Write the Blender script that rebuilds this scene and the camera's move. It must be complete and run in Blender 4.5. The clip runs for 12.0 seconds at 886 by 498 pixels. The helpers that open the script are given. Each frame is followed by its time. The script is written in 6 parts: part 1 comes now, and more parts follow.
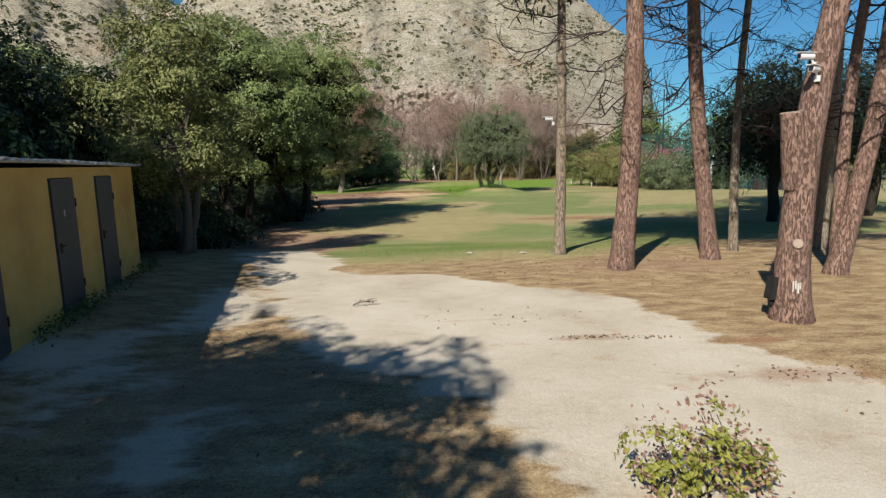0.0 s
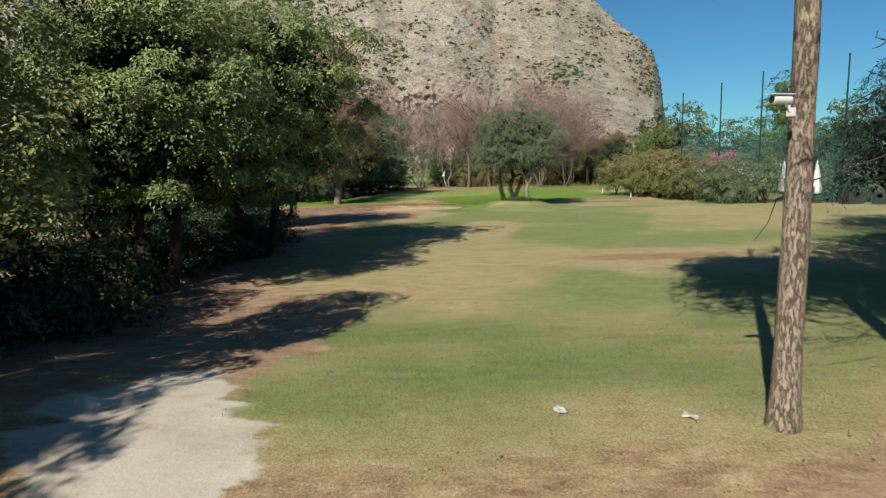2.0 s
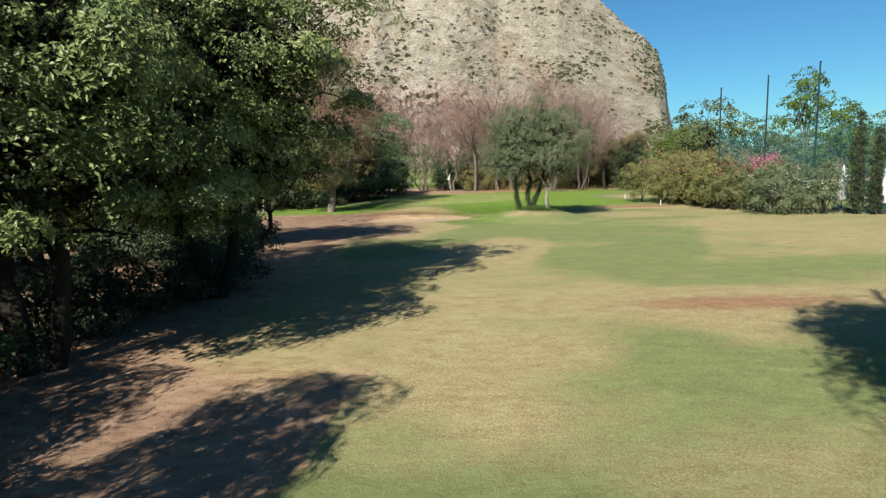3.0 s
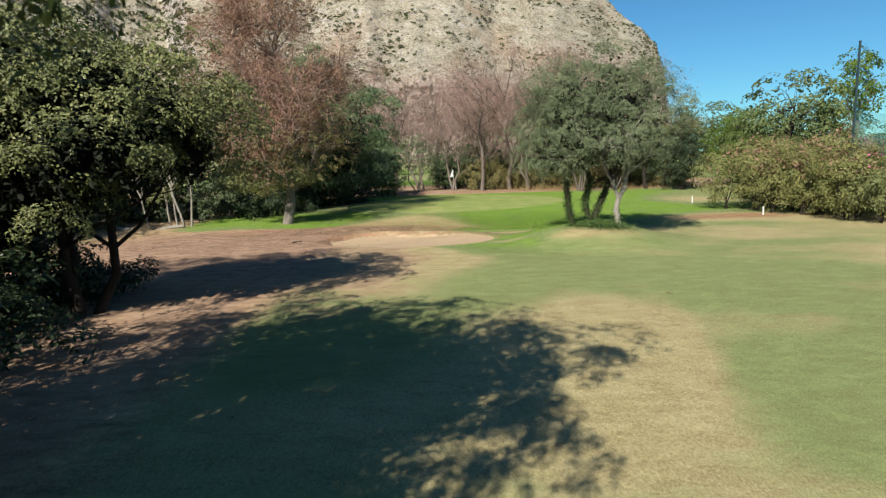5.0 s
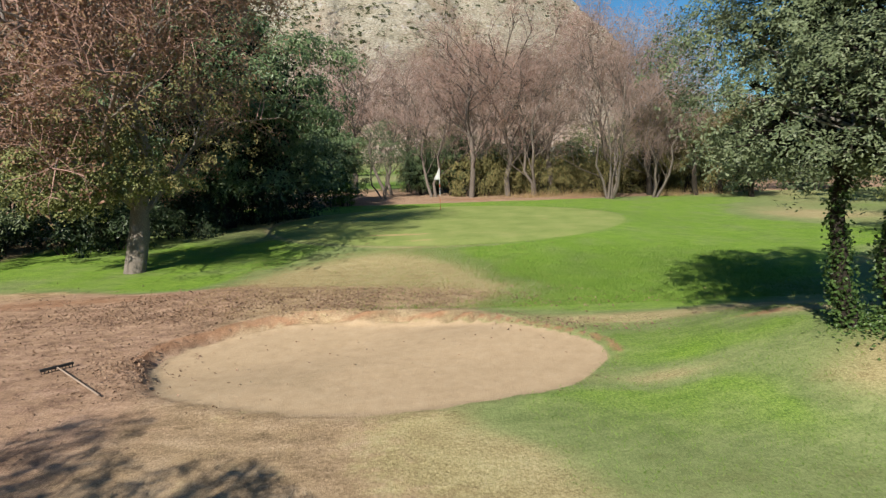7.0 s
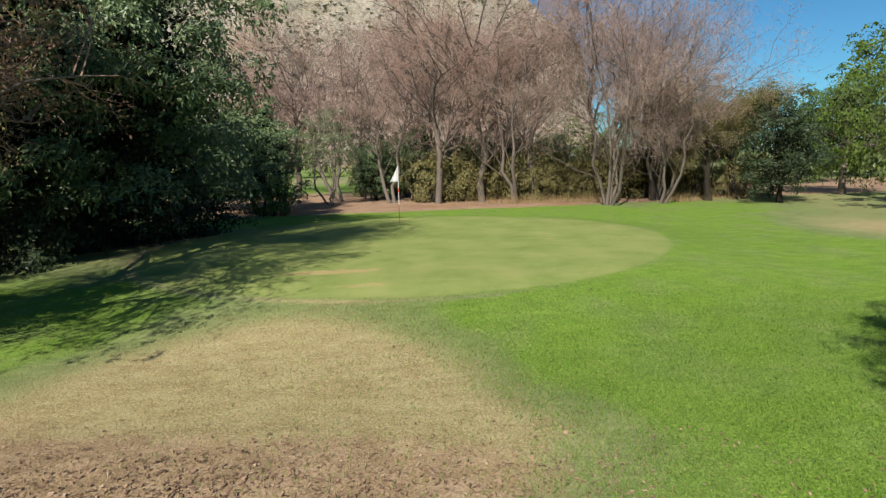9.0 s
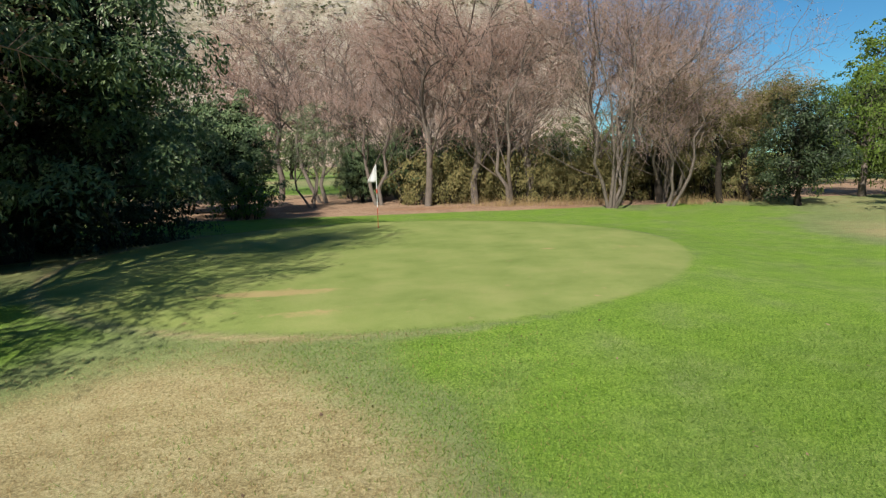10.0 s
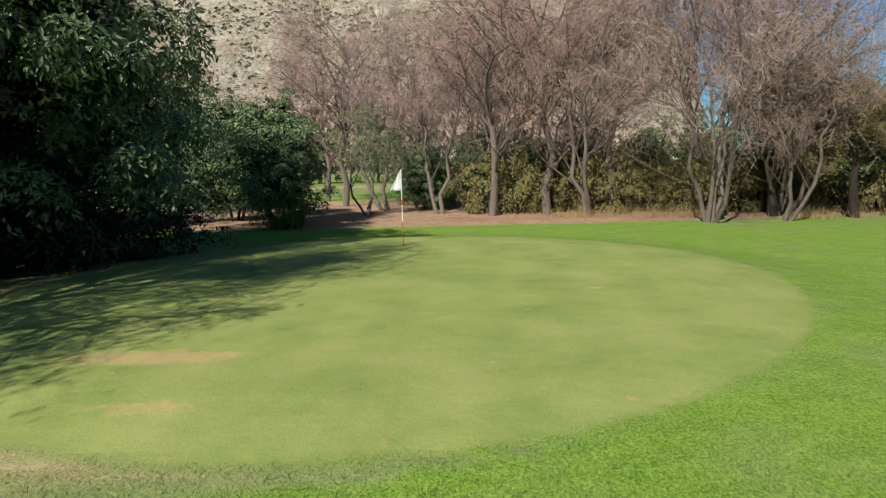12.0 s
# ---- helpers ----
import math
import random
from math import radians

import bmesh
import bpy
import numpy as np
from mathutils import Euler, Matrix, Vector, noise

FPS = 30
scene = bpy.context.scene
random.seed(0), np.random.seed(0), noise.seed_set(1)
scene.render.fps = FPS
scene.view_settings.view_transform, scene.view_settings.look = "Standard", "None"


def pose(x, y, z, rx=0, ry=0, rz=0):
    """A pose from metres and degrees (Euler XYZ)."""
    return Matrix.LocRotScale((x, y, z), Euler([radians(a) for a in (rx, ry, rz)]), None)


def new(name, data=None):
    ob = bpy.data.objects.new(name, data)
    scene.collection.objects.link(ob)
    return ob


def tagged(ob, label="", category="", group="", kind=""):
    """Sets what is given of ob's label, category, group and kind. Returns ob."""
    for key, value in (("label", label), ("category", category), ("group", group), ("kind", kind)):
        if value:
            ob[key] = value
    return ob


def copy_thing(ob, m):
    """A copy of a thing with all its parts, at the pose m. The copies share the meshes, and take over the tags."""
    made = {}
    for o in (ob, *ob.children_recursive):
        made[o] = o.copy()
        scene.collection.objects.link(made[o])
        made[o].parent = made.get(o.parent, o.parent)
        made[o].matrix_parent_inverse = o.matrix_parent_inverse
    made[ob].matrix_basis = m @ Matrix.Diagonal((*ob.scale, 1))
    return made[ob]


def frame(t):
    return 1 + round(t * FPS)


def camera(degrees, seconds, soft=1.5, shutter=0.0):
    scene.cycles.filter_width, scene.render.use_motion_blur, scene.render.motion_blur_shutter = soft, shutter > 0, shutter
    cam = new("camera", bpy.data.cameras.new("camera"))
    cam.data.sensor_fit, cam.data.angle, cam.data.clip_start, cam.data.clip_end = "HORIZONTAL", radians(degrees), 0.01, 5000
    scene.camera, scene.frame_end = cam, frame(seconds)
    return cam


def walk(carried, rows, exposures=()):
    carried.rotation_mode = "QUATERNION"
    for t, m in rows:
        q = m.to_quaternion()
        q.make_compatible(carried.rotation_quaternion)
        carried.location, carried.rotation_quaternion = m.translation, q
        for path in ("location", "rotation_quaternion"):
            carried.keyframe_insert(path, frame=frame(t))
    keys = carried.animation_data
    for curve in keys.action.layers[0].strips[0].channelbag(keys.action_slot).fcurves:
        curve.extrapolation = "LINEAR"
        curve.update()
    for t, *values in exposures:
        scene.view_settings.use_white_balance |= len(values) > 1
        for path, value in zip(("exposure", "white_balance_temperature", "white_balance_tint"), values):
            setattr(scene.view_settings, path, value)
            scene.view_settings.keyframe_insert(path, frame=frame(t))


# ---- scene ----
cam = camera(74.0, 12.0, 1.25, 0.1)
METRES, EYE, TILT, LEAN, TURN = 53.0, 2.49, 0.0, 0.0, 0.0
ROWS = [
    (0.0, 0.0, 0.0, 0.0, -0.23, -8.49, 1.56),
    (0.5, -0.0016, 0.0314, -0.0, -0.17, -8.44, 1.53),
    (1.0, -0.0037, 0.067, 0.0006, -0.02, -8.39, 1.55),
    (1.5, -0.0062, 0.1064, 0.0038, 0.17, -8.35, 1.54),
    (2.0, -0.0088, 0.1484, 0.0075, 0.37, -8.32, 1.65),
    (2.5, -0.0116, 0.1931, 0.0103, 0.53, -8.33, 1.6),
    (3.0, -0.0145, 0.2424, 0.0122, 0.58, -8.34, 1.64),
    (5.0, -0.0261, 0.478, 0.0081, 0.03, -8.79, 1.71),
    (5.5, -0.0304, 0.5535, 0.0063, -0.06, -8.82, 1.71),
    (6.0, -0.0348, 0.6278, 0.0056, -0.62, -8.76, 1.65),
    (6.5, -0.0388, 0.6926, 0.0043, -1.97, -8.81, 1.6),
    (7.0, -0.0419, 0.7464, 0.0021, -3.53, -8.86, 1.55),
    (7.5, -0.0434, 0.7904, 0.0007, -5.14, -8.89, 1.47),
    (9.5, -0.0266, 0.9047, -0.0045, -7.44, -8.65, 1.38),
    (10.0, -0.0192, 0.9244, -0.0058, -7.42, -8.57, 1.34),
    (10.5, -0.0111, 0.9418, -0.0065, -7.28, -8.45, 1.3),
    (11.0, -0.0017, 0.9568, -0.0063, -5.99, -8.33, 1.32),
    (11.5, 0.0074, 0.971, -0.0062, -2.52, -8.17, 1.37),
    (12.0, 0.0168, 0.9852, -0.0061, 2.19, -8.01, 1.36),
]
walk(cam, [(t, pose(0, 0, EYE, TILT, LEAN, TURN) @ pose(METRES * x, METRES * y, METRES * z, 90 + pitch, roll, yaw)) for t, x, y, z, yaw, pitch, roll in ROWS],
     [(0.0, 0.54), (1.0, 0.40), (1.5, 0.36), (2.0, 0.46), (2.5, 0.74), (3.0, 0.78), (5.0, 0.80), (6.0, 0.78), (7.5, 0.70), (9.5, 0.68), (12.0, 0.66)])

# ---- light ----
SUN_AZ, SUN_EL = radians(26.0), radians(37.5)      # the way that shadows run, from +y towards +x, and the sun's height
world = bpy.data.worlds.new("sky")
scene.world = world
world.use_nodes = True
_n = world.node_tree.nodes
_sky = _n.new("ShaderNodeTexSky")
_sky.sky_type = "NISHITA"
_sky.sun_disc = False
_sky.sun_elevation = SUN_EL
_sky.sun_rotation = SUN_AZ + math.pi
_sky.air_density, _sky.dust_density, _sky.ozone_density = 1.0, 0.0, 2.0
_tint = _n.new("ShaderNodeMix")
_tint.data_type, _tint.blend_type = "RGBA", "MULTIPLY"
_tint.inputs[0].default_value = 1.0
_tint.inputs[7].default_value = (0.50, 1.06, 1.38, 1)          # a clear, deep blue day
world.node_tree.links.new(_sky.outputs["Color"], _tint.inputs[6])
world.node_tree.links.new(_tint.outputs[2], _n["Background"].inputs["Color"])
_n["Background"].inputs["Strength"].default_value = 0.041
sun = new("sun", bpy.data.lights.new("sun", "SUN"))
sun.data.energy, sun.data.angle, sun.data.color = 5.0, radians(0.55), (1.0, 0.94, 0.84)
_d = Vector((math.sin(SUN_AZ) * math.cos(SUN_EL), math.cos(SUN_AZ) * math.cos(SUN_EL), -math.sin(SUN_EL)))
sun.matrix_world = Matrix.Translation((-20, -30, 40)) @ _d.to_track_quat("-Z", "Y").to_matrix().to_4x4()

# ---- materials ----
def material(name, rough=0.85):
    m = bpy.data.materials.new(name)
    m.use_nodes = True
    b = m.node_tree.nodes["Principled BSDF"]
    b.inputs["Roughness"].default_value = rough
    b.inputs["Specular IOR Level"].default_value = 0.25
    return m, m.node_tree.nodes, m.node_tree.links, b


def noise_node(nodes, links, scale, detail=4.0, rough=0.6, stretch=None, source="Object"):
    co = nodes.new("ShaderNodeTexCoord")
    tex = nodes.new("ShaderNodeTexNoise")
    tex.inputs["Scale"].default_value, tex.inputs["Detail"].default_value, tex.inputs["Roughness"].default_value = scale, detail, rough
    if stretch:
        mp = nodes.new("ShaderNodeMapping")
        mp.inputs["Scale"].default_value = stretch
        links.new(co.outputs[source], mp.inputs["Vector"])
        links.new(mp.outputs["Vector"], tex.inputs["Vector"])
    else:
        links.new(co.outputs[source], tex.inputs["Vector"])
    return tex


def ramp(nodes, links, src, stops, tone=0.80):
    r = nodes.new("ShaderNodeValToRGB")
    e = r.color_ramp.elements
    while len(e) < len(stops):
        e.new(0.5)
    for el, (p, c) in zip(e, stops):
        el.position, el.color = p, (c[0] * tone, c[1] * tone, c[2] * tone, 1)
    links.new(src, r.inputs["Fac"])
    return r.outputs["Color"]


def mix(nodes, links, a, b, fac, mode="MIX"):
    m = nodes.new("ShaderNodeMix")
    m.data_type, m.blend_type = "RGBA", mode
    for v, sock in ((a, m.inputs[6]), (b, m.inputs[7]), (fac, m.inputs[0])):
        if isinstance(v, (int, float)):
            sock.default_value = v
        elif isinstance(v, tuple):
            sock.default_value = (*v, 1)
        else:
            links.new(v, sock)
    return m.outputs[2]


def math_node(nodes, links, op, a, b=None, clamp=False):
    m = nodes.new("ShaderNodeMath")
    m.operation, m.use_clamp = op, clamp
    for v, sock in ((a, m.inputs[0]), (b, m.inputs[1])):
        if v is None:
            continue
        if isinstance(v, (int, float)):
            sock.default_value = v
        else:
            links.new(v, sock)
    return m.outputs[0]


def bump(nodes, links, bsdf, height, strength=0.4, distance=0.02):
    b = nodes.new("ShaderNodeBump")
    b.inputs["Strength"].default_value, b.inputs["Distance"].default_value = strength, distance
    links.new(height, b.inputs["Height"])
    links.new(b.outputs["Normal"], bsdf.inputs["Normal"])


def rough_surface(name, dark, light, scale=6.0, rough=0.85, relief=0.4, depth=0.02, stretch=None, metallic=0.0):
    m, n, l, b = material(name, rough)
    big = noise_node(n, l, scale * 0.25, 3, 0.6, stretch)
    fine = noise_node(n, l, scale * 4, 5, 0.7, stretch)
    s = math_node(n, l, "ADD", math_node(n, l, "MULTIPLY", big.outputs["Fac"], 0.55), math_node(n, l, "MULTIPLY", fine.outputs["Fac"], 0.45))
    l.new(ramp(n, l, s, ((0.33, dark), (0.68, light))), b.inputs["Base Color"])
    b.inputs["Metallic"].default_value = metallic
    bump(n, l, b, fine.outputs["Fac"], relief, depth)
    return m


def leaf_material(name, stops, through_light=0.3, gloss=0.45):
    """Leaves: each one its own tone, lit through from behind."""
    m, n, l, b = material(name, gloss)
    b.inputs["Specular IOR Level"].default_value = 0.22
    g = n.new("ShaderNodeNewGeometry")
    big = noise_node(n, l, 1.2, 3)
    s = math_node(n, l, "ADD", math_node(n, l, "MULTIPLY", g.outputs["Random Per Island"], 0.42), math_node(n, l, "MULTIPLY", big.outputs["Fac"], 0.58))
    k = len(stops) - 1
    col = ramp(n, l, s, tuple((0.12 + 0.72 * i / max(1, k), c) for i, c in enumerate(stops)))
    l.new(col, b.inputs["Base Color"])
    t = n.new("ShaderNodeBsdfTranslucent")
    l.new(mix(n, l, col, (1.0, 1.0, 0.35), 0.45, "MULTIPLY"), t.inputs["Color"])
    ms = n.new("ShaderNodeMixShader")
    ms.inputs[0].default_value = through_light
    l.new(b.outputs[0], ms.inputs[1])
    l.new(t.outputs[0], ms.inputs[2])
    l.new(ms.outputs[0], n["Material Output"].inputs["Surface"])
    return m


def bark_material(name, dark, light, scale=9.0, plates=True):
    m, n, l, b = material(name, 0.9)
    fine = noise_node(n, l, scale * 3, 6, 0.7, (1, 1, 0.3))
    big = noise_node(n, l, 1.6, 3, 0.6)
    co = n.new("ShaderNodeTexCoord")
    mp = n.new("ShaderNodeMapping")
    mp.inputs["Scale"].default_value = (1, 1, 0.4)
    l.new(co.outputs["Object"], mp.inputs["Vector"])
    warp = mix(n, l, mp.outputs["Vector"], fine.outputs["Color"], 0.16, "ADD")
    v = n.new("ShaderNodeTexVoronoi")
    v.feature = "DISTANCE_TO_EDGE"
    v.inputs["Scale"].default_value = scale * 2.4
    l.new(warp, v.inputs["Vector"])
    crack = math_node(n, l, "MULTIPLY", v.outputs["Distance"], 3.5 if plates else 1.5, True)
    tone = math_node(n, l, "ADD", math_node(n, l, "MULTIPLY", fine.outputs["Fac"], 0.6), math_node(n, l, "MULTIPLY", big.outputs["Fac"], 0.4))
    col = ramp(n, l, tone, ((0.3, dark), (0.7, light)))
    col = mix(n, l, (dark[0] * 0.6, dark[1] * 0.6, dark[2] * 0.6), col, math_node(n, l, "POWER", crack, 0.6))
    l.new(col, b.inputs["Base Color"])
    h = math_node(n, l, "ADD", math_node(n, l, "MULTIPLY", crack, 1.0), math_node(n, l, "MULTIPLY", fine.outputs["Fac"], 0.4))
    bump(n, l, b, h, 0.8, 0.02)
    return m


def furrowed_bark(name, furrow, dark, light, knots=0.0):
    """Pine bark: long upright ridges with deep furrows, broken into plates, and dark stains where branches were."""
    m, n, l, b = material(name, 0.92)
    ridge = noise_node(n, l, 44.0, 6, 0.72, (1, 1, 0.24))
    plate = noise_node(n, l, 30.0, 4, 0.7, (1, 1, 0.4))
    fine = noise_node(n, l, 60, 5, 0.75, (1, 1, 0.4))
    big = noise_node(n, l, 1.1, 3, 0.6)
    tone = math_node(n, l, "ADD", math_node(n, l, "MULTIPLY", fine.outputs["Fac"], 0.45), math_node(n, l, "MULTIPLY", plate.outputs["Fac"], 0.55))
    col = ramp(n, l, tone, ((0.36, dark), (0.62, light)), 1.0)
    deep = n.new("ShaderNodeMapRange")
    deep.interpolation_type = "SMOOTHSTEP"
    deep.inputs["From Min"].default_value, deep.inputs["From Max"].default_value = 0.52, 0.40
    l.new(math_node(n, l, "ADD", math_node(n, l, "MULTIPLY", ridge.outputs["Fac"], 0.7), math_node(n, l, "MULTIPLY", plate.outputs["Fac"], 0.3)), deep.inputs["Value"])
    col = mix(n, l, col, furrow, math_node(n, l, "MULTIPLY", deep.outputs["Result"], 0.5))
    stain = n.new("ShaderNodeMapRange")
    stain.inputs["From Min"].default_value, stain.inputs["From Max"].default_value = 0.54, 0.66
    l.new(big.outputs["Fac"], stain.inputs["Value"])
    col = mix(n, l, col, furrow, math_node(n, l, "MULTIPLY", stain.outputs["Result"], knots))
    l.new(col, b.inputs["Base Color"])
    h = math_node(n, l, "SUBTRACT", math_node(n, l, "MULTIPLY", fine.outputs["Fac"], 0.3), deep.outputs["Result"])
    bump(n, l, b, h, 0.9, 0.03)
    return m


LEAF_DARK = leaf_material("broad_leaves_dark", ((0.034, 0.05, 0.016), (0.118, 0.162, 0.052), (0.215, 0.272, 0.092), (0.39, 0.425, 0.18)), 0.07, 0.42)
# dark green for cypress; on undergrowth and back trees the colour includes their shade
LEAF_EVERGREEN_SHADE = leaf_material("evergreen_and_shaded_leaves", ((0.008, 0.016, 0.007), (0.022, 0.038, 0.016), (0.05, 0.075, 0.033), (0.12, 0.15, 0.075)), 0.06, 0.42)
# almost black: paints the shade seen through gaps in the crowns
LEAF_SHADE_FILL = leaf_material("shade_fill_leaves", ((0.004, 0.007, 0.003), (0.010, 0.014, 0.006), (0.018, 0.024, 0.011)), 0.0, 0.8)
LEAF_DEEP = leaf_material("deep_green_leaves", ((0.024, 0.046, 0.018), (0.07, 0.118, 0.045), (0.145, 0.21, 0.09), (0.29, 0.35, 0.17)), 0.10, 0.42)
LEAF_DEEP.node_tree.nodes["Principled BSDF"].inputs["Specular IOR Level"].default_value = 0.34
LEAF_FAR = leaf_material("distant_leaves", ((0.03, 0.045, 0.015), (0.075, 0.105, 0.034), (0.135, 0.17, 0.055), (0.21, 0.25, 0.085)), 0.15, 0.5)
LEAF_HEDGE = leaf_material("hedge_leaves", ((0.055, 0.07, 0.022), (0.14, 0.158, 0.05), (0.24, 0.25, 0.085), (0.37, 0.345, 0.14)), 0.15, 0.5)
LEAF_MID = leaf_material("broad_leaves", ((0.036, 0.045, 0.015), (0.108, 0.128, 0.045), (0.20, 0.218, 0.08), (0.34, 0.34, 0.15)), 0.10, 0.45)
LEAF_LIGHT = leaf_material("olive_green_leaves", ((0.05, 0.064, 0.022), (0.14, 0.16, 0.053), (0.25, 0.268, 0.096), (0.41, 0.40, 0.175)), 0.14, 0.5)
LEAF_OLIVE = leaf_material("silvery_leaves", ((0.038, 0.052, 0.025), (0.097, 0.128, 0.060), (0.170, 0.208, 0.106), (0.30, 0.33, 0.20)), 0.08, 0.45)
LEAF_RUST = leaf_material("rusty_leaves", ((0.12, 0.066, 0.045), (0.26, 0.145, 0.10), (0.38, 0.235, 0.16), (0.46, 0.34, 0.17)), 0.25, 0.6)
LEAF_RED = leaf_material("reddish_buds", ((0.16, 0.09, 0.07), (0.30, 0.17, 0.13), (0.42, 0.27, 0.20)), 0.2, 0.6)
LEAF_YELLOW = leaf_material("yellow_green_leaves", ((0.10, 0.12, 0.02), (0.26, 0.28, 0.05), (0.42, 0.42, 0.10), (0.34, 0.22, 0.12)), 0.35, 0.5)
LEAF_BRIGHT = leaf_material("fresh_green_leaves", ((0.05, 0.09, 0.015), (0.12, 0.19, 0.03), (0.22, 0.30, 0.05)), 0.35, 0.5)
LEAF_PINE = leaf_material("pine_needles", ((0.008, 0.016, 0.010), (0.02, 0.034, 0.02), (0.035, 0.055, 0.03)), 0.1, 0.5)
LEAF_IVY = leaf_material("ivy_leaves", ((0.02, 0.045, 0.014), (0.065, 0.115, 0.03), (0.14, 0.22, 0.06)), 0.15, 0.4)
LEAF_BRUSH = leaf_material("dry_brush_leaves", ((0.06, 0.062, 0.024), (0.155, 0.15, 0.056), (0.27, 0.235, 0.095), (0.40, 0.335, 0.15)), 0.3, 0.7)
LEAF_FALLEN = leaf_material("fallen_leaves", ((0.07, 0.042, 0.03), (0.17, 0.105, 0.07), (0.32, 0.21, 0.14), (0.50, 0.37, 0.25)), 0.05, 0.7)
GRASS_DRY = leaf_material("straw_blades", ((0.18, 0.12, 0.05), (0.38, 0.27, 0.13), (0.52, 0.40, 0.20)), 0.25, 0.7)
GRASS_GREEN = leaf_material("grass_blades", ((0.09, 0.17, 0.025), (0.17, 0.29, 0.045), (0.28, 0.39, 0.085)), 0.3, 0.6)
PETAL_PINK = leaf_material("pink_petals", ((0.50, 0.09, 0.24), (0.80, 0.24, 0.42)), 0.3, 0.5)
PETAL_WHITE = leaf_material("white_petals", ((0.6, 0.6, 0.55), (0.8, 0.8, 0.76)), 0.3, 0.5)
BARK_PINE = furrowed_bark("pine_bark", (0.105, 0.062, 0.046), (0.18, 0.108, 0.082), (0.285, 0.182, 0.142), 0.3)
BARK_PALE = furrowed_bark("pale_pine_bark", (0.10, 0.078, 0.058), (0.21, 0.165, 0.12), (0.33, 0.265, 0.195), 0.75)
BARK_BEECH = bark_material("pale_grey_bark", (0.25, 0.21, 0.175), (0.60, 0.53, 0.46), 10.0, False)
BARK_GREY = bark_material("grey_bark", (0.16, 0.13, 0.105), (0.44, 0.375, 0.315), 12.0, False)
BARK_DARK = bark_material("dark_bark", (0.04, 0.032, 0.025), (0.12, 0.095, 0.07), 12.0, False)
BARK_WHITE = bark_material("whitish_bark", (0.32, 0.29, 0.24), (0.70, 0.66, 0.57), 10.0, False)
BARK_LIMB = bark_material("grey_brown_limbs", (0.13, 0.10, 0.082), (0.36, 0.295, 0.245), 12.0, False)
TWIG_BROWN = rough_surface("twig_brown", (0.24, 0.17, 0.14), (0.53, 0.40, 0.34), 3.0, 0.9, 0.0)
TWIG_RED = rough_surface("twig_reddish", (0.26, 0.165, 0.13), (0.56, 0.385, 0.315), 3.0, 0.9, 0.0)
TWIG_PINK = rough_surface("twig_pinkish", (0.24, 0.14, 0.11), (0.53, 0.345, 0.275), 3.0, 0.9, 0.0)
TWIG_DARK = rough_surface("twig_dark", (0.03, 0.022, 0.02), (0.09, 0.065, 0.06), 3.0, 0.9, 0.0)

# ---- mesh tools ----
def mesh_np(name, V, F, mats, smooth=False):
    """A mesh from arrays: vertices n x 3, and lists of (faces m x k, material number)."""
    me = bpy.data.meshes.new(name)
    if not isinstance(F, list):
        F = [(F, 0)]
    V = np.asarray(V, dtype=np.float32)
    loops = np.concatenate([np.asarray(f).ravel() for f, _ in F]).astype(np.int32)
    sizes = np.concatenate([np.full(len(f), np.asarray(f).shape[1]) for f, _ in F]).astype(np.int32)
    mi = np.concatenate([np.full(len(f), i) for f, i in F]).astype(np.int32)
    me.vertices.add(len(V))
    me.vertices.foreach_set("co", V.ravel())
    me.loops.add(len(loops))
    me.loops.foreach_set("vertex_index", loops)
    me.polygons.add(len(sizes))
    me.polygons.foreach_set("loop_start", np.concatenate(([0], np.cumsum(sizes)[:-1])).astype(np.int32))
    for m in mats if isinstance(mats, (list, tuple)) else [mats]:
        me.materials.append(m)
    me.polygons.foreach_set("material_index", mi)
    me.polygons.foreach_set("use_smooth", np.full(len(sizes), smooth))
    me.update(calc_edges=True)
    return me


def part_np(name, V, F, mats, parent=None, label="", smooth=False):
    ob = new(name, mesh_np(name, V, F, mats, smooth))
    ob.parent = parent
    return tagged(ob, label)


def part(name, bm, mat, parent=None, label="", smooth=False):
    """A bmesh as one mesh object under a thing."""
    me = bpy.data.meshes.new(name)
    bm.to_mesh(me)
    bm.free()
    for m in mat if isinstance(mat, (list, tuple)) else [mat]:
        me.materials.append(m)
    if smooth:
        me.polygons.foreach_set("use_smooth", np.full(len(me.polygons), True))
    ob = new(name, me)
    ob.parent = parent
    return tagged(ob, label)


def box(bm, m, size, bevel=0.0):
    r = bmesh.ops.create_cube(bm, size=1.0, matrix=m @ Matrix.Diagonal((*size, 1)))
    if bevel:
        edges = list({e for v in r["verts"] for e in v.link_edges})
        bmesh.ops.bevel(bm, geom=edges, offset=bevel, segments=2, affect="EDGES", profile=0.6)


def cone(bm, m, r1, r2, depth, segments=12):
    bmesh.ops.create_cone(bm, cap_ends=True, segments=segments, radius1=r1, radius2=r2, depth=depth, matrix=m)


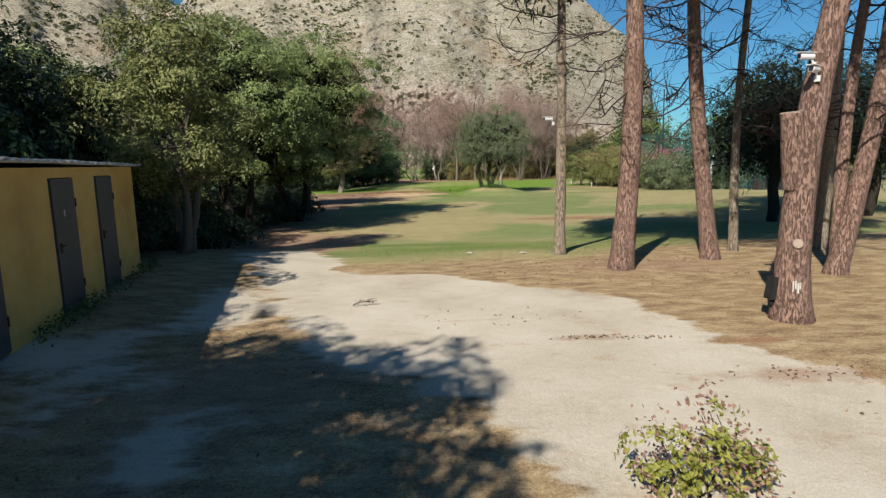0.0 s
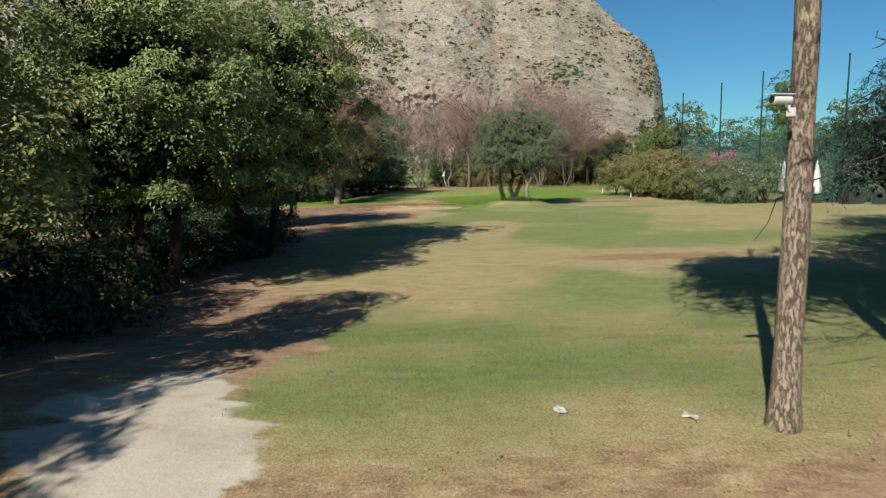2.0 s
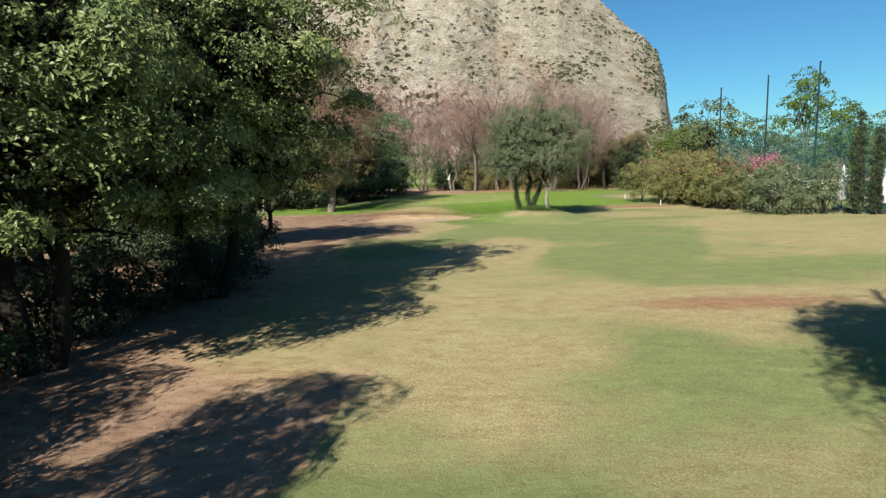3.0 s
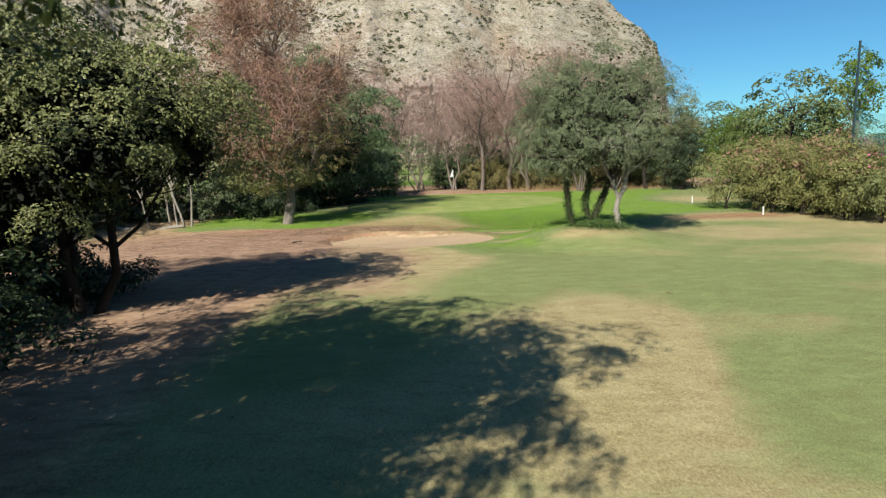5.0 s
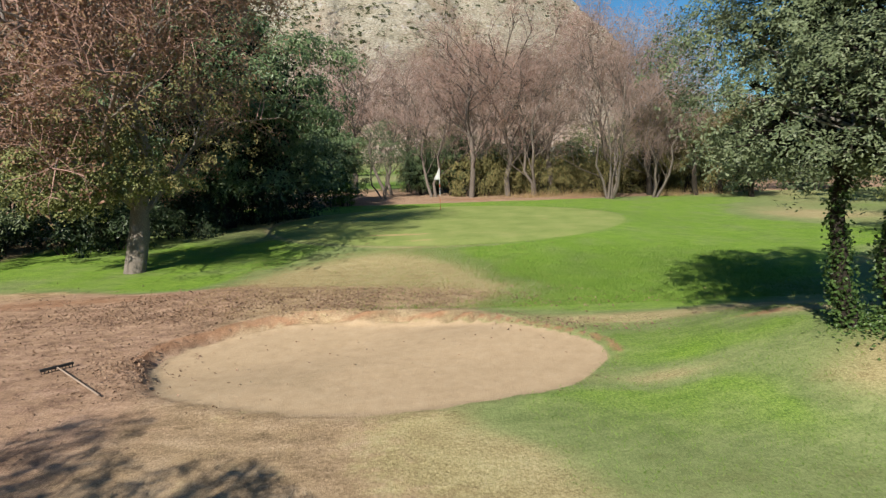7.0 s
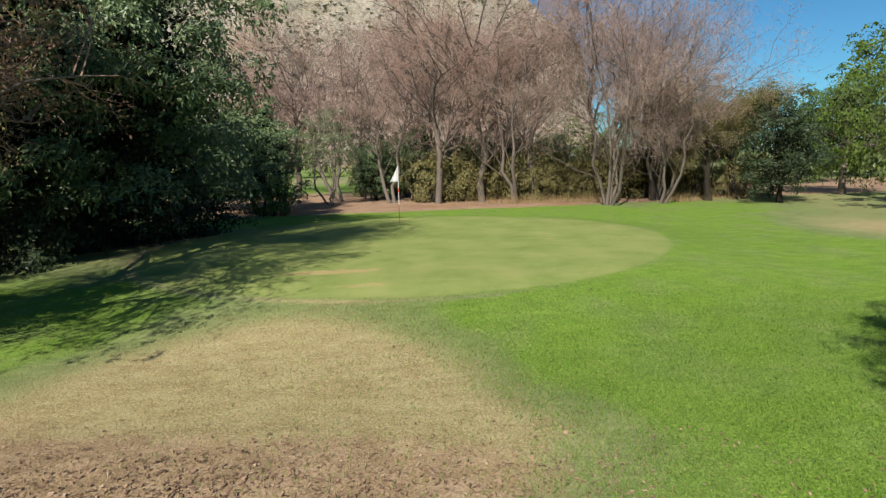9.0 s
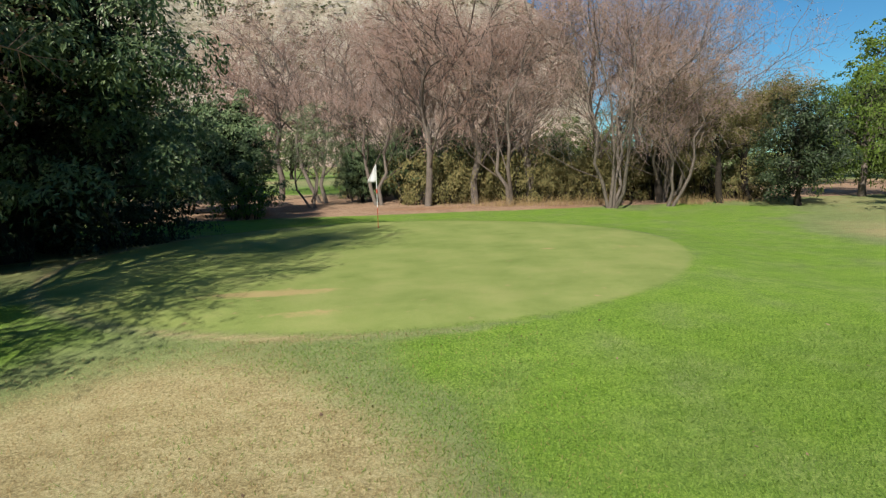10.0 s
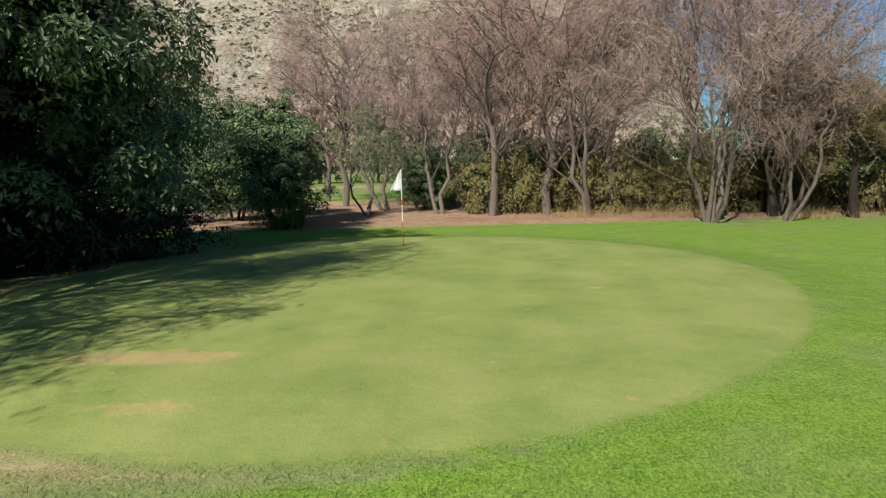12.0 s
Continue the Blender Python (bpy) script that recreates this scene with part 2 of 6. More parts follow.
class Tubes:
    """Gathers tapered tubes into one mesh."""

    def __init__(self):
        self.V, self.F, self.n = [], [], 0

    def add(self, pts, radii, sides=6, wobble=0.0, rng=None):
        pts = np.asarray(pts, float)
        k = len(pts)
        tang = np.gradient(pts, axis=0)
        tang /= np.linalg.norm(tang, axis=1)[:, None] + 1e-9
        ref = np.array((0.0, 0.0, 1.0)) if abs(tang[:, 2].mean()) < 0.8 else np.array((1.0, 0.0, 0.0))
        a = np.cross(tang, ref)
        a /= np.linalg.norm(a, axis=1)[:, None] + 1e-9
        b = np.cross(tang, a)
        ang = np.arange(sides) * 2 * math.pi / sides
        r = np.asarray(radii, float)[:, None] * np.ones((1, sides))
        if wobble and rng is not None:
            r = r * (1 + wobble * rng.standard_normal((k, sides)))
        ring = pts[:, None, :] + r[..., None] * (a[:, None, :] * np.cos(ang)[None, :, None] + b[:, None, :] * np.sin(ang)[None, :, None])
        self.V.append(ring.reshape(-1, 3))
        i = np.arange(k - 1)[:, None] * sides + np.arange(sides)[None, :]
        j = np.arange(k - 1)[:, None] * sides + (np.arange(sides)[None, :] + 1) % sides
        self.F.append(np.stack([i, j, j + sides, i + sides], -1).reshape(-1, 4) + self.n)
        self.n += k * sides

    def arrays(self):
        return np.concatenate(self.V), np.concatenate(self.F)


def curve_pts(a, b, bend, k, rng):
    """k points from a to b on a slightly crooked line that sags or rises by bend."""
    a, b = np.asarray(a, float), np.asarray(b, float)
    t = np.linspace(0, 1, k)[:, None]
    off = rng.standard_normal(3) * np.linalg.norm(b - a) * 0.06
    p = a + (b - a) * t + np.sin(math.pi * t) * (np.array((0, 0, bend)) + off)
    if k > 2:
        p[1:-1] += rng.standard_normal((k - 2, 3)) * np.linalg.norm(b - a) * 0.02
    return p


def leaf_quads(C, normal, length, width, rng, droop=0.0):
    """One folded rhombus a leaf at the places C."""
    n = len(C)
    nrm = normal / (np.linalg.norm(normal, axis=1)[:, None] + 1e-9)
    u = np.cross(nrm, rng.standard_normal((n, 3)))
    u[:, 2] -= droop
    u /= np.linalg.norm(u, axis=1)[:, None] + 1e-9
    v = np.cross(nrm, u)
    v /= np.linalg.norm(v, axis=1)[:, None] + 1e-9
    ln = (length * rng.uniform(0.65, 1.3, n))[:, None]
    wd = (width * rng.uniform(0.7, 1.25, n))[:, None]
    V = np.stack([C - u * ln / 2, C + v * wd / 2 + nrm * wd * 0.15, C + u * ln / 2, C - v * wd / 2 + nrm * wd * 0.15], 1).reshape(-1, 3)
    F = np.arange(n * 4).reshape(n, 4)
    return V, F


def crown_clumps(lobes, count, rng, shell=0.5):
    """Places spread through the outer part of egg-shaped lobes, and the way outward at each."""
    lob = np.array([[*c, *r] for c, r in lobes])
    w = lob[:, 3] * lob[:, 4] + lob[:, 4] * lob[:, 5]
    pick = rng.choice(len(lob), count, p=w / w.sum())
    d = rng.standard_normal((count, 3))
    d /= np.linalg.norm(d, axis=1)[:, None]
    rad = (shell + (1 - shell) * rng.random(count) ** 0.6) * rng.uniform(0.82, 1.18, count)
    return lob[pick, :3] + d * rad[:, None] * lob[pick, 3:], d, pick


def apart(P, D, count, gap):
    """Of many places, the first ones that keep a gap from each other."""
    kept = []
    for i in range(len(P)):
        if not kept or ((P[kept] - P[i]) ** 2).sum(1).min() > gap * gap:
            kept.append(i)
            if len(kept) == count:
                break
    return P[kept], D[kept]


def spray_quads(C, N, per, length, width, reach, rng, droop):
    """Leafy twig ends: at each place C a drooping rosette of leaves that turn to N."""
    n = len(C)
    N = N / (np.linalg.norm(N, axis=1)[:, None] + 1e-9)
    u = np.cross(N, rng.standard_normal((n, 3)))
    u /= np.linalg.norm(u, axis=1)[:, None] + 1e-9
    v = np.cross(N, u)
    a = rng.uniform(0, 2 * math.pi, (n, per, 1))
    r = np.sqrt(rng.uniform(0.02, 1, (n, per, 1)))
    out = u[:, None, :] * np.cos(a) + v[:, None, :] * np.sin(a)
    size = reach * rng.uniform(0.6, 1.35, (n, 1, 1))
    P = C[:, None, :] + out * r * size + N[:, None, :] * (rng.standard_normal((n, per, 1)) * 0.12 - 0.35 * r * r) * size
    P[..., 2] -= droop * 0.4 * (r * r * size)[..., 0]
    nl = N[:, None, :] + out * 0.35 * r + rng.standard_normal((n, per, 3)) * 0.38
    nl /= np.linalg.norm(nl, axis=2)[..., None] + 1e-9
    d = out + rng.standard_normal((n, per, 3)) * 0.55
    d[..., 2] -= droop
    d -= (d * nl).sum(2)[..., None] * nl
    d /= np.linalg.norm(d, axis=2)[..., None] + 1e-9
    w = np.cross(nl, d)
    ln = length * rng.uniform(0.65, 1.3, (n, per, 1)) / 2
    wd = width * rng.uniform(0.7, 1.25, (n, per, 1)) / 2
    V = np.stack([P - d * ln, P + w * wd + nl * wd * 0.3, P + d * ln, P - w * wd + nl * wd * 0.3], 2).reshape(-1, 3)
    return V, np.arange(n * per * 4).reshape(-1, 4)


def crown_mesh(name, lobes, clumps, leaves, clump_r, length, width, mat, rng, shell=0.5, floor=None, droop=0.3, bough=3.8, flat=0.78):
    """A crown of separate leafy boughs with dark gaps between them: each bough a tuft of leaf sprays on its upper, outer side."""
    want = max(12, int(clumps / bough))
    P, D, pick = crown_clumps(lobes, want * 3, rng, shell)
    if floor is not None:
        keep = P[:, 2] > floor
        P, D = P[keep], D[keep]
    P, D = apart(P, D, want, clump_r * 1.2)
    n, each = len(P), 13
    per = max(3, int(leaves * bough * want / max(1, n) / each))
    size = (clump_r * 1.15 * rng.uniform(0.55, 1.4, n))[:, None, None]
    d = rng.standard_normal((n, per, 3))
    d /= np.linalg.norm(d, axis=2)[..., None] + 1e-9
    low = d[..., 2] < -0.15
    d[..., 2] = np.where(low & (rng.random((n, per)) < 0.85), -d[..., 2], d[..., 2])
    d += D[:, None, :] * 0.45
    rad = 0.55 + 0.55 * rng.random((n, per, 1)) ** 0.5
    C = (P[:, None, :] + d * rad * size * np.array((1.0, 1.0, flat)) - np.array((0, 0, 0.16)) * (rad * size) ** 2).reshape(-1, 3)
    N = (d * 0.9 + D[:, None, :] * 0.3 + np.array((-0.1, -0.15, 0.45)) + rng.standard_normal((n, per, 3)) * 0.28).reshape(-1, 3)
    if floor is not None:
        keep = C[:, 2] > floor - 0.15
        C, N = C[keep], N[keep]
    V, F = spray_quads(C, N, each, length, width, length * 1.9, rng, droop)
    return mesh_np(name, V, F, mat), P


def round_lobes(rng, h, radius, base, n=9, squash=1.0):
    """Lobes for a broad crown between base and h."""
    out = [((0, 0, (base + h) / 2), (radius * 0.72, radius * 0.72, (h - base) * 0.42))]
    for i in range(n):
        a = i * 2.4 + rng.uniform(-0.4, 0.4)
        f = (i + 0.5) / n
        z = base + (h - base) * (0.12 + 0.75 * f)
        prof = math.sin(math.pi * min(1, 0.22 + 0.72 * f)) ** 0.8
        rr = radius * rng.uniform(0.36, 0.52)
        d = max(0.1, radius * prof - rr * 0.75)
        out.append(((d * math.cos(a), d * math.sin(a), z), (rr, rr, rr * 0.85 * squash)))
    return out


def shade_foliage(thing, lobes, count, floor, rng, size):
    # added fill whose colour stands in for shade between the boughs
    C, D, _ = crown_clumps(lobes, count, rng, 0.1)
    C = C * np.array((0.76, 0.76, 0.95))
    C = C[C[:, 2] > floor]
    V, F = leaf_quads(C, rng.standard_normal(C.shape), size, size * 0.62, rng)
    tagged(part_np("shade_foliage", V, F, LEAF_SHADE_FILL, thing), "near-black leaves standing in for shade inside the crown", kind="stuff")


def leafy_tree(name, label, h, radius, base, mat, bark, seed, clumps=520, leaves=34, clump_r=0.42, length=0.13, width=0.06,
               stems=1, trunk_r=0.16, floor=0.25, shell=0.5, lobes=None, droop=0.35, category="tree", group="", inner=0, bough=3.8):
    rng = np.random.default_rng(seed)
    thing = tagged(new(name), label, category, group)
    lobes = lobes or round_lobes(rng, h, radius, base)
    me, P = crown_mesh("crown", lobes, clumps, leaves, clump_r, length, width, mat, rng, shell, floor, droop, bough)
    tb = Tubes()
    tops = []
    for s in range(stems):
        a = s * 2 * math.pi / max(1, stems) + rng.uniform(0, 1)
        o = np.array((math.cos(a), math.sin(a), 0)) * (0.0 if stems == 1 else 0.18)
        top = o * 3.0 + np.array((rng.uniform(-0.2, 0.2), rng.uniform(-0.2, 0.2), base + (h - base) * 0.35))
        r = trunk_r / math.sqrt(stems)
        pts = curve_pts(o + np.array((0, 0, -0.15)), top, 0, 7, rng)
        stem = Tubes()
        stem.add(pts, np.linspace(1.25, 0.55, 7) * r, 9, 0.05, rng)
        V, F = stem.arrays()
        part_np("trunk", V, F, bark, thing, smooth=True)
        tops.append((pts, r))
    for c, rr in lobes:
        pts, r = tops[rng.integers(len(tops))]
        s = pts[rng.integers(3, 7)]
        q = curve_pts(s, c, 0.15, 5, rng)
        tb.add(q, np.linspace(0.5, 0.15, 5) * r, 6)
        near = P[np.linalg.norm(P - np.array(c), axis=1) < max(rr) * 1.3]
        for e in near[rng.permutation(len(near))[:9]]:
            tb.add(curve_pts(q[rng.integers(2, 5)], e, 0.05, 4, rng), np.linspace(0.16, 0.04, 4) * r, 4)
    V, F = tb.arrays()
    tagged(part_np("branchwork", V, F, bark, thing, smooth=True), kind="stuff")
    crown = new("crown", me)
    crown.parent = thing
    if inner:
        # near-black leaves paint the shade inside the crown and thicken its cast shadow
        shade_foliage(thing, lobes, int(inner * 2.2), floor + 0.3, rng, 0.20)
    return thing


def bare_tree(name, label, h, spread, seed, bark, twig, counts=(6, 6, 7, 7), trunk_r=0.16, stems=1, bud=None, buds=0, fork=0.25, up=0.75,
              category="tree", group="", bud_size=0.09, twig_r=0.006, limb=None):
    rng = np.random.default_rng(seed)
    thing = tagged(new(name), label, category, group)
    wood, fine = Tubes(), Tubes()
    ends = []

    def child(a, d, length, r, level, store):
        d = d / np.linalg.norm(d)
        k = 5 if level < 2 else 4 if level == 2 else 2
        e = a + d * length
        p = curve_pts(a, e, length * 0.05, k, rng)
        (wood if level < 2 else fine).add(p, np.linspace(1, 0.4, k) * r, 7 if level == 0 else 5 if level == 1 else 3)
        store.append((p, d, length, r))

    level_now = []
    for s in range(stems):
        a = s * 2.399 + rng.uniform(0, 0.6)
        lean = 0.0 if stems == 1 else 0.22
        o = np.array((math.cos(a), math.sin(a), 0.0)) * (0 if stems == 1 else 0.14)
        e = np.array((math.cos(a) * lean * h * 0.6, math.sin(a) * lean * h * 0.6, h * (0.62 if stems == 1 else 0.58)))
        p = curve_pts(o + np.array((0, 0, -0.15)), e, 0, 8, rng)
        r = trunk_r / stems ** 0.4
        stem = Tubes()
        stem.add(p, np.linspace(1.2, 0.3, 8) * r, 9, 0.05, rng)
        V, F = stem.arrays()
        part_np("trunk", V, F, bark, thing, smooth=True)
        level_now.append((p, e / np.linalg.norm(e), h * 0.6, r))
    shrink = (0.52, 0.48, 0.46, 0.5)
    for lv, cnt in enumerate(counts):
        nxt = []
        for p, d, length, r in level_now:
            for i in range(cnt):
                f = fork + (1 - fork) * (i + rng.random()) / cnt if lv == 0 else 0.25 + 0.75 * (i + rng.random()) / cnt
                x = f * (len(p) - 1)
                j = min(len(p) - 2, int(x))
                a = p[j] + (p[j + 1] - p[j]) * (x - j)
                side = rng.standard_normal(3)
                side -= side.dot(d) * d
                side /= np.linalg.norm(side) + 1e-9
                dd = d * (0.75 if lv else 0.55) + side * spread * rng.uniform(0.6, 1.15) * (1.0 if lv < 2 else 1.35) + np.array((0, 0, up * (0.45 if lv < 2 else 0.12)))
                ln = length * shrink[lv] * rng.uniform(0.7, 1.25) * (1.15 - 0.45 * f if lv == 0 else 1)
                rr = max(twig_r * 0.7, r * (0.40 - 0.15 * f) if lv == 0 else r * 0.45)
                child(a, dd, ln, rr, lv, nxt)
        level_now = nxt
    V, F = wood.arrays()
    tagged(part_np("branchwork", V, F, limb or bark, thing, smooth=True), kind="stuff")
    V, F = fine.arrays()
    tagged(part_np("twig_mass", V, F, twig, thing), kind="stuff")
    if bud:
        e = np.array([p[-1] for p, *_ in level_now])
        C = e[rng.integers(0, len(e), buds)] + rng.standard_normal((buds, 3)) * 0.12
        V, F = leaf_quads(C, rng.standard_normal((buds, 3)), bud_size, bud_size * 0.6, rng)
        tagged(part_np("sparse_foliage", V, F, bud, thing), kind="stuff")
    return thing


def shrub_mass(name, label, lobes, mat, seed, clumps, leaves=26, clump_r=0.28, length=0.09, width=0.04, floor=0.05, bark=None, category="shrub", group="", shell=0.55, extra=None, stem=0.03):
    """A bush without a clear trunk: short stems and a crown down to the ground. extra: (material, count, size, lowest share) of flowers."""
    rng = np.random.default_rng(seed)
    thing = tagged(new(name), label, category, group)
    me, P = crown_mesh("foliage", lobes, clumps, leaves, clump_r, length, width, mat, rng, shell, floor, 0.2)
    f = new("foliage", me)
    f.parent = thing
    tb = Tubes()
    for c, r in lobes:
        for k in range(4):
            e = np.array(c) + rng.uniform(-0.5, 0.5, 3) * np.array(r)
            a = np.array((c[0] + rng.uniform(-0.15, 0.15), c[1] + rng.uniform(-0.15, 0.15), -0.1))
            tb.add(curve_pts(a, e, 0.05, 4, rng), np.linspace(1.0, 0.33, 4) * stem, 5)
    V, F = tb.arrays()
    tagged(part_np("stem_mass", V, F, bark or BARK_DARK, thing), kind="stuff")
    if extra:
        m, count, size, low = extra
        Q, D, _ = crown_clumps(lobes, count, rng, 0.95)
        top = max(c[2] + r[2] for c, r in lobes)
        Q = Q[Q[:, 2] > low * top]
        C = (Q[:, None, :] + rng.standard_normal((len(Q), 7, 3)) * size * 1.2).reshape(-1, 3)
        V, F = leaf_quads(C, rng.standard_normal(C.shape) + np.array((0, -0.5, 0.8)), size, size * 0.8, rng)
        part_np("blossom", V, F, m, thing)
    return thing


def stand(thing, x, y, turn=0.0, scale=1.0, dz=0.0):
    thing.matrix_basis = Matrix.Translation((x, y, ground_z(x, y) + dz)) @ Matrix.Rotation(radians(turn), 4, "Z") @ Matrix.Scale(scale, 4)
    return thing


def again(thing, x, y, turn, scale=1.0, dz=0.0, tall=1.0, label=""):
    """The same kind of plant once more, turned and scaled."""
    c = copy_thing(thing, Matrix())
    c.matrix_basis = Matrix.Translation((x, y, ground_z(x, y) + dz)) @ Matrix.Rotation(radians(turn), 4, "Z") @ Matrix.Diagonal((scale, scale, scale * tall, 1))
    return tagged(c, label)

# ---- the ground ----
def sm(a, b, v):
    t = np.clip((v - a) / (b - a), 0, 1)
    return t * t * (3 - 2 * t)


_tab = np.random.default_rng(5).random((256, 256))


def vnoise(x, y):
    x, y = np.asarray(x, float), np.asarray(y, float)
    xi, yi = np.floor(x).astype(int), np.floor(y).astype(int)
    fx, fy = x - xi, y - yi
    fx, fy = fx * fx * (3 - 2 * fx), fy * fy * (3 - 2 * fy)
    g = lambda i, j: _tab[(xi + i) % 256, (yi + j) % 256]
    return (g(0, 0) * (1 - fx) + g(1, 0) * fx) * (1 - fy) + (g(0, 1) * (1 - fx) + g(1, 1) * fx) * fy


def fbm(x, y, octaves=4):
    s, a, tot = 0.0, 1.0, 0.0
    for o in range(octaves):
        s = s + a * vnoise(x * 2 ** o + 17.3 * o, y * 2 ** o + 9.1 * o)
        tot += a
        a *= 0.5
    return s / tot - 0.5


def bunker_r(x, y):
    """1 on the rim of the sand, less inside."""
    y = y + 0.07 * (x + 2.8)
    ry = np.where(y > 47.2, 2.65, 1.6)
    a = np.arctan2((y - 47.2) / ry, (x + 2.8) / 3.22)
    wob = 1 + 0.05 * np.sin(3 * a + 0.6) + 0.025 * np.sin(7 * a)
    return np.hypot((x + 2.8) / 3.22, (y - 47.2) / ry) / wob


def green_r(x, y):
    a = np.arctan2(y - 62.9, x + 0.6)
    return np.hypot((x + 0.6) / 6.8, (y - 62.9) / 6.95) / (1 + 0.02 * np.sin(2 * a + 1.0) + 0.015 * np.sin(3 * a))


def base_z(x, y):
    z = -0.12 + 0.46 * (1 - sm(13, 20, y)) * (1 - 0.5 * (1 - sm(-9, -2, y)))
    z = z + 0.16 * (1 - sm(-6.5, -2.5, x)) * (1 - sm(14, 19, y))
    z = z + 0.32 * (1 - sm(0.55, 1.0, np.hypot((x + 0.3) / 9.7, (y - 62.6) / 9.7)))
    z = z + 0.5 * (1 - sm(0.6, 3.6, np.hypot(x - 3.9, y - 46.3)))
    z = z + 0.10 * (1 - sm(0.2, 1.0, np.hypot((x + 5.5) / 5.5, (y - 51.2) / 1.6)))
    return z


def ground_zs(x, y):
    r = bunker_r(x, y)
    z = base_z(x, y)
    rim = np.exp(-((r - 1.06) / 0.10) ** 2) * (0.02 + 0.03 * sm(46.5, 49.5, y))
    z = z + rim - (0.05 + 0.06 * sm(45.6, 49.2, y)) * (1 - sm(0.15, 1.04, r))
    steep = sm(0.25, 1.0, -0.7 * (x + 2.2) / 3.2 + (y - 46.9) / 2.6)
    z = z - (0.012 + 0.148 * steep) * (1 - sm(0.975, 1.02, r + 0.05 * fbm(x * 2.2, y * 2.2, 2)))
    near = (1 - sm(60, 140, np.hypot(x, y - 40)))
    return z + near * 0.05 * fbm(x * 0.35, y * 0.35, 3) * (green_r(x, y) > 1.15)


def ground_z(x, y):
    return float(ground_zs(np.array([float(x)]), np.array([float(y)]))[0])


TRACK = ((4.2, 0.3, 2.7), (2.0, 5.3, 1.8), (0.7, 7.7, 2.35), (-0.9, 9.45, 1.8), (-2.6, 11.0, 1.0), (-3.7, 13.6, 0.9), (-4.3, 15.6, 0.5))


def track_d(x, y):
    """Metres inside the edge of the gravel track."""
    best = np.full(np.shape(x), -50.0)
    for (ax, ay, aw), (bx, by, bw) in zip(TRACK, TRACK[1:]):
        t = np.clip(((x - ax) * (bx - ax) + (y - ay) * (by - ay)) / ((bx - ax) ** 2 + (by - ay) ** 2), 0, 1)
        best = np.maximum(best, aw + (bw - aw) * t - np.hypot(x - ax - (bx - ax) * t, y - ay - (by - ay) * t))
    return best


def blob(x, y, cx, cy, rx, ry):
    return np.exp(-(((x - cx) / rx) ** 2 + ((y - cy) / ry) ** 2))


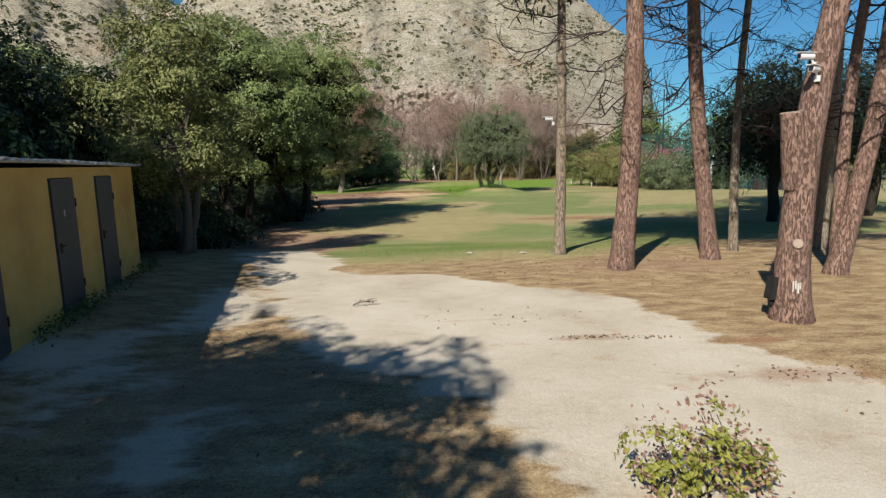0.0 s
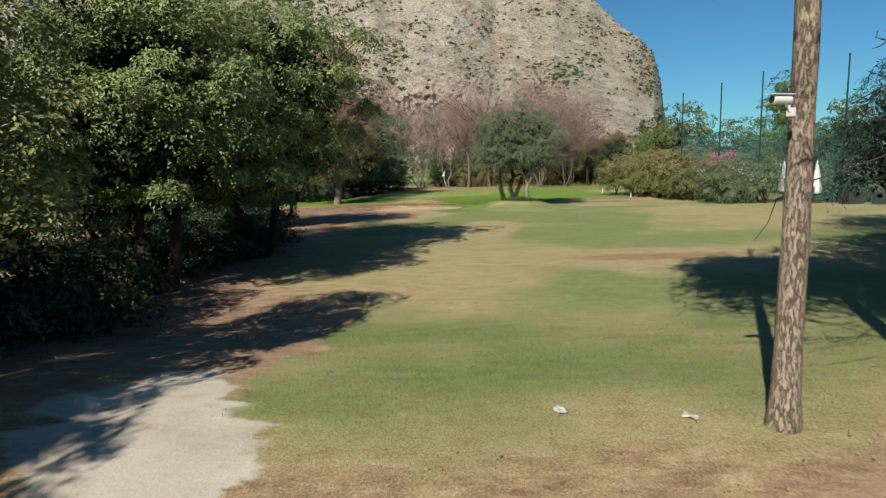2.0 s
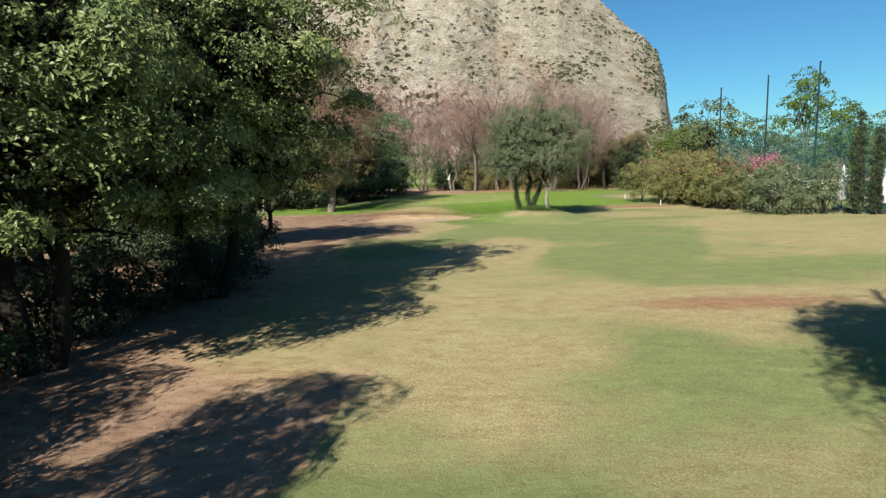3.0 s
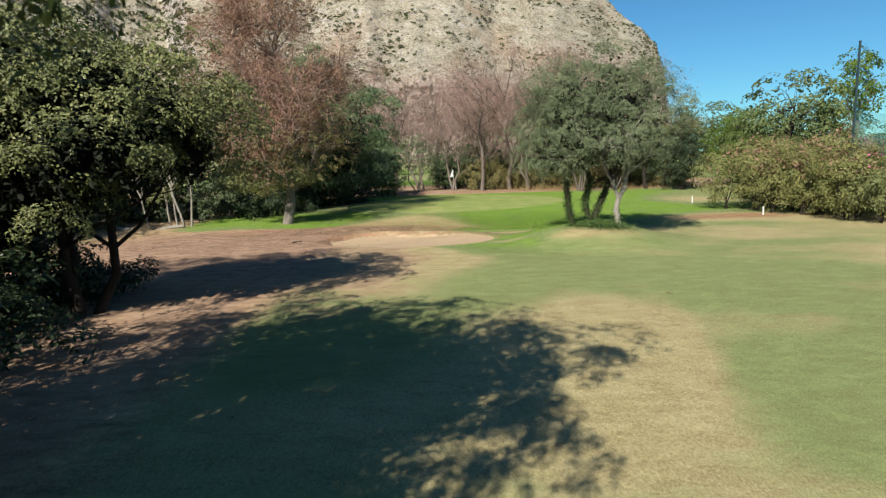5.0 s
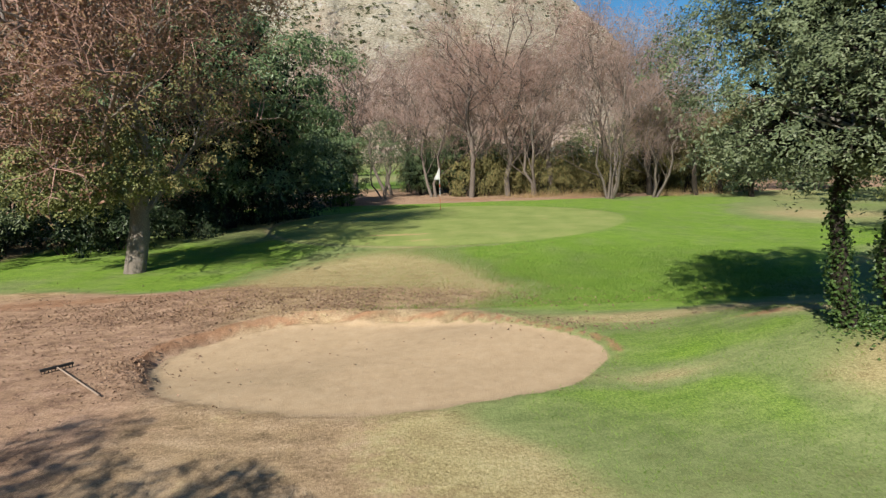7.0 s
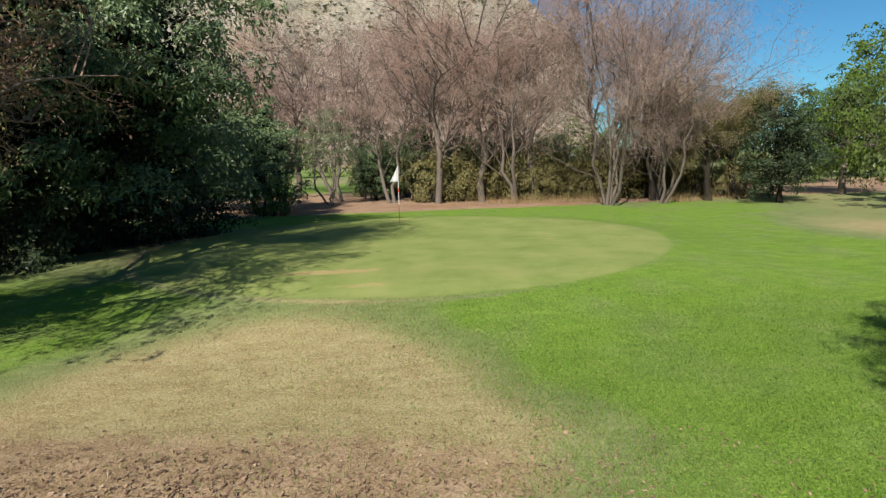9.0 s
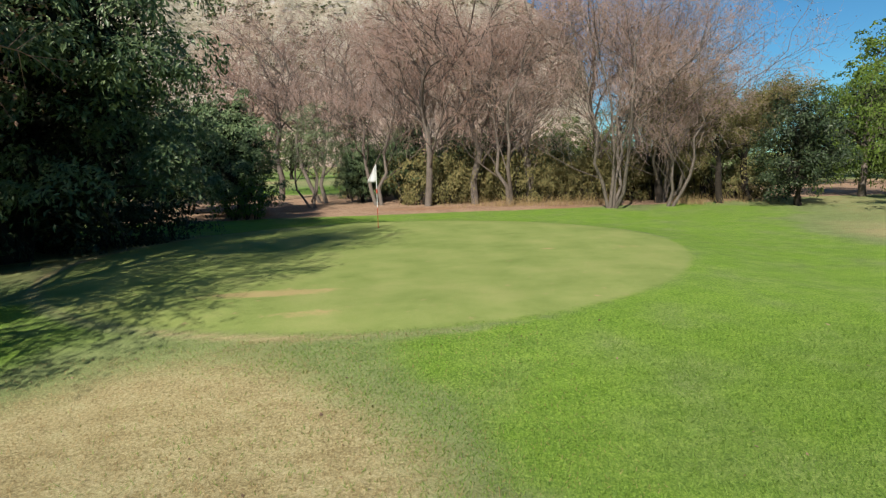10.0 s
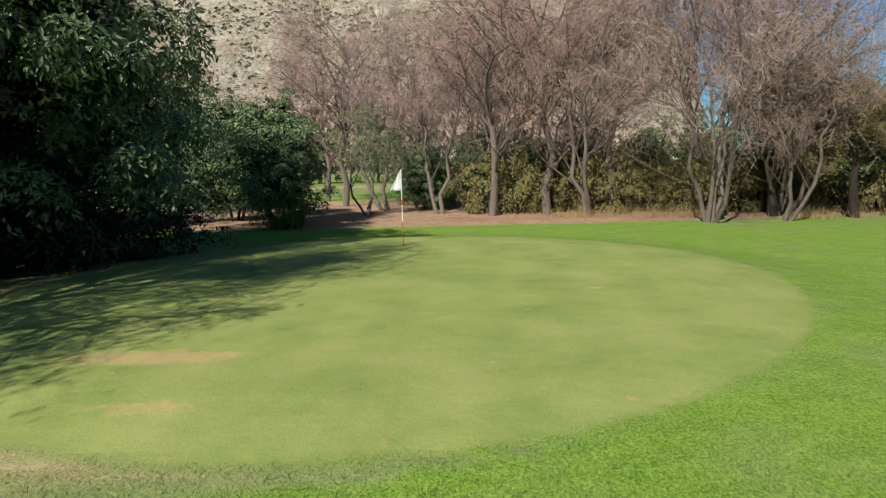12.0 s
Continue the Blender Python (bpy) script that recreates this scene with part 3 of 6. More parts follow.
def zones(x, y):
    """How far each place is gravel, straw, turf, putting turf, sand and leaf litter."""
    n1, n2 = fbm(x * 0.9, y * 0.9, 4), fbm(x * 0.28 + 40, y * 0.28, 4)
    gravel = sm(-0.25, 0.35, track_d(x, y) + 0.8 * n1 + 0.9 * fbm(x * 1.2 + 9, y * 3.2, 3))
    worn = 0.9 * blob(x, y, -4.4, 6.0, 1.3, 1.6) + 0.9 * blob(x, y, -3.3, 9.6, 0.8, 2.0) + 0.7 * blob(x, y, -1.2, 4.2, 1.2, 0.8)
    gravel = np.maximum(gravel, np.clip(worn + 1.6 * n1 - 0.15, 0, 0.8) * (worn > 0.15))
    sand = 1 - sm(0.93, 1.0, bunker_r(x, y))
    putting = 1 - sm(0.985, 1.005, green_r(x, y))
    # turf from the tree line on; straw in front of it
    edge = 12.7 + 0.9 * sm(2, 5, x) + 0.35 * np.maximum(0, x - 3) - 0.25 * np.minimum(0, x + 1.5) + 2.4 * n2
    turf = sm(-0.8, 1.0, y - edge) * sm(-7.5, -3.0, x + 0.9 * n1 - np.maximum(0, 16 - np.abs(y - 30)) * 0.0)
    # trodden soil beside the shaded trees
    bare = sm(0.45, -0.35, x + 2.75 - 0.13 * (y - 16) + 1.1 * n1) * sm(12.8, 14.5, y) * (1 - sm(20.5, 23.5, y))
    turf = turf * (1 - 0.9 * bare)
    turf = np.maximum(turf, sm(51.5, 53.5, y + n2 * 3) * sm(-16, -13, x) * (1 - sm(74, 76, y + 0.8 * n1 - 0.12 * np.maximum(0, x - 6))))
    turf = np.maximum(turf, sm(92, 97, y + 6 * n2))
    turf = turf * (1 - sm(74, 76, y + 0.8 * n1 - 0.1 * np.maximum(0, x - 6)) * (1 - sm(90, 94, y)))
    g = 0.29 + 1.15 * n2 + 0.55 * fbm(x * 0.7 + 5, y * 0.9, 4) * (1 - sm(49, 52, y)) + 0.35 * sm(48, 54, y)
    g = g - 0.55 * np.exp(-((green_r(x, y) - 1.012) / 0.016) ** 2)
    for cx, cy, rx, ry, a in ((2.0, 44.0, 3.5, 3.2, 0.5), (3.6, 21.3, 2.6, 2.0, 0.35), (11.5, 29.5, 3.6, 1.8, 0.5), (9.5, 20.0, 4.0, 4.0, 0.3), (3.6, 33.0, 1.0, 2.2, 0.3), (0.6, 39.6, 2.6, 2.2, 0.35), (1.5, 15.0, 2.2, 1.0, 0.5), (5.5, 20.0, 3.0, 3.0, 0.2),
                              (5.0, 55.0, 5.5, 6.0, 0.9), (1.8, 50.8, 2.6, 1.8, 0.45), (-9.0, 57.0, 6.0, 4.0, 0.7), (8.0, 66.0, 5.0, 6.0, 0.7), (0.0, 72.0, 10.0, 3.0, 0.7),
                              (-4.0, 36.0, 2.5, 4.0, 0.25), (9.5, 44.0, 3.0, 2.5, 0.25), (2.8, 54.6, 3.0, 1.6, 0.5), (3.4, 24.0, 2.6, 1.3, 0.22),
                              (0.0, 45.4, 2.0, 0.7, 0.7), (1.8, 47.2, 1.5, 0.8, 0.6), (0.9, 46.15, 0.8, 0.25, -0.7), (2.6, 48.9, 2.2, 0.32, -1.0), (2.0, 49.9, 2.5, 0.5, 0.5),
                              (3.0, 45.1, 1.7, 0.6, -0.55), (3.2, 47.5, 0.9, 0.3, -0.8), (-3.0, 53.0, 2.3, 2.4, -1.7), (-2.2, 42.2, 2.4, 2.4, -0.7), (-5.0, 44.5, 3.5, 3.0, -0.9), (0.5, 27.0, 3.0, 3.5, -0.4), (5.8, 25.7, 3.6, 1.5, -0.9), (0.7, 33.0, 1.3, 1.6, -0.5),
                              (12.0, 52.0, 4.0, 2.0, -0.9), (1.6, 35.2, 1.5, 2.8, -0.5), (13.0, 41.0, 4.0, 3.0, -0.5), (4.8, 49.0, 2.2, 1.0, -0.3),
                              (14.0, 63.0, 2.5, 3.0, -0.8), (-3.0, 51.6, 3.5, 0.9, -0.7)):
        g = g + a * blob(x, y, cx, cy, rx, ry)
    # a mown tee, and the greener verge beyond it
    u, v = (x - 5.9) * 0.32 + (y - 35.6) * 0.947, (x - 5.9) * 0.947 - (y - 35.6) * 0.32
    g = g + 0.30 * (1 - sm(5.4, 6.4, np.abs(u) + 0.5 * n1)) * (1 - sm(2.5, 3.3, np.abs(v) + 0.5 * n1 - 0.08 * u))
    lush = np.clip(g, 0.08, 1)
    cap = 0.60 + 0.4 * np.clip(sm(46.5, 50, y) + blob(x, y, 4.0, 45.5, 2.0, 1.6) + blob(x, y, 0.8, 46.2, 2.4, 1.6) + (y < 17), 0, 1)
    lush = np.minimum(lush, cap)
    lush = np.where(y > 92, np.clip(0.7 + 2 * fbm(x * 0.05, y * 0.09, 3), 0, 1), lush)
    litter = np.clip(1.15 * blob(x, y, -5.0, 44.0, 3.4, 2.4) + 1.3 * blob(x, y, -8.5, 49.5, 5.0, 2.6) + 1.6 * blob(x, y, -4.2, 50.8, 3.8, 1.0) + blob(x, y, -11.0, 47.5, 5, 4)
                     + sm(-4.0, -7.0, x) * sm(14, 18, y) * (1 - sm(46, 50, y)) * 0.8 + sm(74.2, 75.5, y + 0.6 * n1 - 0.1 * np.maximum(0, x - 6)) * (1 - sm(88, 92, y)) * 0.9
                     + 1.3 * np.exp(-((bunker_r(x, y) - 1.02) / 0.07) ** 2) * sm(46.3, 47.5, y) * (1 - 0.6 * sm(-2.0, 0.0, x)) + 0.6 * blob(x, y, 3.6, 11.4, 3.0, 1.3) + 0.5 * blob(x, y, -1.5, 5.0, 2.0, 2.5) + 0.25 * blob(x, y, -4.2, 6.0, 2.2, 3.6) + 0.75 * bare + 0.95 * blob(x, y, -3.6, 39.6, 1.9, 4.2) + 0.6 * n1, 0, 1)
    red = np.clip(0.7 * blob(x, y, 3.0, 47.6, 0.8, 0.22) + 0.55 * blob(x, y, 3.3, 46.2, 0.4, 0.25) + 0.75 * blob(x, y, 1.7, 6.9, 0.8, 0.16) + 0.7 * blob(x, y, 3.5, 5.5, 1.3, 0.3) + 0.7 * blob(x, y, 3.6, 6.6, 0.8, 0.2) + 0.6 * blob(x, y, 4.6, 4.4, 0.9, 0.3) + 0.8 * blob(x, y, 5.6, 25.7, 3.2, 0.9) + 0.8 * blob(x, y, 12, 52.5, 4, 1.6) + 0.7 * blob(x, y, 1.5, 77.5, 4, 1.5) + 0.7 * blob(x, y, 8.0, 75.6, 1.8, 1.0) + 0.6 * blob(x, y, -9, 51.5, 4, 0.7) + 0.75 * np.exp(-((bunker_r(x, y) - 1.01) / 0.035) ** 2) * sm(46.3, 47.4, y) + 0.9 * blob(x, y, -2.6, 58.2, 1.5, 0.35) + 0.7 * blob(x, y, -1.9, 56.9, 0.8, 0.25) + 0.6 * blob(x, y, 2.9, 61.5, 0.4, 0.3) + 0.6 * blob(x, y, 4.6, 61.3, 0.6, 0.3), 0, 1)
    return {"gravel": gravel, "sand": sand, "putting": putting, "turf": turf, "lush": lush, "litter": litter, "red": red}


def ground_material():
    m, n, l, b = material("ground_cover", 0.95)
    b.inputs["Specular IOR Level"].default_value = 0.12
    at = {}
    for k in ("gravel", "sand", "putting", "turf", "lush", "litter", "red"):
        a = n.new("ShaderNodeAttribute")
        a.attribute_name = k
        at[k] = a.outputs["Fac"]
    fine, mid, big = noise_node(n, l, 36, 5, 0.75), noise_node(n, l, 5.0, 5, 0.65), noise_node(n, l, 0.8, 4, 0.6)
    streak = noise_node(n, l, 3.2, 5, 0.7, (0.6, 1.15, 1.0))

    def edge(mask, width=0.5, tex=mid, lo=0.3, hi=0.7):
        """A mask with a ragged edge."""
        s = math_node(n, l, "ADD", mask, math_node(n, l, "MULTIPLY", math_node(n, l, "SUBTRACT", tex.outputs["Fac"], 0.5), width))
        r = n.new("ShaderNodeMapRange")
        r.interpolation_type = "SMOOTHSTEP"
        r.inputs["From Min"].default_value, r.inputs["From Max"].default_value = lo, hi
        l.new(s, r.inputs["Value"])
        return r.outputs["Result"]

    tone = math_node(n, l, "ADD", math_node(n, l, "MULTIPLY", fine.outputs["Fac"], 0.5), math_node(n, l, "MULTIPLY", streak.outputs["Fac"], 0.5))
    straw = ramp(n, l, tone, ((0.36, (0.15, 0.095, 0.055)), (0.46, (0.34, 0.23, 0.13)), (0.54, (0.48, 0.35, 0.195)), (0.64, (0.64, 0.52, 0.33))))
    soil = ramp(n, l, tone, ((0.30, (0.18, 0.11, 0.07)), (0.5, (0.40, 0.265, 0.17)), (0.7, (0.60, 0.43, 0.30))))
    redsoil = ramp(n, l, tone, ((0.3, (0.22, 0.11, 0.06)), (0.7, (0.46, 0.26, 0.15))))
    stone = ramp(n, l, math_node(n, l, "ADD", math_node(n, l, "MULTIPLY", fine.outputs["Fac"], 0.4), math_node(n, l, "MULTIPLY", big.outputs["Fac"], 0.6)),
                 ((0.30, (0.43, 0.36, 0.265)), (0.5, (0.61, 0.54, 0.43)), (0.7, (0.71, 0.65, 0.545))))
    dry = ramp(n, l, math_node(n, l, "ADD", math_node(n, l, "MULTIPLY", fine.outputs["Fac"], 0.68), math_node(n, l, "MULTIPLY", streak.outputs["Fac"], 0.32)), ((0.39, (0.26, 0.205, 0.095)), (0.5, (0.42, 0.352, 0.175)), (0.61, (0.58, 0.49, 0.275))))
    grn = ramp(n, l, tone, ((0.34, (0.12, 0.165, 0.055)), (0.5, (0.215, 0.265, 0.098)), (0.66, (0.33, 0.36, 0.15))))
    blade = math_node(n, l, "ADD", math_node(n, l, "MULTIPLY", fine.outputs["Fac"], 0.8), math_node(n, l, "MULTIPLY", streak.outputs["Fac"], 0.2))
    lush = ramp(n, l, blade, ((0.38, (0.075, 0.165, 0.018)), (0.5, (0.18, 0.305, 0.036)), (0.62, (0.29, 0.42, 0.07))))
    put = ramp(n, l, math_node(n, l, "ADD", math_node(n, l, "MULTIPLY", tone, 0.45), math_node(n, l, "MULTIPLY", big.outputs["Fac"], 0.55)),
               ((0.34, (0.185, 0.25, 0.062)), (0.50, (0.27, 0.325, 0.095)), (0.66, (0.34, 0.36, 0.125))))
    sand = ramp(n, l, math_node(n, l, "ADD", math_node(n, l, "MULTIPLY", fine.outputs["Fac"], 0.35), math_node(n, l, "MULTIPLY", mid.outputs["Fac"], 0.65)),
                ((0.25, (0.38, 0.275, 0.165)), (0.5, (0.485, 0.36, 0.225)), (0.75, (0.545, 0.42, 0.275))))
    humus = ramp(n, l, tone, ((0.38, (0.10, 0.062, 0.043)), (0.5, (0.30, 0.188, 0.13)), (0.62, (0.52, 0.355, 0.25))))
    soil = mix(n, l, soil, humus, edge(math_node(n, l, "SUBTRACT", at["litter"], 0.5), 1.1))
    col = mix(n, l, straw, soil, edge(at["litter"], 0.9))
    turf = mix(n, l, dry, grn, edge(at["lush"], 0.75, streak, 0.02, 0.72))
    turf = mix(n, l, turf, lush, edge(math_node(n, l, "SUBTRACT", at["lush"], 0.40), 0.6, big))
    turf = mix(n, l, turf, soil, math_node(n, l, "MULTIPLY", edge(math_node(n, l, "SUBTRACT", at["litter"], 0.25), 0.9), 0.7))
    col = mix(n, l, col, turf, edge(at["turf"], 0.7))
    col = mix(n, l, col, redsoil, math_node(n, l, "MULTIPLY", edge(at["red"], 0.8), 0.8))
    col = mix(n, l, col, stone, edge(at["gravel"], 1.25, streak, 0.28, 0.72))
    # fallen bits on the gravel
    bits = n.new("ShaderNodeMapRange")
    bits.inputs["From Min"].default_value, bits.inputs["From Max"].default_value = 0.57, 0.70
    l.new(streak.outputs["Fac"], bits.inputs["Value"])
    col = mix(n, l, col, soil, math_node(n, l, "MULTIPLY", math_node(n, l, "MULTIPLY", bits.outputs["Result"], at["gravel"]), 0.6))
    col = mix(n, l, col, redsoil, math_node(n, l, "MULTIPLY", math_node(n, l, "MULTIPLY", edge(at["red"], 1.1, streak), at["gravel"]), 0.55))
    wv = n.new("ShaderNodeTexWave")          # mowing stripes
    wv.bands_direction = "X"
    wv.inputs["Scale"].default_value, wv.inputs["Distortion"].default_value, wv.inputs["Detail"].default_value = 0.26, 1.2, 1.0
    l.new(n.new("ShaderNodeTexCoord").outputs["Object"], wv.inputs["Vector"])
    put = mix(n, l, put, ramp(n, l, wv.outputs["Fac"], ((0.3, (0.955, 0.965, 0.945)), (0.7, (1.0, 1.0, 1.0))), 1.0), 1.0, "MULTIPLY")
    scar = n.new("ShaderNodeMapRange")
    scar.inputs["From Min"].default_value, scar.inputs["From Max"].default_value = 0.62, 0.75
    l.new(mid.outputs["Fac"], scar.inputs["Value"])
    put = mix(n, l, put, (0.40, 0.27, 0.15), math_node(n, l, "MULTIPLY", scar.outputs["Result"], 0.62))
    put = mix(n, l, put, (0.46, 0.30, 0.16), math_node(n, l, "MULTIPLY", edge(math_node(n, l, "SUBTRACT", at["red"], 0.1), 0.9), 0.55))
    col = mix(n, l, col, put, at["putting"])
    debris = n.new("ShaderNodeMapRange")
    debris.inputs["From Min"].default_value, debris.inputs["From Max"].default_value = 0.56, 0.70
    l.new(math_node(n, l, "ADD", math_node(n, l, "MULTIPLY", big.outputs["Fac"], 0.5), math_node(n, l, "MULTIPLY", fine.outputs["Fac"], 0.5)), debris.inputs["Value"])
    sand = mix(n, l, sand, (0.20, 0.155, 0.085), math_node(n, l, "MULTIPLY", debris.outputs["Result"], 0.7))
    col = mix(n, l, col, sand, edge(at["sand"], 0.25))
    l.new(col, b.inputs["Base Color"])
    h = math_node(n, l, "ADD", math_node(n, l, "MULTIPLY", fine.outputs["Fac"], 0.5), mid.outputs["Fac"])
    grain = noise_node(n, l, 95, 3, 0.8)
    gr = n.new("ShaderNodeMapRange")
    gr.inputs["From Min"].default_value, gr.inputs["From Max"].default_value, gr.inputs["To Min"].default_value, gr.inputs["To Max"].default_value = 0.3, 0.7, 0.62, 1.3
    l.new(grain.outputs["Fac"], gr.inputs["Value"])
    soft = math_node(n, l, "SUBTRACT", 1.0, math_node(n, l, "MULTIPLY", math_node(n, l, "ADD", math_node(n, l, "ADD", at["putting"], at["gravel"]), at["sand"], True), 0.45))
    cmb = n.new("ShaderNodeCombineXYZ")
    for s in range(3):
        l.new(gr.outputs["Result"], cmb.inputs[s])
    l.new(mix(n, l, col, cmb.outputs[0], soft, "MULTIPLY"), b.inputs["Base Color"])
    calm = math_node(n, l, "SUBTRACT", 1.0, math_node(n, l, "MULTIPLY", math_node(n, l, "ADD", math_node(n, l, "ADD", at["putting"], at["gravel"]), at["sand"], True), 0.65))
    bump(n, l, b, math_node(n, l, "MULTIPLY", h, calm), 0.55, 0.05)
    return m


def grid_axis(lo, hi, step, far):
    mid = np.arange(lo, hi + step / 2, step)
    grow = step * 1.22 ** np.arange(1, 80)
    out = np.cumsum(grow)
    out = out[out < far]
    return np.concatenate([lo - out[::-1], mid, hi + out])


GX, GY = grid_axis(-10.0, 10.0, 0.14, 4200.0), grid_axis(1.0, 72.0, 0.15, 4200.0)
_x, _y = np.meshgrid(GX, GY, indexing="ij")
_flat = np.stack([_x.ravel(), _y.ravel(), ground_zs(_x.ravel(), _y.ravel())], 1)
_i = (np.arange(len(GX) - 1)[:, None] * len(GY) + np.arange(len(GY) - 1)[None, :]).ravel()
_quads = np.stack([_i, _i + len(GY), _i + len(GY) + 1, _i + 1], 1)
GROUND = ground_material()
_cx, _cy = _flat[_quads, 0].mean(1), _flat[_quads, 1].mean(1)
_kind = np.where(bunker_r(_cx, _cy) < 1.0, 1, np.where(green_r(_cx, _cy) < 1.0, 2, np.where(track_d(_cx, _cy) > 0, 3, 0)))
for _k, _name, _label, _cat in ((0, "ground", "dry straw, leaf litter and patchy mown fairway grass", "ground"), (1, "sand_bunker", "shallow oval bunker of pale pinkish sand with a crumbling lip", "bunker"),
                                (2, "putting_green", "oval putting green of closely mown pale green turf", "green"), (3, "gravel_track", "pale compacted gravel track between straw and grass", "track")):
    _q = _quads[_kind == _k]
    _used, _inv = np.unique(_q, return_inverse=True)
    _ob = part_np(_name, _flat[_used], _inv.reshape(-1, 4), GROUND, None, smooth=True)
    tagged(_ob, _label, _cat, "", "structure")
    for _key, _val in zones(_flat[_used, 0], _flat[_used, 1]).items():
        _ob.data.attributes.new(_key, "FLOAT", "POINT").data.foreach_set("value", np.asarray(_val, np.float32))


# ---- the mountain ----
def mountain():
    rng = np.random.default_rng(11)
    az = np.radians(np.concatenate([np.linspace(-60, -34, 80), np.linspace(-33.9, 17.5, 560), np.linspace(17.55, 21.2, 90)]))
    deg = np.degrees(az)
    sky = np.interp(deg, [-60, -45, -34, -29, -25, -22.6, -21.4, -18, -10, 0, 6, 10, 12.3, 14.2, 15.6, 17.6, 18.7, 19.3, 19.6, 20.1, 21.2],
                    [12, 16, 18, 16.8, 14.6, 13.6, 15.0, 18, 21, 20, 18.5, 17, 14.9, 13.2, 11.9, 10.2, 8.8, 6.6, 4.3, 2.2, 0.0])
    f = np.linspace(0, 1, 230)
    A, Fr = np.meshgrid(az, f, indexing="ij")
    Dg = np.degrees(A)
    S = np.repeat(sky[:, None], len(f), 1)
    El = S * Fr
    # a cliff at the foot, above it a leaning slope cut by slanting ledges and gullies
    n1 = fbm(A * 16 + 3 + Fr * 2.5, Fr * 7, 5)
    n2 = fbm(A * 130, El * 2.6, 5)
    gully = np.abs(fbm(A * 30 + Fr * 8, Fr * 6 + 4, 4))
    foot = 0.30 + 0.22 * fbm(A * 10, Fr * 0, 3) - 0.12 * sm(9, 16, Dg)
    cliff = 1 - sm(-0.05, 0.10, Fr - foot)
    step = El * 0.95 + A * 5.0 + 2.6 * fbm(A * 11, El * 0.22, 4)
    saw = step - np.floor(step)
    ledge = sm(0.0, 0.8, saw) - saw
    cracks = np.abs(fbm(A * 120, El * 0.35 + 7, 3))
    dist = 400 + 24 * Fr + 330 * np.clip(Fr - foot, 0, 1) ** 1.08 + 17 * n1 * (0.4 + 0.6 * sm(0.2, 0.5, Fr)) + 9.0 * n2 + 8 * gully - 6 + 4.5 * ledge * (1 - 0.6 * cliff) + 10 * cliff * cracks
    dist = dist + 130 * (1 - sm(-23.2, -20.8, Dg + 1.3 * (Fr - 0.5)))
    el = np.radians(El) + np.radians(0.36) * n2 * Fr + np.radians(0.5) * n1 * Fr
    P = np.stack([dist * np.sin(A), dist * np.cos(A), dist * np.tan(el) + 2.0 - 8 * (1 - sm(0, 0.04, Fr))], -1)
    # behind the skyline it falls away
    back = P[:, -1:, :] * np.array((1.5, 1.5, 0.55))
    P = np.concatenate([P, back], 1)
    k = P.shape[1]
    i = (np.arange(len(az) - 1)[:, None] * k + np.arange(k - 1)[None, :]).ravel()
    m, n, l, b = material("limestone_slope", 0.95)
    b.inputs["Specular IOR Level"].default_value = 0.08
    fine, mid, big = noise_node(n, l, 0.55, 8, 0.85), noise_node(n, l, 0.10, 8, 0.8), noise_node(n, l, 0.018, 5, 0.65)
    bands = noise_node(n, l, 0.07, 6, 0.7, (0.7, 0.7, 1.6))
    grit = math_node(n, l, "ADD", math_node(n, l, "MULTIPLY", fine.outputs["Fac"], 0.6), math_node(n, l, "MULTIPLY", bands.outputs["Fac"], 0.4))
    rock = ramp(n, l, grit, ((0.435, (0.175, 0.153, 0.138)), (0.475, (0.43, 0.382, 0.345)), (0.52, (0.595, 0.54, 0.495)), (0.58, (0.775, 0.725, 0.675))))
    grass = ramp(n, l, fine.outputs["Fac"], ((0.42, (0.28, 0.245, 0.135)), (0.5, (0.51, 0.45, 0.275)), (0.58, (0.66, 0.59, 0.40))))
    pink = ramp(n, l, grit, ((0.38, (0.26, 0.18, 0.135)), (0.5, (0.62, 0.48, 0.40)), (0.62, (0.77, 0.65, 0.57))))
    at = n.new("ShaderNodeAttribute")
    at.attribute_name = "cliff"
    geo = n.new("ShaderNodeNewGeometry")
    sep = n.new("ShaderNodeSeparateXYZ")
    l.new(geo.outputs["True Normal"], sep.inputs["Vector"])
    flat = math_node(n, l, "ADD", math_node(n, l, "MULTIPLY", sep.outputs["Z"], 1.5), math_node(n, l, "MULTIPLY", math_node(n, l, "SUBTRACT", mid.outputs["Fac"], 0.5), 3.2))
    r = n.new("ShaderNodeMapRange")
    r.inputs["From Min"].default_value, r.inputs["From Max"].default_value = 0.55, 0.75
    l.new(flat, r.inputs["Value"])
    col = mix(n, l, rock, grass, math_node(n, l, "MULTIPLY", r.outputs["Result"], 0.55))
    col = mix(n, l, col, pink, math_node(n, l, "MULTIPLY", at.outputs["Fac"], 0.8))
    st = n.new("ShaderNodeMapRange")
    st.inputs["From Min"].default_value, st.inputs["From Max"].default_value = 0.54, 0.68
    l.new(big.outputs["Fac"], st.inputs["Value"])
    col = mix(n, l, col, (0.36, 0.22, 0.14), math_node(n, l, "MULTIPLY", st.outputs["Result"], 0.35))
    l.new(col, b.inputs["Base Color"])
    bump(n, l, b, math_node(n, l, "ADD", grit, math_node(n, l, "MULTIPLY", mid.outputs["Fac"], 1.0)), 1.0, 3.4)
    thing = tagged(new("mountain"), "steep limestone mountain with straw-coloured grass and dark scrub", "mountain", "", "structure")
    ob = part_np("rock_slope", P.reshape(-1, 3), np.stack([i, i + k, i + k + 1, i + 1], 1), m, thing, smooth=True)
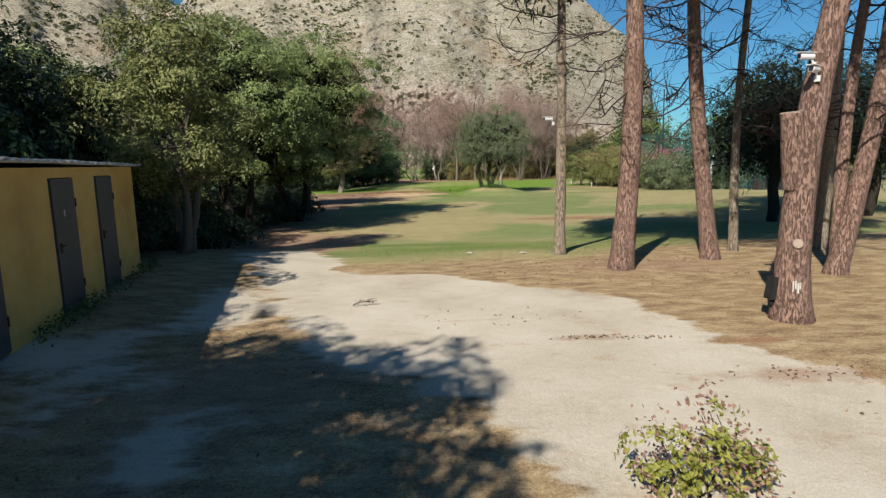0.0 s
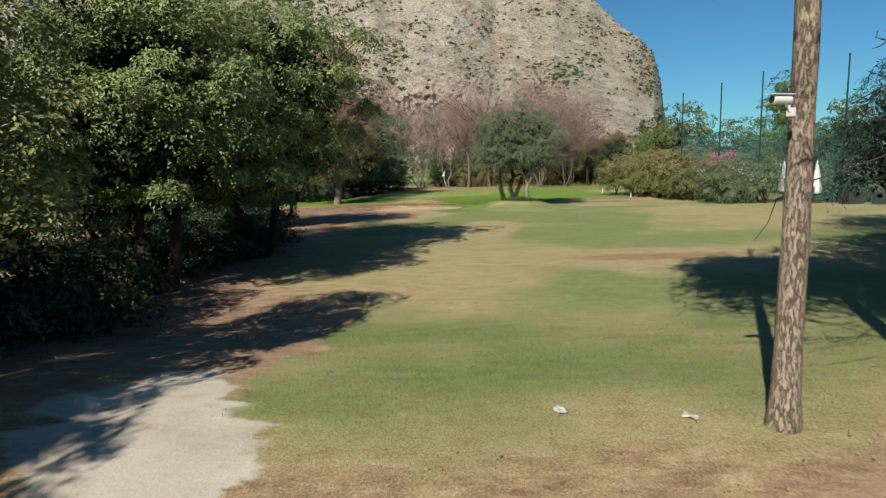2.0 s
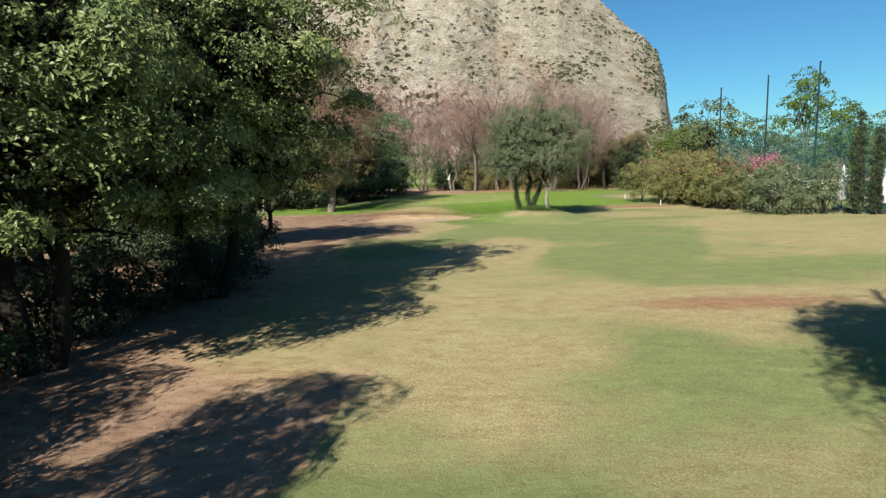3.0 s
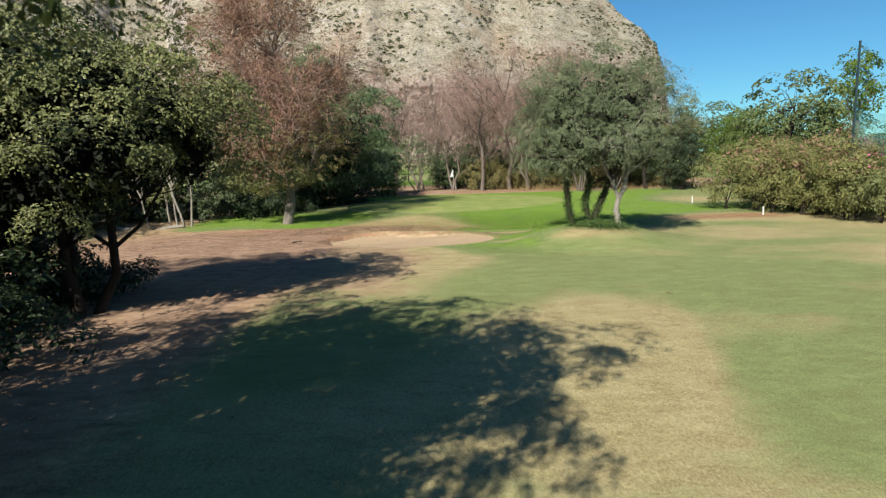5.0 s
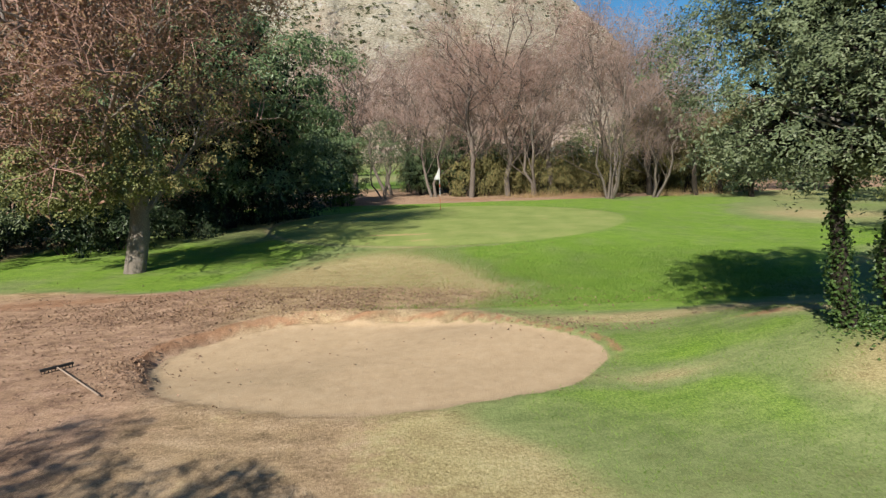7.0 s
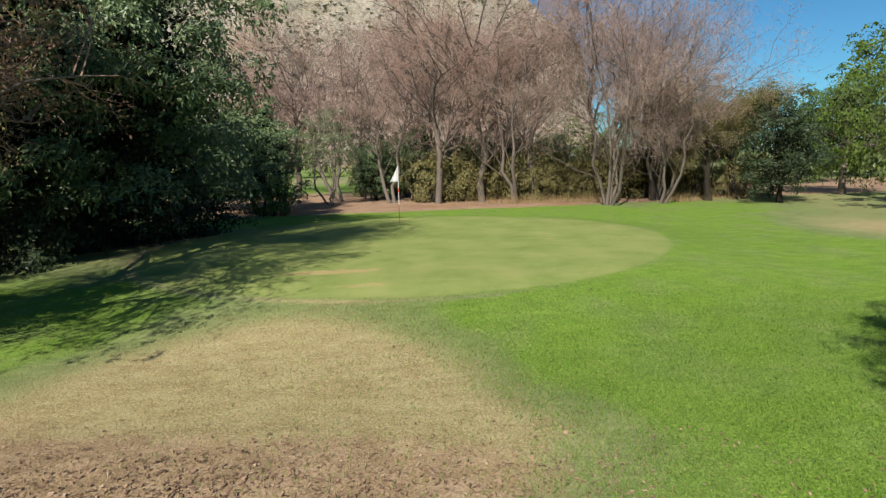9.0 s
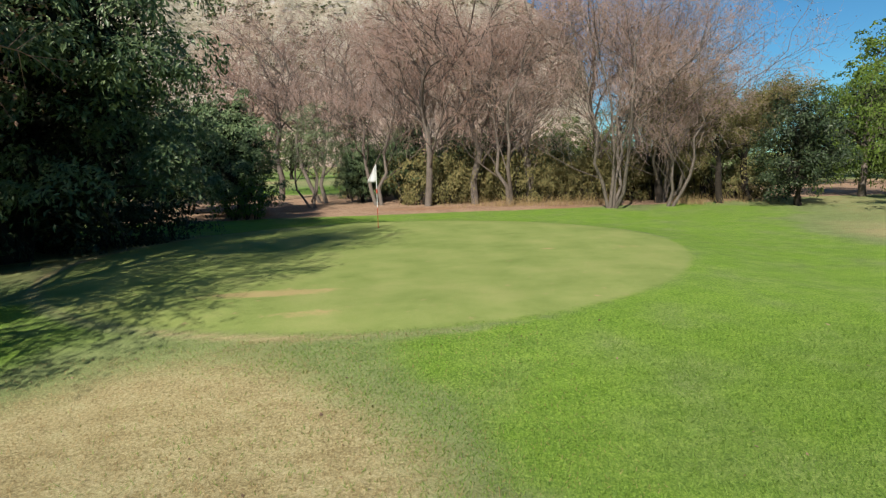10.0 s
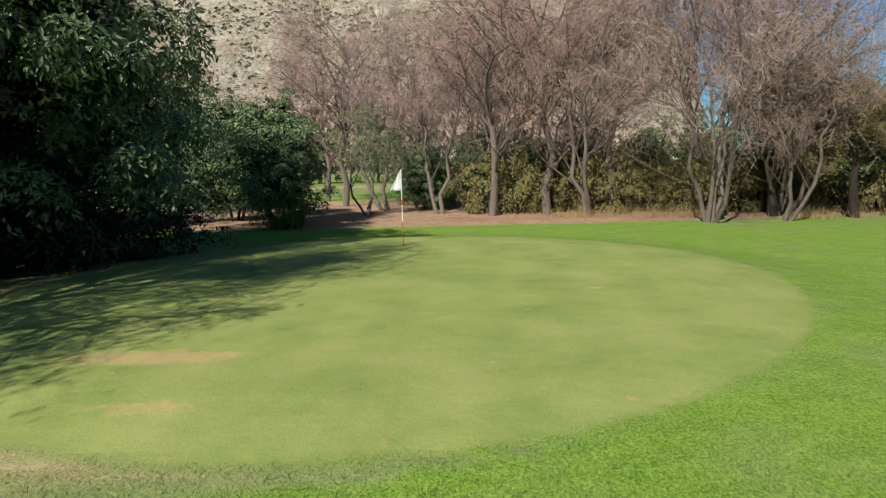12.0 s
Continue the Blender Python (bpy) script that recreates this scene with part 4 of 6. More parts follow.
    ob.data.attributes.new("cliff", "FLOAT", "POINT").data.foreach_set("value", np.concatenate([cliff, cliff[:, -1:]], 1).ravel().astype(np.float32))
    # scrub, thickest on the ledges
    na = 52000
    ia, jf = rng.integers(2, len(az) - 2, na), rng.integers(10, len(f) - 1, na)
    dg, fr = deg[ia], f[jf]
    dens = 0.30 + 1.9 * fbm(az[ia] * 26, El[ia, jf] * 0.5, 3) - 0.34 * cliff[ia, jf]
    e = El[ia, jf]
    dens = dens + 1.5 * np.exp(-((e - 14.9 - 0.2 * (dg + 5.2)) / 0.5) ** 2) * (1 - sm(-4, -2, dg)) * sm(-24, -20, dg) + 1.1 * np.exp(-((e - 14.2 + 0.39 * (dg - 6.4)) / 0.33) ** 2) * sm(3, 5, dg)
    dens = dens + 1.0 * blob(dg, fr, -22.3, 0.4, 1.6, 0.4)
    keep = rng.random(na) < np.clip(dens, 0.03, 1) * 0.75
    B = P[ia[keep], jf[keep]]
    q = 12
    size = (rng.random(len(B)) ** 4 * 1.9 + 0.40) * (1 + 0.8 * (dg[keep] < -21))
    d = rng.standard_normal((len(B), q, 3))
    d /= np.linalg.norm(d, axis=2)[..., None]
    d[..., 2] = np.abs(d[..., 2])
    C = B[:, None, :] + d * np.array((1.0, 1.0, 0.85)) * (size[:, None] * rng.uniform(0.5, 1.0, (len(B), q)))[..., None]
    V, F = leaf_quads(C.reshape(-1, 3), (d + rng.standard_normal(d.shape) * 0.3).reshape(-1, 3), np.repeat(size, q) * 0.8, np.repeat(size, q) * 0.75, rng)
    part_np("scrub", V, F, leaf_material("hill_scrub", ((0.026, 0.034, 0.012), (0.06, 0.072, 0.026), (0.125, 0.13, 0.05)), 0.04, 0.8), thing, "dark scrub")["kind"] = "stuff"
    return thing


mountain()

# ---- trees along the shaded side ----
ROW = "trees along the shaded side"
tree_c = stand(leafy_tree("broadleaf_tree", "tall dense dark green broadleaf tree with drooping boughs", 7.5, 3.6, 1.2, LEAF_DARK, BARK_DARK, 21, 620, 230, 0.56, 0.088, 0.043, 3, 0.24, 2.4, group=ROW, inner=4500, bough=2.6), -7.7, 22.2)
tree_m = stand(leafy_tree("broadleaf_tree", "dense dark green broadleaf tree in the back row", 9.6, 3.9, 0.8, LEAF_DARK, BARK_DARK, 26, 520, 50, 0.75, 0.2, 0.095, 3, 0.24, 0.6, group=ROW, inner=4200), -15.4, 17.2, 0, 0.66)
tree_b = stand(leafy_tree("broadleaf_tree", "dark green broadleaf tree with a broad overhanging crown", 8.0, 4.0, 1.6, LEAF_DARK, BARK_DARK, 22, 600, 225, 0.54, 0.09, 0.044, 2, 0.24, 2.1, group=ROW, inner=3800, bough=2.6,
                          lobes=[((0, 0, 5.8), (2.7, 2.6, 2.2)), ((3.05, -1.1, 6.2), (1.35, 1.5, 1.15)), ((2.7, 0.6, 5.2), (1.3, 1.3, 1.1)), ((2.1, -2.0, 5.8), (1.5, 1.5, 1.3)), ((0.2, 1.9, 5.0), (1.8, 1.4, 1.2)), ((-2.2, 1.2, 5.2), (1.6, 1.7, 1.5)), ((-2.0, -1.5, 5.0), (1.7, 1.7, 1.6)),
                                 ((0.3, -2.6, 4.6), (1.6, 1.4, 1.3)), ((0.4, -0.9, 3.1), (1.6, 1.6, 1.0)), ((-1.2, 0.9, 2.7), (1.7, 1.6, 1.2)), ((0.6, -0.6, 7.1), (2.0, 1.7, 0.9)), ((2.0, -1.4, 7.1), (1.4, 1.4, 0.8)), ((1.8, -0.2, 3.8), (1.3, 1.5, 0.9))]), -7.0, 27.3, dz=-0.25)
tree_a = stand(leafy_tree("broadleaf_tree", "olive green tree with light sunlit leaves beside the shed", 5.5, 1.65, 0.9, LEAF_LIGHT, BARK_GREY, 23, 300, 125, 0.44, 0.085, 0.042, 3, 0.16, 1.4, group=ROW), -6.15, 13.8)
tree_e = stand(leafy_tree("broadleaf_tree", "smaller green tree with thin forked trunks", 6.7, 3.3, 1.6, LEAF_MID, BARK_DARK, 24, 470, 240, 0.52, 0.07, 0.035, 3, 0.16, 1.25, group=ROW, inner=6500, bough=2.6,
                          lobes=[((0, 0, 4.0), (2.4, 2.4, 1.5)), ((2.5, -0.8, 4.1), (1.2, 1.3, 0.9)), ((1.8, 1.0, 3.8), (1.2, 1.2, 0.8)), ((1.6, -1.8, 3.5), (1.2, 1.2, 0.9)), ((-1.8, -1.2, 3.3), (1.8, 1.6, 1.2)),
                                 ((-1.6, 1.0, 3.6), (1.6, 1.5, 1.1)), ((0.3, -0.6, 4.9), (1.6, 1.5, 0.6)), ((-1.4, -1.6, 2.3), (1.2, 1.0, 0.7)), ((2.9, 0.6, 3.6), (0.8, 0.9, 0.8)), ((-0.9, -1.7, 2.4), (1.4, 1.1, 0.9)), ((0.3, -0.9, 2.7), (1.4, 1.2, 0.7)), ((-2.3, -0.5, 2.1), (1.3, 1.2, 1.1)), ((-1.9, -1.4, 4.6), (1.6, 1.5, 1.0))]), -8.95, 37.3, 0, 1.01)
again(tree_m, -17.5, 25.0, 60, 0.8)
again(tree_m, -15.5, 33.5, 300, 0.8)
again(tree_m, -20.5, 38.0, 120, 0.75)
again(tree_m, -6.3, -3.3, 250, 0.83, label="broadleaf tree at the edge of the gravel")
again(tree_m, -9.1, -0.9, 90, 0.85)
again(tree_m, -4.4, -4.0, 40, 0.68, label="broadleaf tree at the edge of the gravel")
again(tree_m, -5.25, -0.9, 200, 0.68, label="broadleaf tree at the edge of the gravel")
again(tree_m, -8.6, 7.2, 150, 0.72, label="broadleaf tree behind the yellow shed")
tree_f = stand(leafy_tree("broadleaf_tree", "huge dark evergreen tree beside the putting green", 9.2, 5.0, 0.3, LEAF_DEEP, BARK_DARK, 25, 620, 150, 0.75, 0.17, 0.062, 2, 0.3, 1.7, droop=0.9, group=ROW, inner=10500), -10.0, 65.0, 0, 1.03)
# like tree_m, but with deep shade painted into the leaf colour
tree_n = stand(leafy_tree("broadleaf_tree", "tree behind the green with leaves coloured dark for deep shade", 9.4, 3.9, 0.6, LEAF_EVERGREEN_SHADE, BARK_DARK, 27, 360, 40, 0.8, 0.24, 0.11, 3, 0.24, 0.5, group=ROW, inner=1500), -18.8, 60.8, 260, 0.8)
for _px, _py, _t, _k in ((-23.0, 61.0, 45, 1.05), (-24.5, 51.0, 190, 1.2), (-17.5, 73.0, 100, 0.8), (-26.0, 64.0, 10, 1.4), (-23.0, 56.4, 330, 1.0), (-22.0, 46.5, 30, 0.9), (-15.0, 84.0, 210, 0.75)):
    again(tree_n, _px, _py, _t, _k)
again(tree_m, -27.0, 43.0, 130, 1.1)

# dark green trees whose leaf colour also carries the shade there
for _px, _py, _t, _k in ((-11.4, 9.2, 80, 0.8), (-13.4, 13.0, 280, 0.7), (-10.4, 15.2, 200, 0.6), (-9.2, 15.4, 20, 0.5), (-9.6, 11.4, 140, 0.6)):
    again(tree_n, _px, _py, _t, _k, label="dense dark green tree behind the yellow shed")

# undergrowth below the trees, deep shade put into its leaf colour
_ru = np.random.default_rng(33)
under = stand(shrub_mass("undergrowth_shrub", "undergrowth shrub with leaves coloured dark for deep shade", [((_ru.uniform(-1.6, 1.6), _ru.uniform(-1.2, 1.2), _ru.uniform(0.5, 1.1)), (1.0, 0.9, 0.9)) for _ in range(7)], LEAF_EVERGREEN_SHADE, 34, 220, 22, 0.55, 0.16, 0.075, group="undergrowth below the trees"), -16.5, 22.0)
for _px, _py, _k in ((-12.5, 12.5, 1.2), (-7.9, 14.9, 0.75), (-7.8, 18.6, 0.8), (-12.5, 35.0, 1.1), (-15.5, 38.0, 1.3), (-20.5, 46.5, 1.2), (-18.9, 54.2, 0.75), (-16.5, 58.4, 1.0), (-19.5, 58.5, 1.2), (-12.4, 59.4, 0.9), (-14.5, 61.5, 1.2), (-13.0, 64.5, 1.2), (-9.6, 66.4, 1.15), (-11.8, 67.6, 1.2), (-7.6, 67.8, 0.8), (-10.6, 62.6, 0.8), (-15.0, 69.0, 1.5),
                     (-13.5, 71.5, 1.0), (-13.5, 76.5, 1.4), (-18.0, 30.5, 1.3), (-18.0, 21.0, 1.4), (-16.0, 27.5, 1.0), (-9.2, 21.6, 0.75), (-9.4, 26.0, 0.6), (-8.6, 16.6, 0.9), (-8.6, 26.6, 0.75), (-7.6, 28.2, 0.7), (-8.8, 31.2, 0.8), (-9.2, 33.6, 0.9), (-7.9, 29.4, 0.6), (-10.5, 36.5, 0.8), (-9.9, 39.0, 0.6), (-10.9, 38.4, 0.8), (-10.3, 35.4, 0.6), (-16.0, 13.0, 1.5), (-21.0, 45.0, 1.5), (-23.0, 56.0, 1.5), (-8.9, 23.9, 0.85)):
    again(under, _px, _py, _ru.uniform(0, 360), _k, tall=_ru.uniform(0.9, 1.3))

rusty = bare_tree("autumn_tree", "broad half-bare tree with rusty leaves and a forked pale trunk", 13.8, 1.0, 31, BARK_BEECH, TWIG_PINK, (18, 9, 8, 6), 0.225, 1, LEAF_RUST, 68000, 0.17, 0.6, bud_size=0.08, twig_r=0.009)
_me, _P = crown_mesh("low_growth", [((-0.9, -0.8, 2.6), (1.5, 1.2, 1.0)), ((-0.3, -0.9, 3.4), (1.2, 1.0, 0.7)), ((0.7, -0.7, 2.5), (0.9, 0.8, 0.7)), ((-1.5, -0.4, 2.2), (0.8, 0.8, 0.6))], 400, 60, 0.32, 0.075, 0.04, LEAF_LIGHT, np.random.default_rng(32), 0.4, 1.5)
_ob = new("low_growth", _me)
_ob.parent = rusty
tagged(_ob, "yellowish green leaves low in the crown", kind="stuff")
_me, _P = crown_mesh("lower_growth", [((1.7, -1.5, 4.0), (2.2, 2.0, 1.3)), ((-1.4, -1.9, 4.3), (2.0, 1.7, 1.2)), ((1.6, -3.0, 3.9), (1.8, 1.4, 1.1)), ((2.6, -2.2, 3.4), (1.3, 1.2, 0.9))], 320, 22, 0.5, 0.07, 0.036, LEAF_BRUSH, np.random.default_rng(35), 0.3, 2.2)
_ob = new("lower_growth", _me)
_ob.parent = rusty
tagged(_ob, "olive brown leaves on the lower boughs", kind="stuff")
stand(rusty, -9.4, 55.0)

# ---- the olive on its mound ----
def olive_tree():
    rng = np.random.default_rng(41)
    thing = tagged(new("olive_tree"), "old olive tree with several twisted ivy-clad trunks and silvery leaves", "tree")
    # each stem: its way up, its girth at the foot, bark and whether ivy covers it
    ways = ((((-0.66, 0.1, -0.3), (-0.73, 0.1, 0.1), (-0.86, 0.12, 0.6), (-0.92, 0.15, 1.2), (-0.90, 0.2, 1.9), (-1.1, 0.3, 2.7)), 0.12, BARK_DARK, True),
            (((-0.12, 0.05, -0.3), (-0.12, 0.05, 0.1), (-0.27, 0.15, 0.75), (-0.18, 0.2, 1.2), (-0.02, 0.3, 1.6), (-0.25, 0.7, 2.7)), 0.11, BARK_DARK, True),
            (((0.0, 0.15, -0.3), (0.0, 0.12, 0.1), (0.18, 0.1, 0.62), (0.42, 0.1, 1.1), (0.56, 0.1, 1.6), (0.8, 0.3, 2.7)), 0.15, BARK_DARK, True),
            (((0.8, -0.35, -0.3), (0.8, -0.35, 0.1), (0.68, -0.35, 0.55), (0.78, -0.3, 0.95), (1.0, -0.25, 1.35), (1.1, -0.3, 2.0), (1.5, -0.4, 2.8)), 0.12, BARK_WHITE, False),
            (((0.80, -0.31, 0.98), (0.62, -0.32, 1.4), (0.33, -0.32, 1.95), (0.1, -0.3, 2.4), (0.2, -0.3, 2.9)), 0.07, BARK_WHITE, False))
    lobes = [((-1.55, 0.4, 3.5), (1.1, 1.3, 1.2)), ((0.1, 0.2, 4.9), (1.9, 1.8, 1.2)), ((1.7, -0.3, 4.2), (1.35, 1.4, 1.3)), ((-0.9, -0.9, 3.8), (1.2, 1.1, 1.0)), ((-1.1, 0.2, 4.9), (1.2, 1.2, 0.9)),
             ((0.9, 0.9, 4.0), (1.3, 1.3, 1.1)), ((-1.0, 1.1, 4.4), (1.2, 1.2, 1.0)), ((0.9, -1.1, 3.5), (0.9, 0.8, 0.8)), ((2.4, 0.2, 3.2), (0.7, 0.9, 0.9)), ((0.7, 0.1, 6.0), (0.6, 0.6, 0.55)),
             ((-1.9, 0.2, 2.8), (0.5, 0.7, 0.6)), ((1.9, 0.6, 5.0), (0.8, 0.8, 0.7)), ((0.0, 0.5, 3.2), (1.3, 1.0, 0.7)), ((-1.3, -0.5, 2.8), (0.9, 0.8, 0.6)), ((1.6, 0.4, 2.8), (0.9, 0.9, 0.6))]
    lobes = [((x, y, z - 0.4), r) for (x, y, z), r in lobes] + [((0.2, -1.4, 2.7), (1.1, 0.7, 0.6)), ((-1.9, -0.3, 2.4), (0.7, 0.7, 0.5))]
    me, P = crown_mesh("crown", lobes, 1500, 150, 0.32, 0.05, 0.021, LEAF_OLIVE, rng, 0.55, 1.5, 0.3, 3.4, 1.15)
    c = new("crown", me)
    c.parent = thing
    ivy = []
    for way, girth, bark, clad in ways:
        tb = Tubes()
        w = np.array(way)
        x = np.linspace(0, len(w) - 1, 15)
        p = np.stack([np.interp(x, np.arange(len(w)), w[:, c3]) for c3 in range(3)], 1) + rng.standard_normal((15, 3)) * 0.012
        t = w[-1]
        tb.add(p, np.linspace(1.0, 0.45, 15) * girth, 9, 0.12, rng)
        for c2, r in lobes:
            if np.linalg.norm(np.array(c2) - t) < 2.0:
                q = curve_pts(p[rng.integers(10, 15)], c2, 0.1, 5, rng)
                tb.add(q, np.linspace(0.06, 0.02, 5), 6)
                near = P[np.linalg.norm(P - np.array(c2), axis=1) < 1.2]
                for e in near[rng.permutation(len(near))[:8]]:
                    tb.add(curve_pts(q[rng.integers(2, 5)], e, 0.03, 4, rng), np.linspace(0.022, 0.006, 4), 4)
        V, F = tb.arrays()
        part_np("trunk", V, F, bark, thing, smooth=True)
        k = 3600 if clad else 500 if way[0][2] < 0 else 0
        u = rng.random(k) ** 1.2 * (11.5 if clad else 5.0)
        j = u.astype(int)
        ivy.append(p[j] + (p[j + 1] - p[j]) * (u - j)[:, None] + rng.standard_normal((k, 3)) * 0.075 * (1.4 - u / 14)[:, None])
    C = np.concatenate(ivy)
    V, F = leaf_quads(C, rng.standard_normal(C.shape) + np.array((0, -0.6, 0.3)), 0.052, 0.042, rng)
    part_np("ivy", V, F, LEAF_IVY, thing, "ivy climbing the trunks")
    # near-black fill, painted shade between the olive's boughs
    shade_foliage(thing, lobes, 2000, 2.0, rng, 0.2)
    return thing


stand(olive_tree(), 3.9, 46.2)
_r = np.random.default_rng(42)
_a, _d2 = _r.uniform(0, 2 * math.pi, 9000), np.abs(_r.standard_normal(9000)) * 0.44
_px, _py = 4.1 + np.cos(_a) * _d2 * 1.15, 45.9 + np.sin(_a) * _d2
_C = np.stack([_px, _py, ground_zs(_px, _py) + _r.random(9000) * 0.24 * np.exp(-_d2 * 0.5)], 1)
_V, _F = leaf_quads(_C, _r.standard_normal(_C.shape) * 0.5 + np.array((0, -0.2, 1.0)), 0.05, 0.04, _r)
tagged(part_np("ivy_patch", _V, _F, LEAF_IVY), "low ivy and weeds round the foot of the olive", "ivy", "", "stuff")

# ---- trees behind the putting green ----
BACK = "bare trees behind the putting green"
bare_1 = stand(bare_tree("bare_tree", "tall leafless tree with several pale stems and reddish twigs", 14.0, 1.0, 51, BARK_GREY, TWIG_BROWN, (8, 7, 6, 4), 0.135, 5, LEAF_RED, 6000, 0.16, 0.85, group=BACK, bud_size=0.075, twig_r=0.008, limb=BARK_LIMB), 9.9, 74.3)
bare_2 = stand(bare_tree("bare_tree", "leafless slender tree with brown twigs", 14.5, 1.1, 52, BARK_GREY, TWIG_RED, (13, 9, 6, 4), 0.16, 1, LEAF_RED, 5000, 0.2, 0.8, group=BACK, bud_size=0.075, twig_r=0.008, limb=BARK_LIMB), 2.05, 79.0)
bare_3 = stand(bare_tree("bare_tree", "thin leafless tree with two leaning stems", 12.5, 1.05, 53, BARK_GREY, TWIG_BROWN, (11, 8, 6, 4), 0.12, 2, LEAF_RED, 4000, 0.2, 0.8, group=BACK, bud_size=0.075, twig_r=0.008, limb=BARK_LIMB), -0.4, 80.6)
for _s, _px, _py, _t, _k in ((bare_2, 4.6, 79.4, 70, 1.05), (bare_3, 6.2, 78.2, 130, 1.0), (bare_2, 7.6, 79.5, 210, 1.1), (bare_3, -3.5, 84.0, 40, 1.15), (bare_2, -6.5, 88.0, 300, 1.1),
                             (bare_3, 12.6, 74.2, 200, 0.75), (bare_1, 14.5, 79.0, 100, 0.95), (bare_2, 11.5, 80.5, 20, 1.05), (bare_1, 4.0, 84.0, 250, 1.05), (bare_3, 0.8, 86.0, 310, 1.15), (bare_1, 13.6, 76.6, 15, 1.0), (bare_1, 7.0, 82.5, 15, 0.95),
                             (bare_2, -2.0, 90.0, 160, 1.0), (bare_2, 16.5, 86.0, 330, 0.9), (bare_2, -9.0, 94.0, 30, 1.0)):
    again(_s, _px, _py, _t, _k)
spread = bare_tree("spreading_tree", "low spreading tree with drooping brown twigs", 7.2, 1.45, 57, BARK_DARK, TWIG_BROWN, (13, 8, 7, 5), 0.17, 1, LEAF_BRUSH, 30000, 0.35, 0.35, bud_size=0.085, group="spreading trees behind the green")
stand(spread, 13.2, 76.3)
again(spread, 15.6, 75.0, 130, 0.85)
again(spread, 17.9, 76.2, 40, 1.0, label="spreading tree with rusty brown leaves in its top")
bush_h = stand(leafy_tree("round_tree", "low rounded dark green tree at the back of the green", 5.2, 2.2, 0.4, LEAF_DEEP, BARK_DARK, 61, 520, 70, 0.42, 0.125, 0.058, 3, 0.1, 0.3, group="rounded trees behind the green", inner=1500), -7.0, 76.5)
again(tree_n, 17.6, 72.4, 90, 0.52, label="dense dark green shrubby tree beside dry brush")
again(bush_h, -9.8, 79.0, 200, 1.05)
for _px, _py, _t, _k in ((1.6, 84.5, 10, 0.8), (4.3, 83.2, 140, 0.72), (6.9, 84.6, 220, 0.85), (9.6, 82.4, 300, 0.7), (-1.2, 83.6, 60, 0.66)):
    again(bush_h, _px, _py, _t, _k, label="dense olive green shrub behind the bare trees")
stand(shrub_mass("light_green_shrub", "light green leafy shrub below dark trees", [((0, 0, 0.7), (0.8, 0.7, 0.6)), ((0.5, 0.1, 1.1), (0.5, 0.5, 0.45)), ((-0.5, 0.2, 0.5), (0.6, 0.5, 0.4))], LEAF_BRIGHT, 65, 130, 16, 0.26, 0.11, 0.06), -6.2, 74.8)
grey_i = stand(leafy_tree("slender_tree", "sparse grey green small tree with thin stems", 5.4, 1.6, 1.8, LEAF_OLIVE, BARK_GREY, 62, 260, 28, 0.36, 0.10, 0.04, 3, 0.09, 1.2, group="slender trees behind the green"), -3.8, 80.5)
again(grey_i, -1.8, 86.0, 90, 1.05)
_rng = np.random.default_rng(63)
brush = shrub_mass("brush", "dry olive brown brush with tall grass stems", [((_rng.uniform(-1.2, 1.2), _rng.uniform(-0.6, 0.6), _rng.uniform(0.4, 0.9)), (0.7, 0.6, 0.7)) for _ in range(6)], LEAF_BRUSH, 64, 150, 30, 0.36, 0.105, 0.036, group="brush behind the putting green")
stand(brush, 4.0, 80.8)
for _i in range(20):
    again(brush, 2.2 + _i * 0.88 + _rng.uniform(-0.3, 0.3), 81.0 - 0.20 * max(0, _i - 4) + _rng.uniform(-0.8, 1.2), _rng.uniform(0, 360), _rng.uniform(1.0, 1.6), tall=_rng.uniform(1.0, 1.6))

for _i in range(8):
    again(brush, 0.0 + _i * 2.6 + _rng.uniform(-0.4, 0.4), 88.0 - 0.2 * _i + _rng.uniform(-1, 1), _rng.uniform(0, 360), _rng.uniform(1.5, 2.0), tall=_rng.uniform(1.0, 1.35), label="tall olive brown thicket behind the bare trees")

stand(leafy_tree("willow", "fresh green willow with hanging leaves beyond the green", 6.2, 3.0, 0.8, LEAF_BRIGHT, BARK_GREY, 66, 420, 40, 0.6, 0.2, 0.05, 1, 0.16, 0.5, droop=1.2, inner=500), 24.0, 76.0)

# ---- hedge, net and terrace beyond the fairway ----
def hedge_lobes(seed, n, lx, ly, h):
    r = np.random.default_rng(seed)
    return [((r.uniform(-lx, lx), r.uniform(-ly, ly), h * r.uniform(0.35, 0.62)), (r.uniform(0.8, 1.2), r.uniform(0.8, 1.1), h * r.uniform(0.33, 0.42))) for _ in range(n)]


hedge = stand(shrub_mass("hedge_shrub", "dense grey green oleander shrub with reddish top leaves", hedge_lobes(71, 12, 1.9, 1.5, 3.0), LEAF_HEDGE, 71, 1100, 34, 0.34, 0.11, 0.035, extra=(LEAF_RUST, 520, 0.13, 0.55), group="shrubs beside the ball net"), 15.2, 54.6, 0, 1.14)
again(hedge, 16.4, 51.6, 90, 1.08)
again(hedge, 18.5, 57.5, 200, 1.25, label="rusty green shrub behind the hedge")
pinkb = stand(shrub_mass("oleander", "oleander shrub with pink blossom", hedge_lobes(72, 10, 1.6, 1.2, 2.9), LEAF_MID, 72, 900, 26, 0.34, 0.14, 0.035, extra=(PETAL_PINK, 900, 0.13, 0.84), group="shrubs beside the ball net"), 17.2, 48.4)
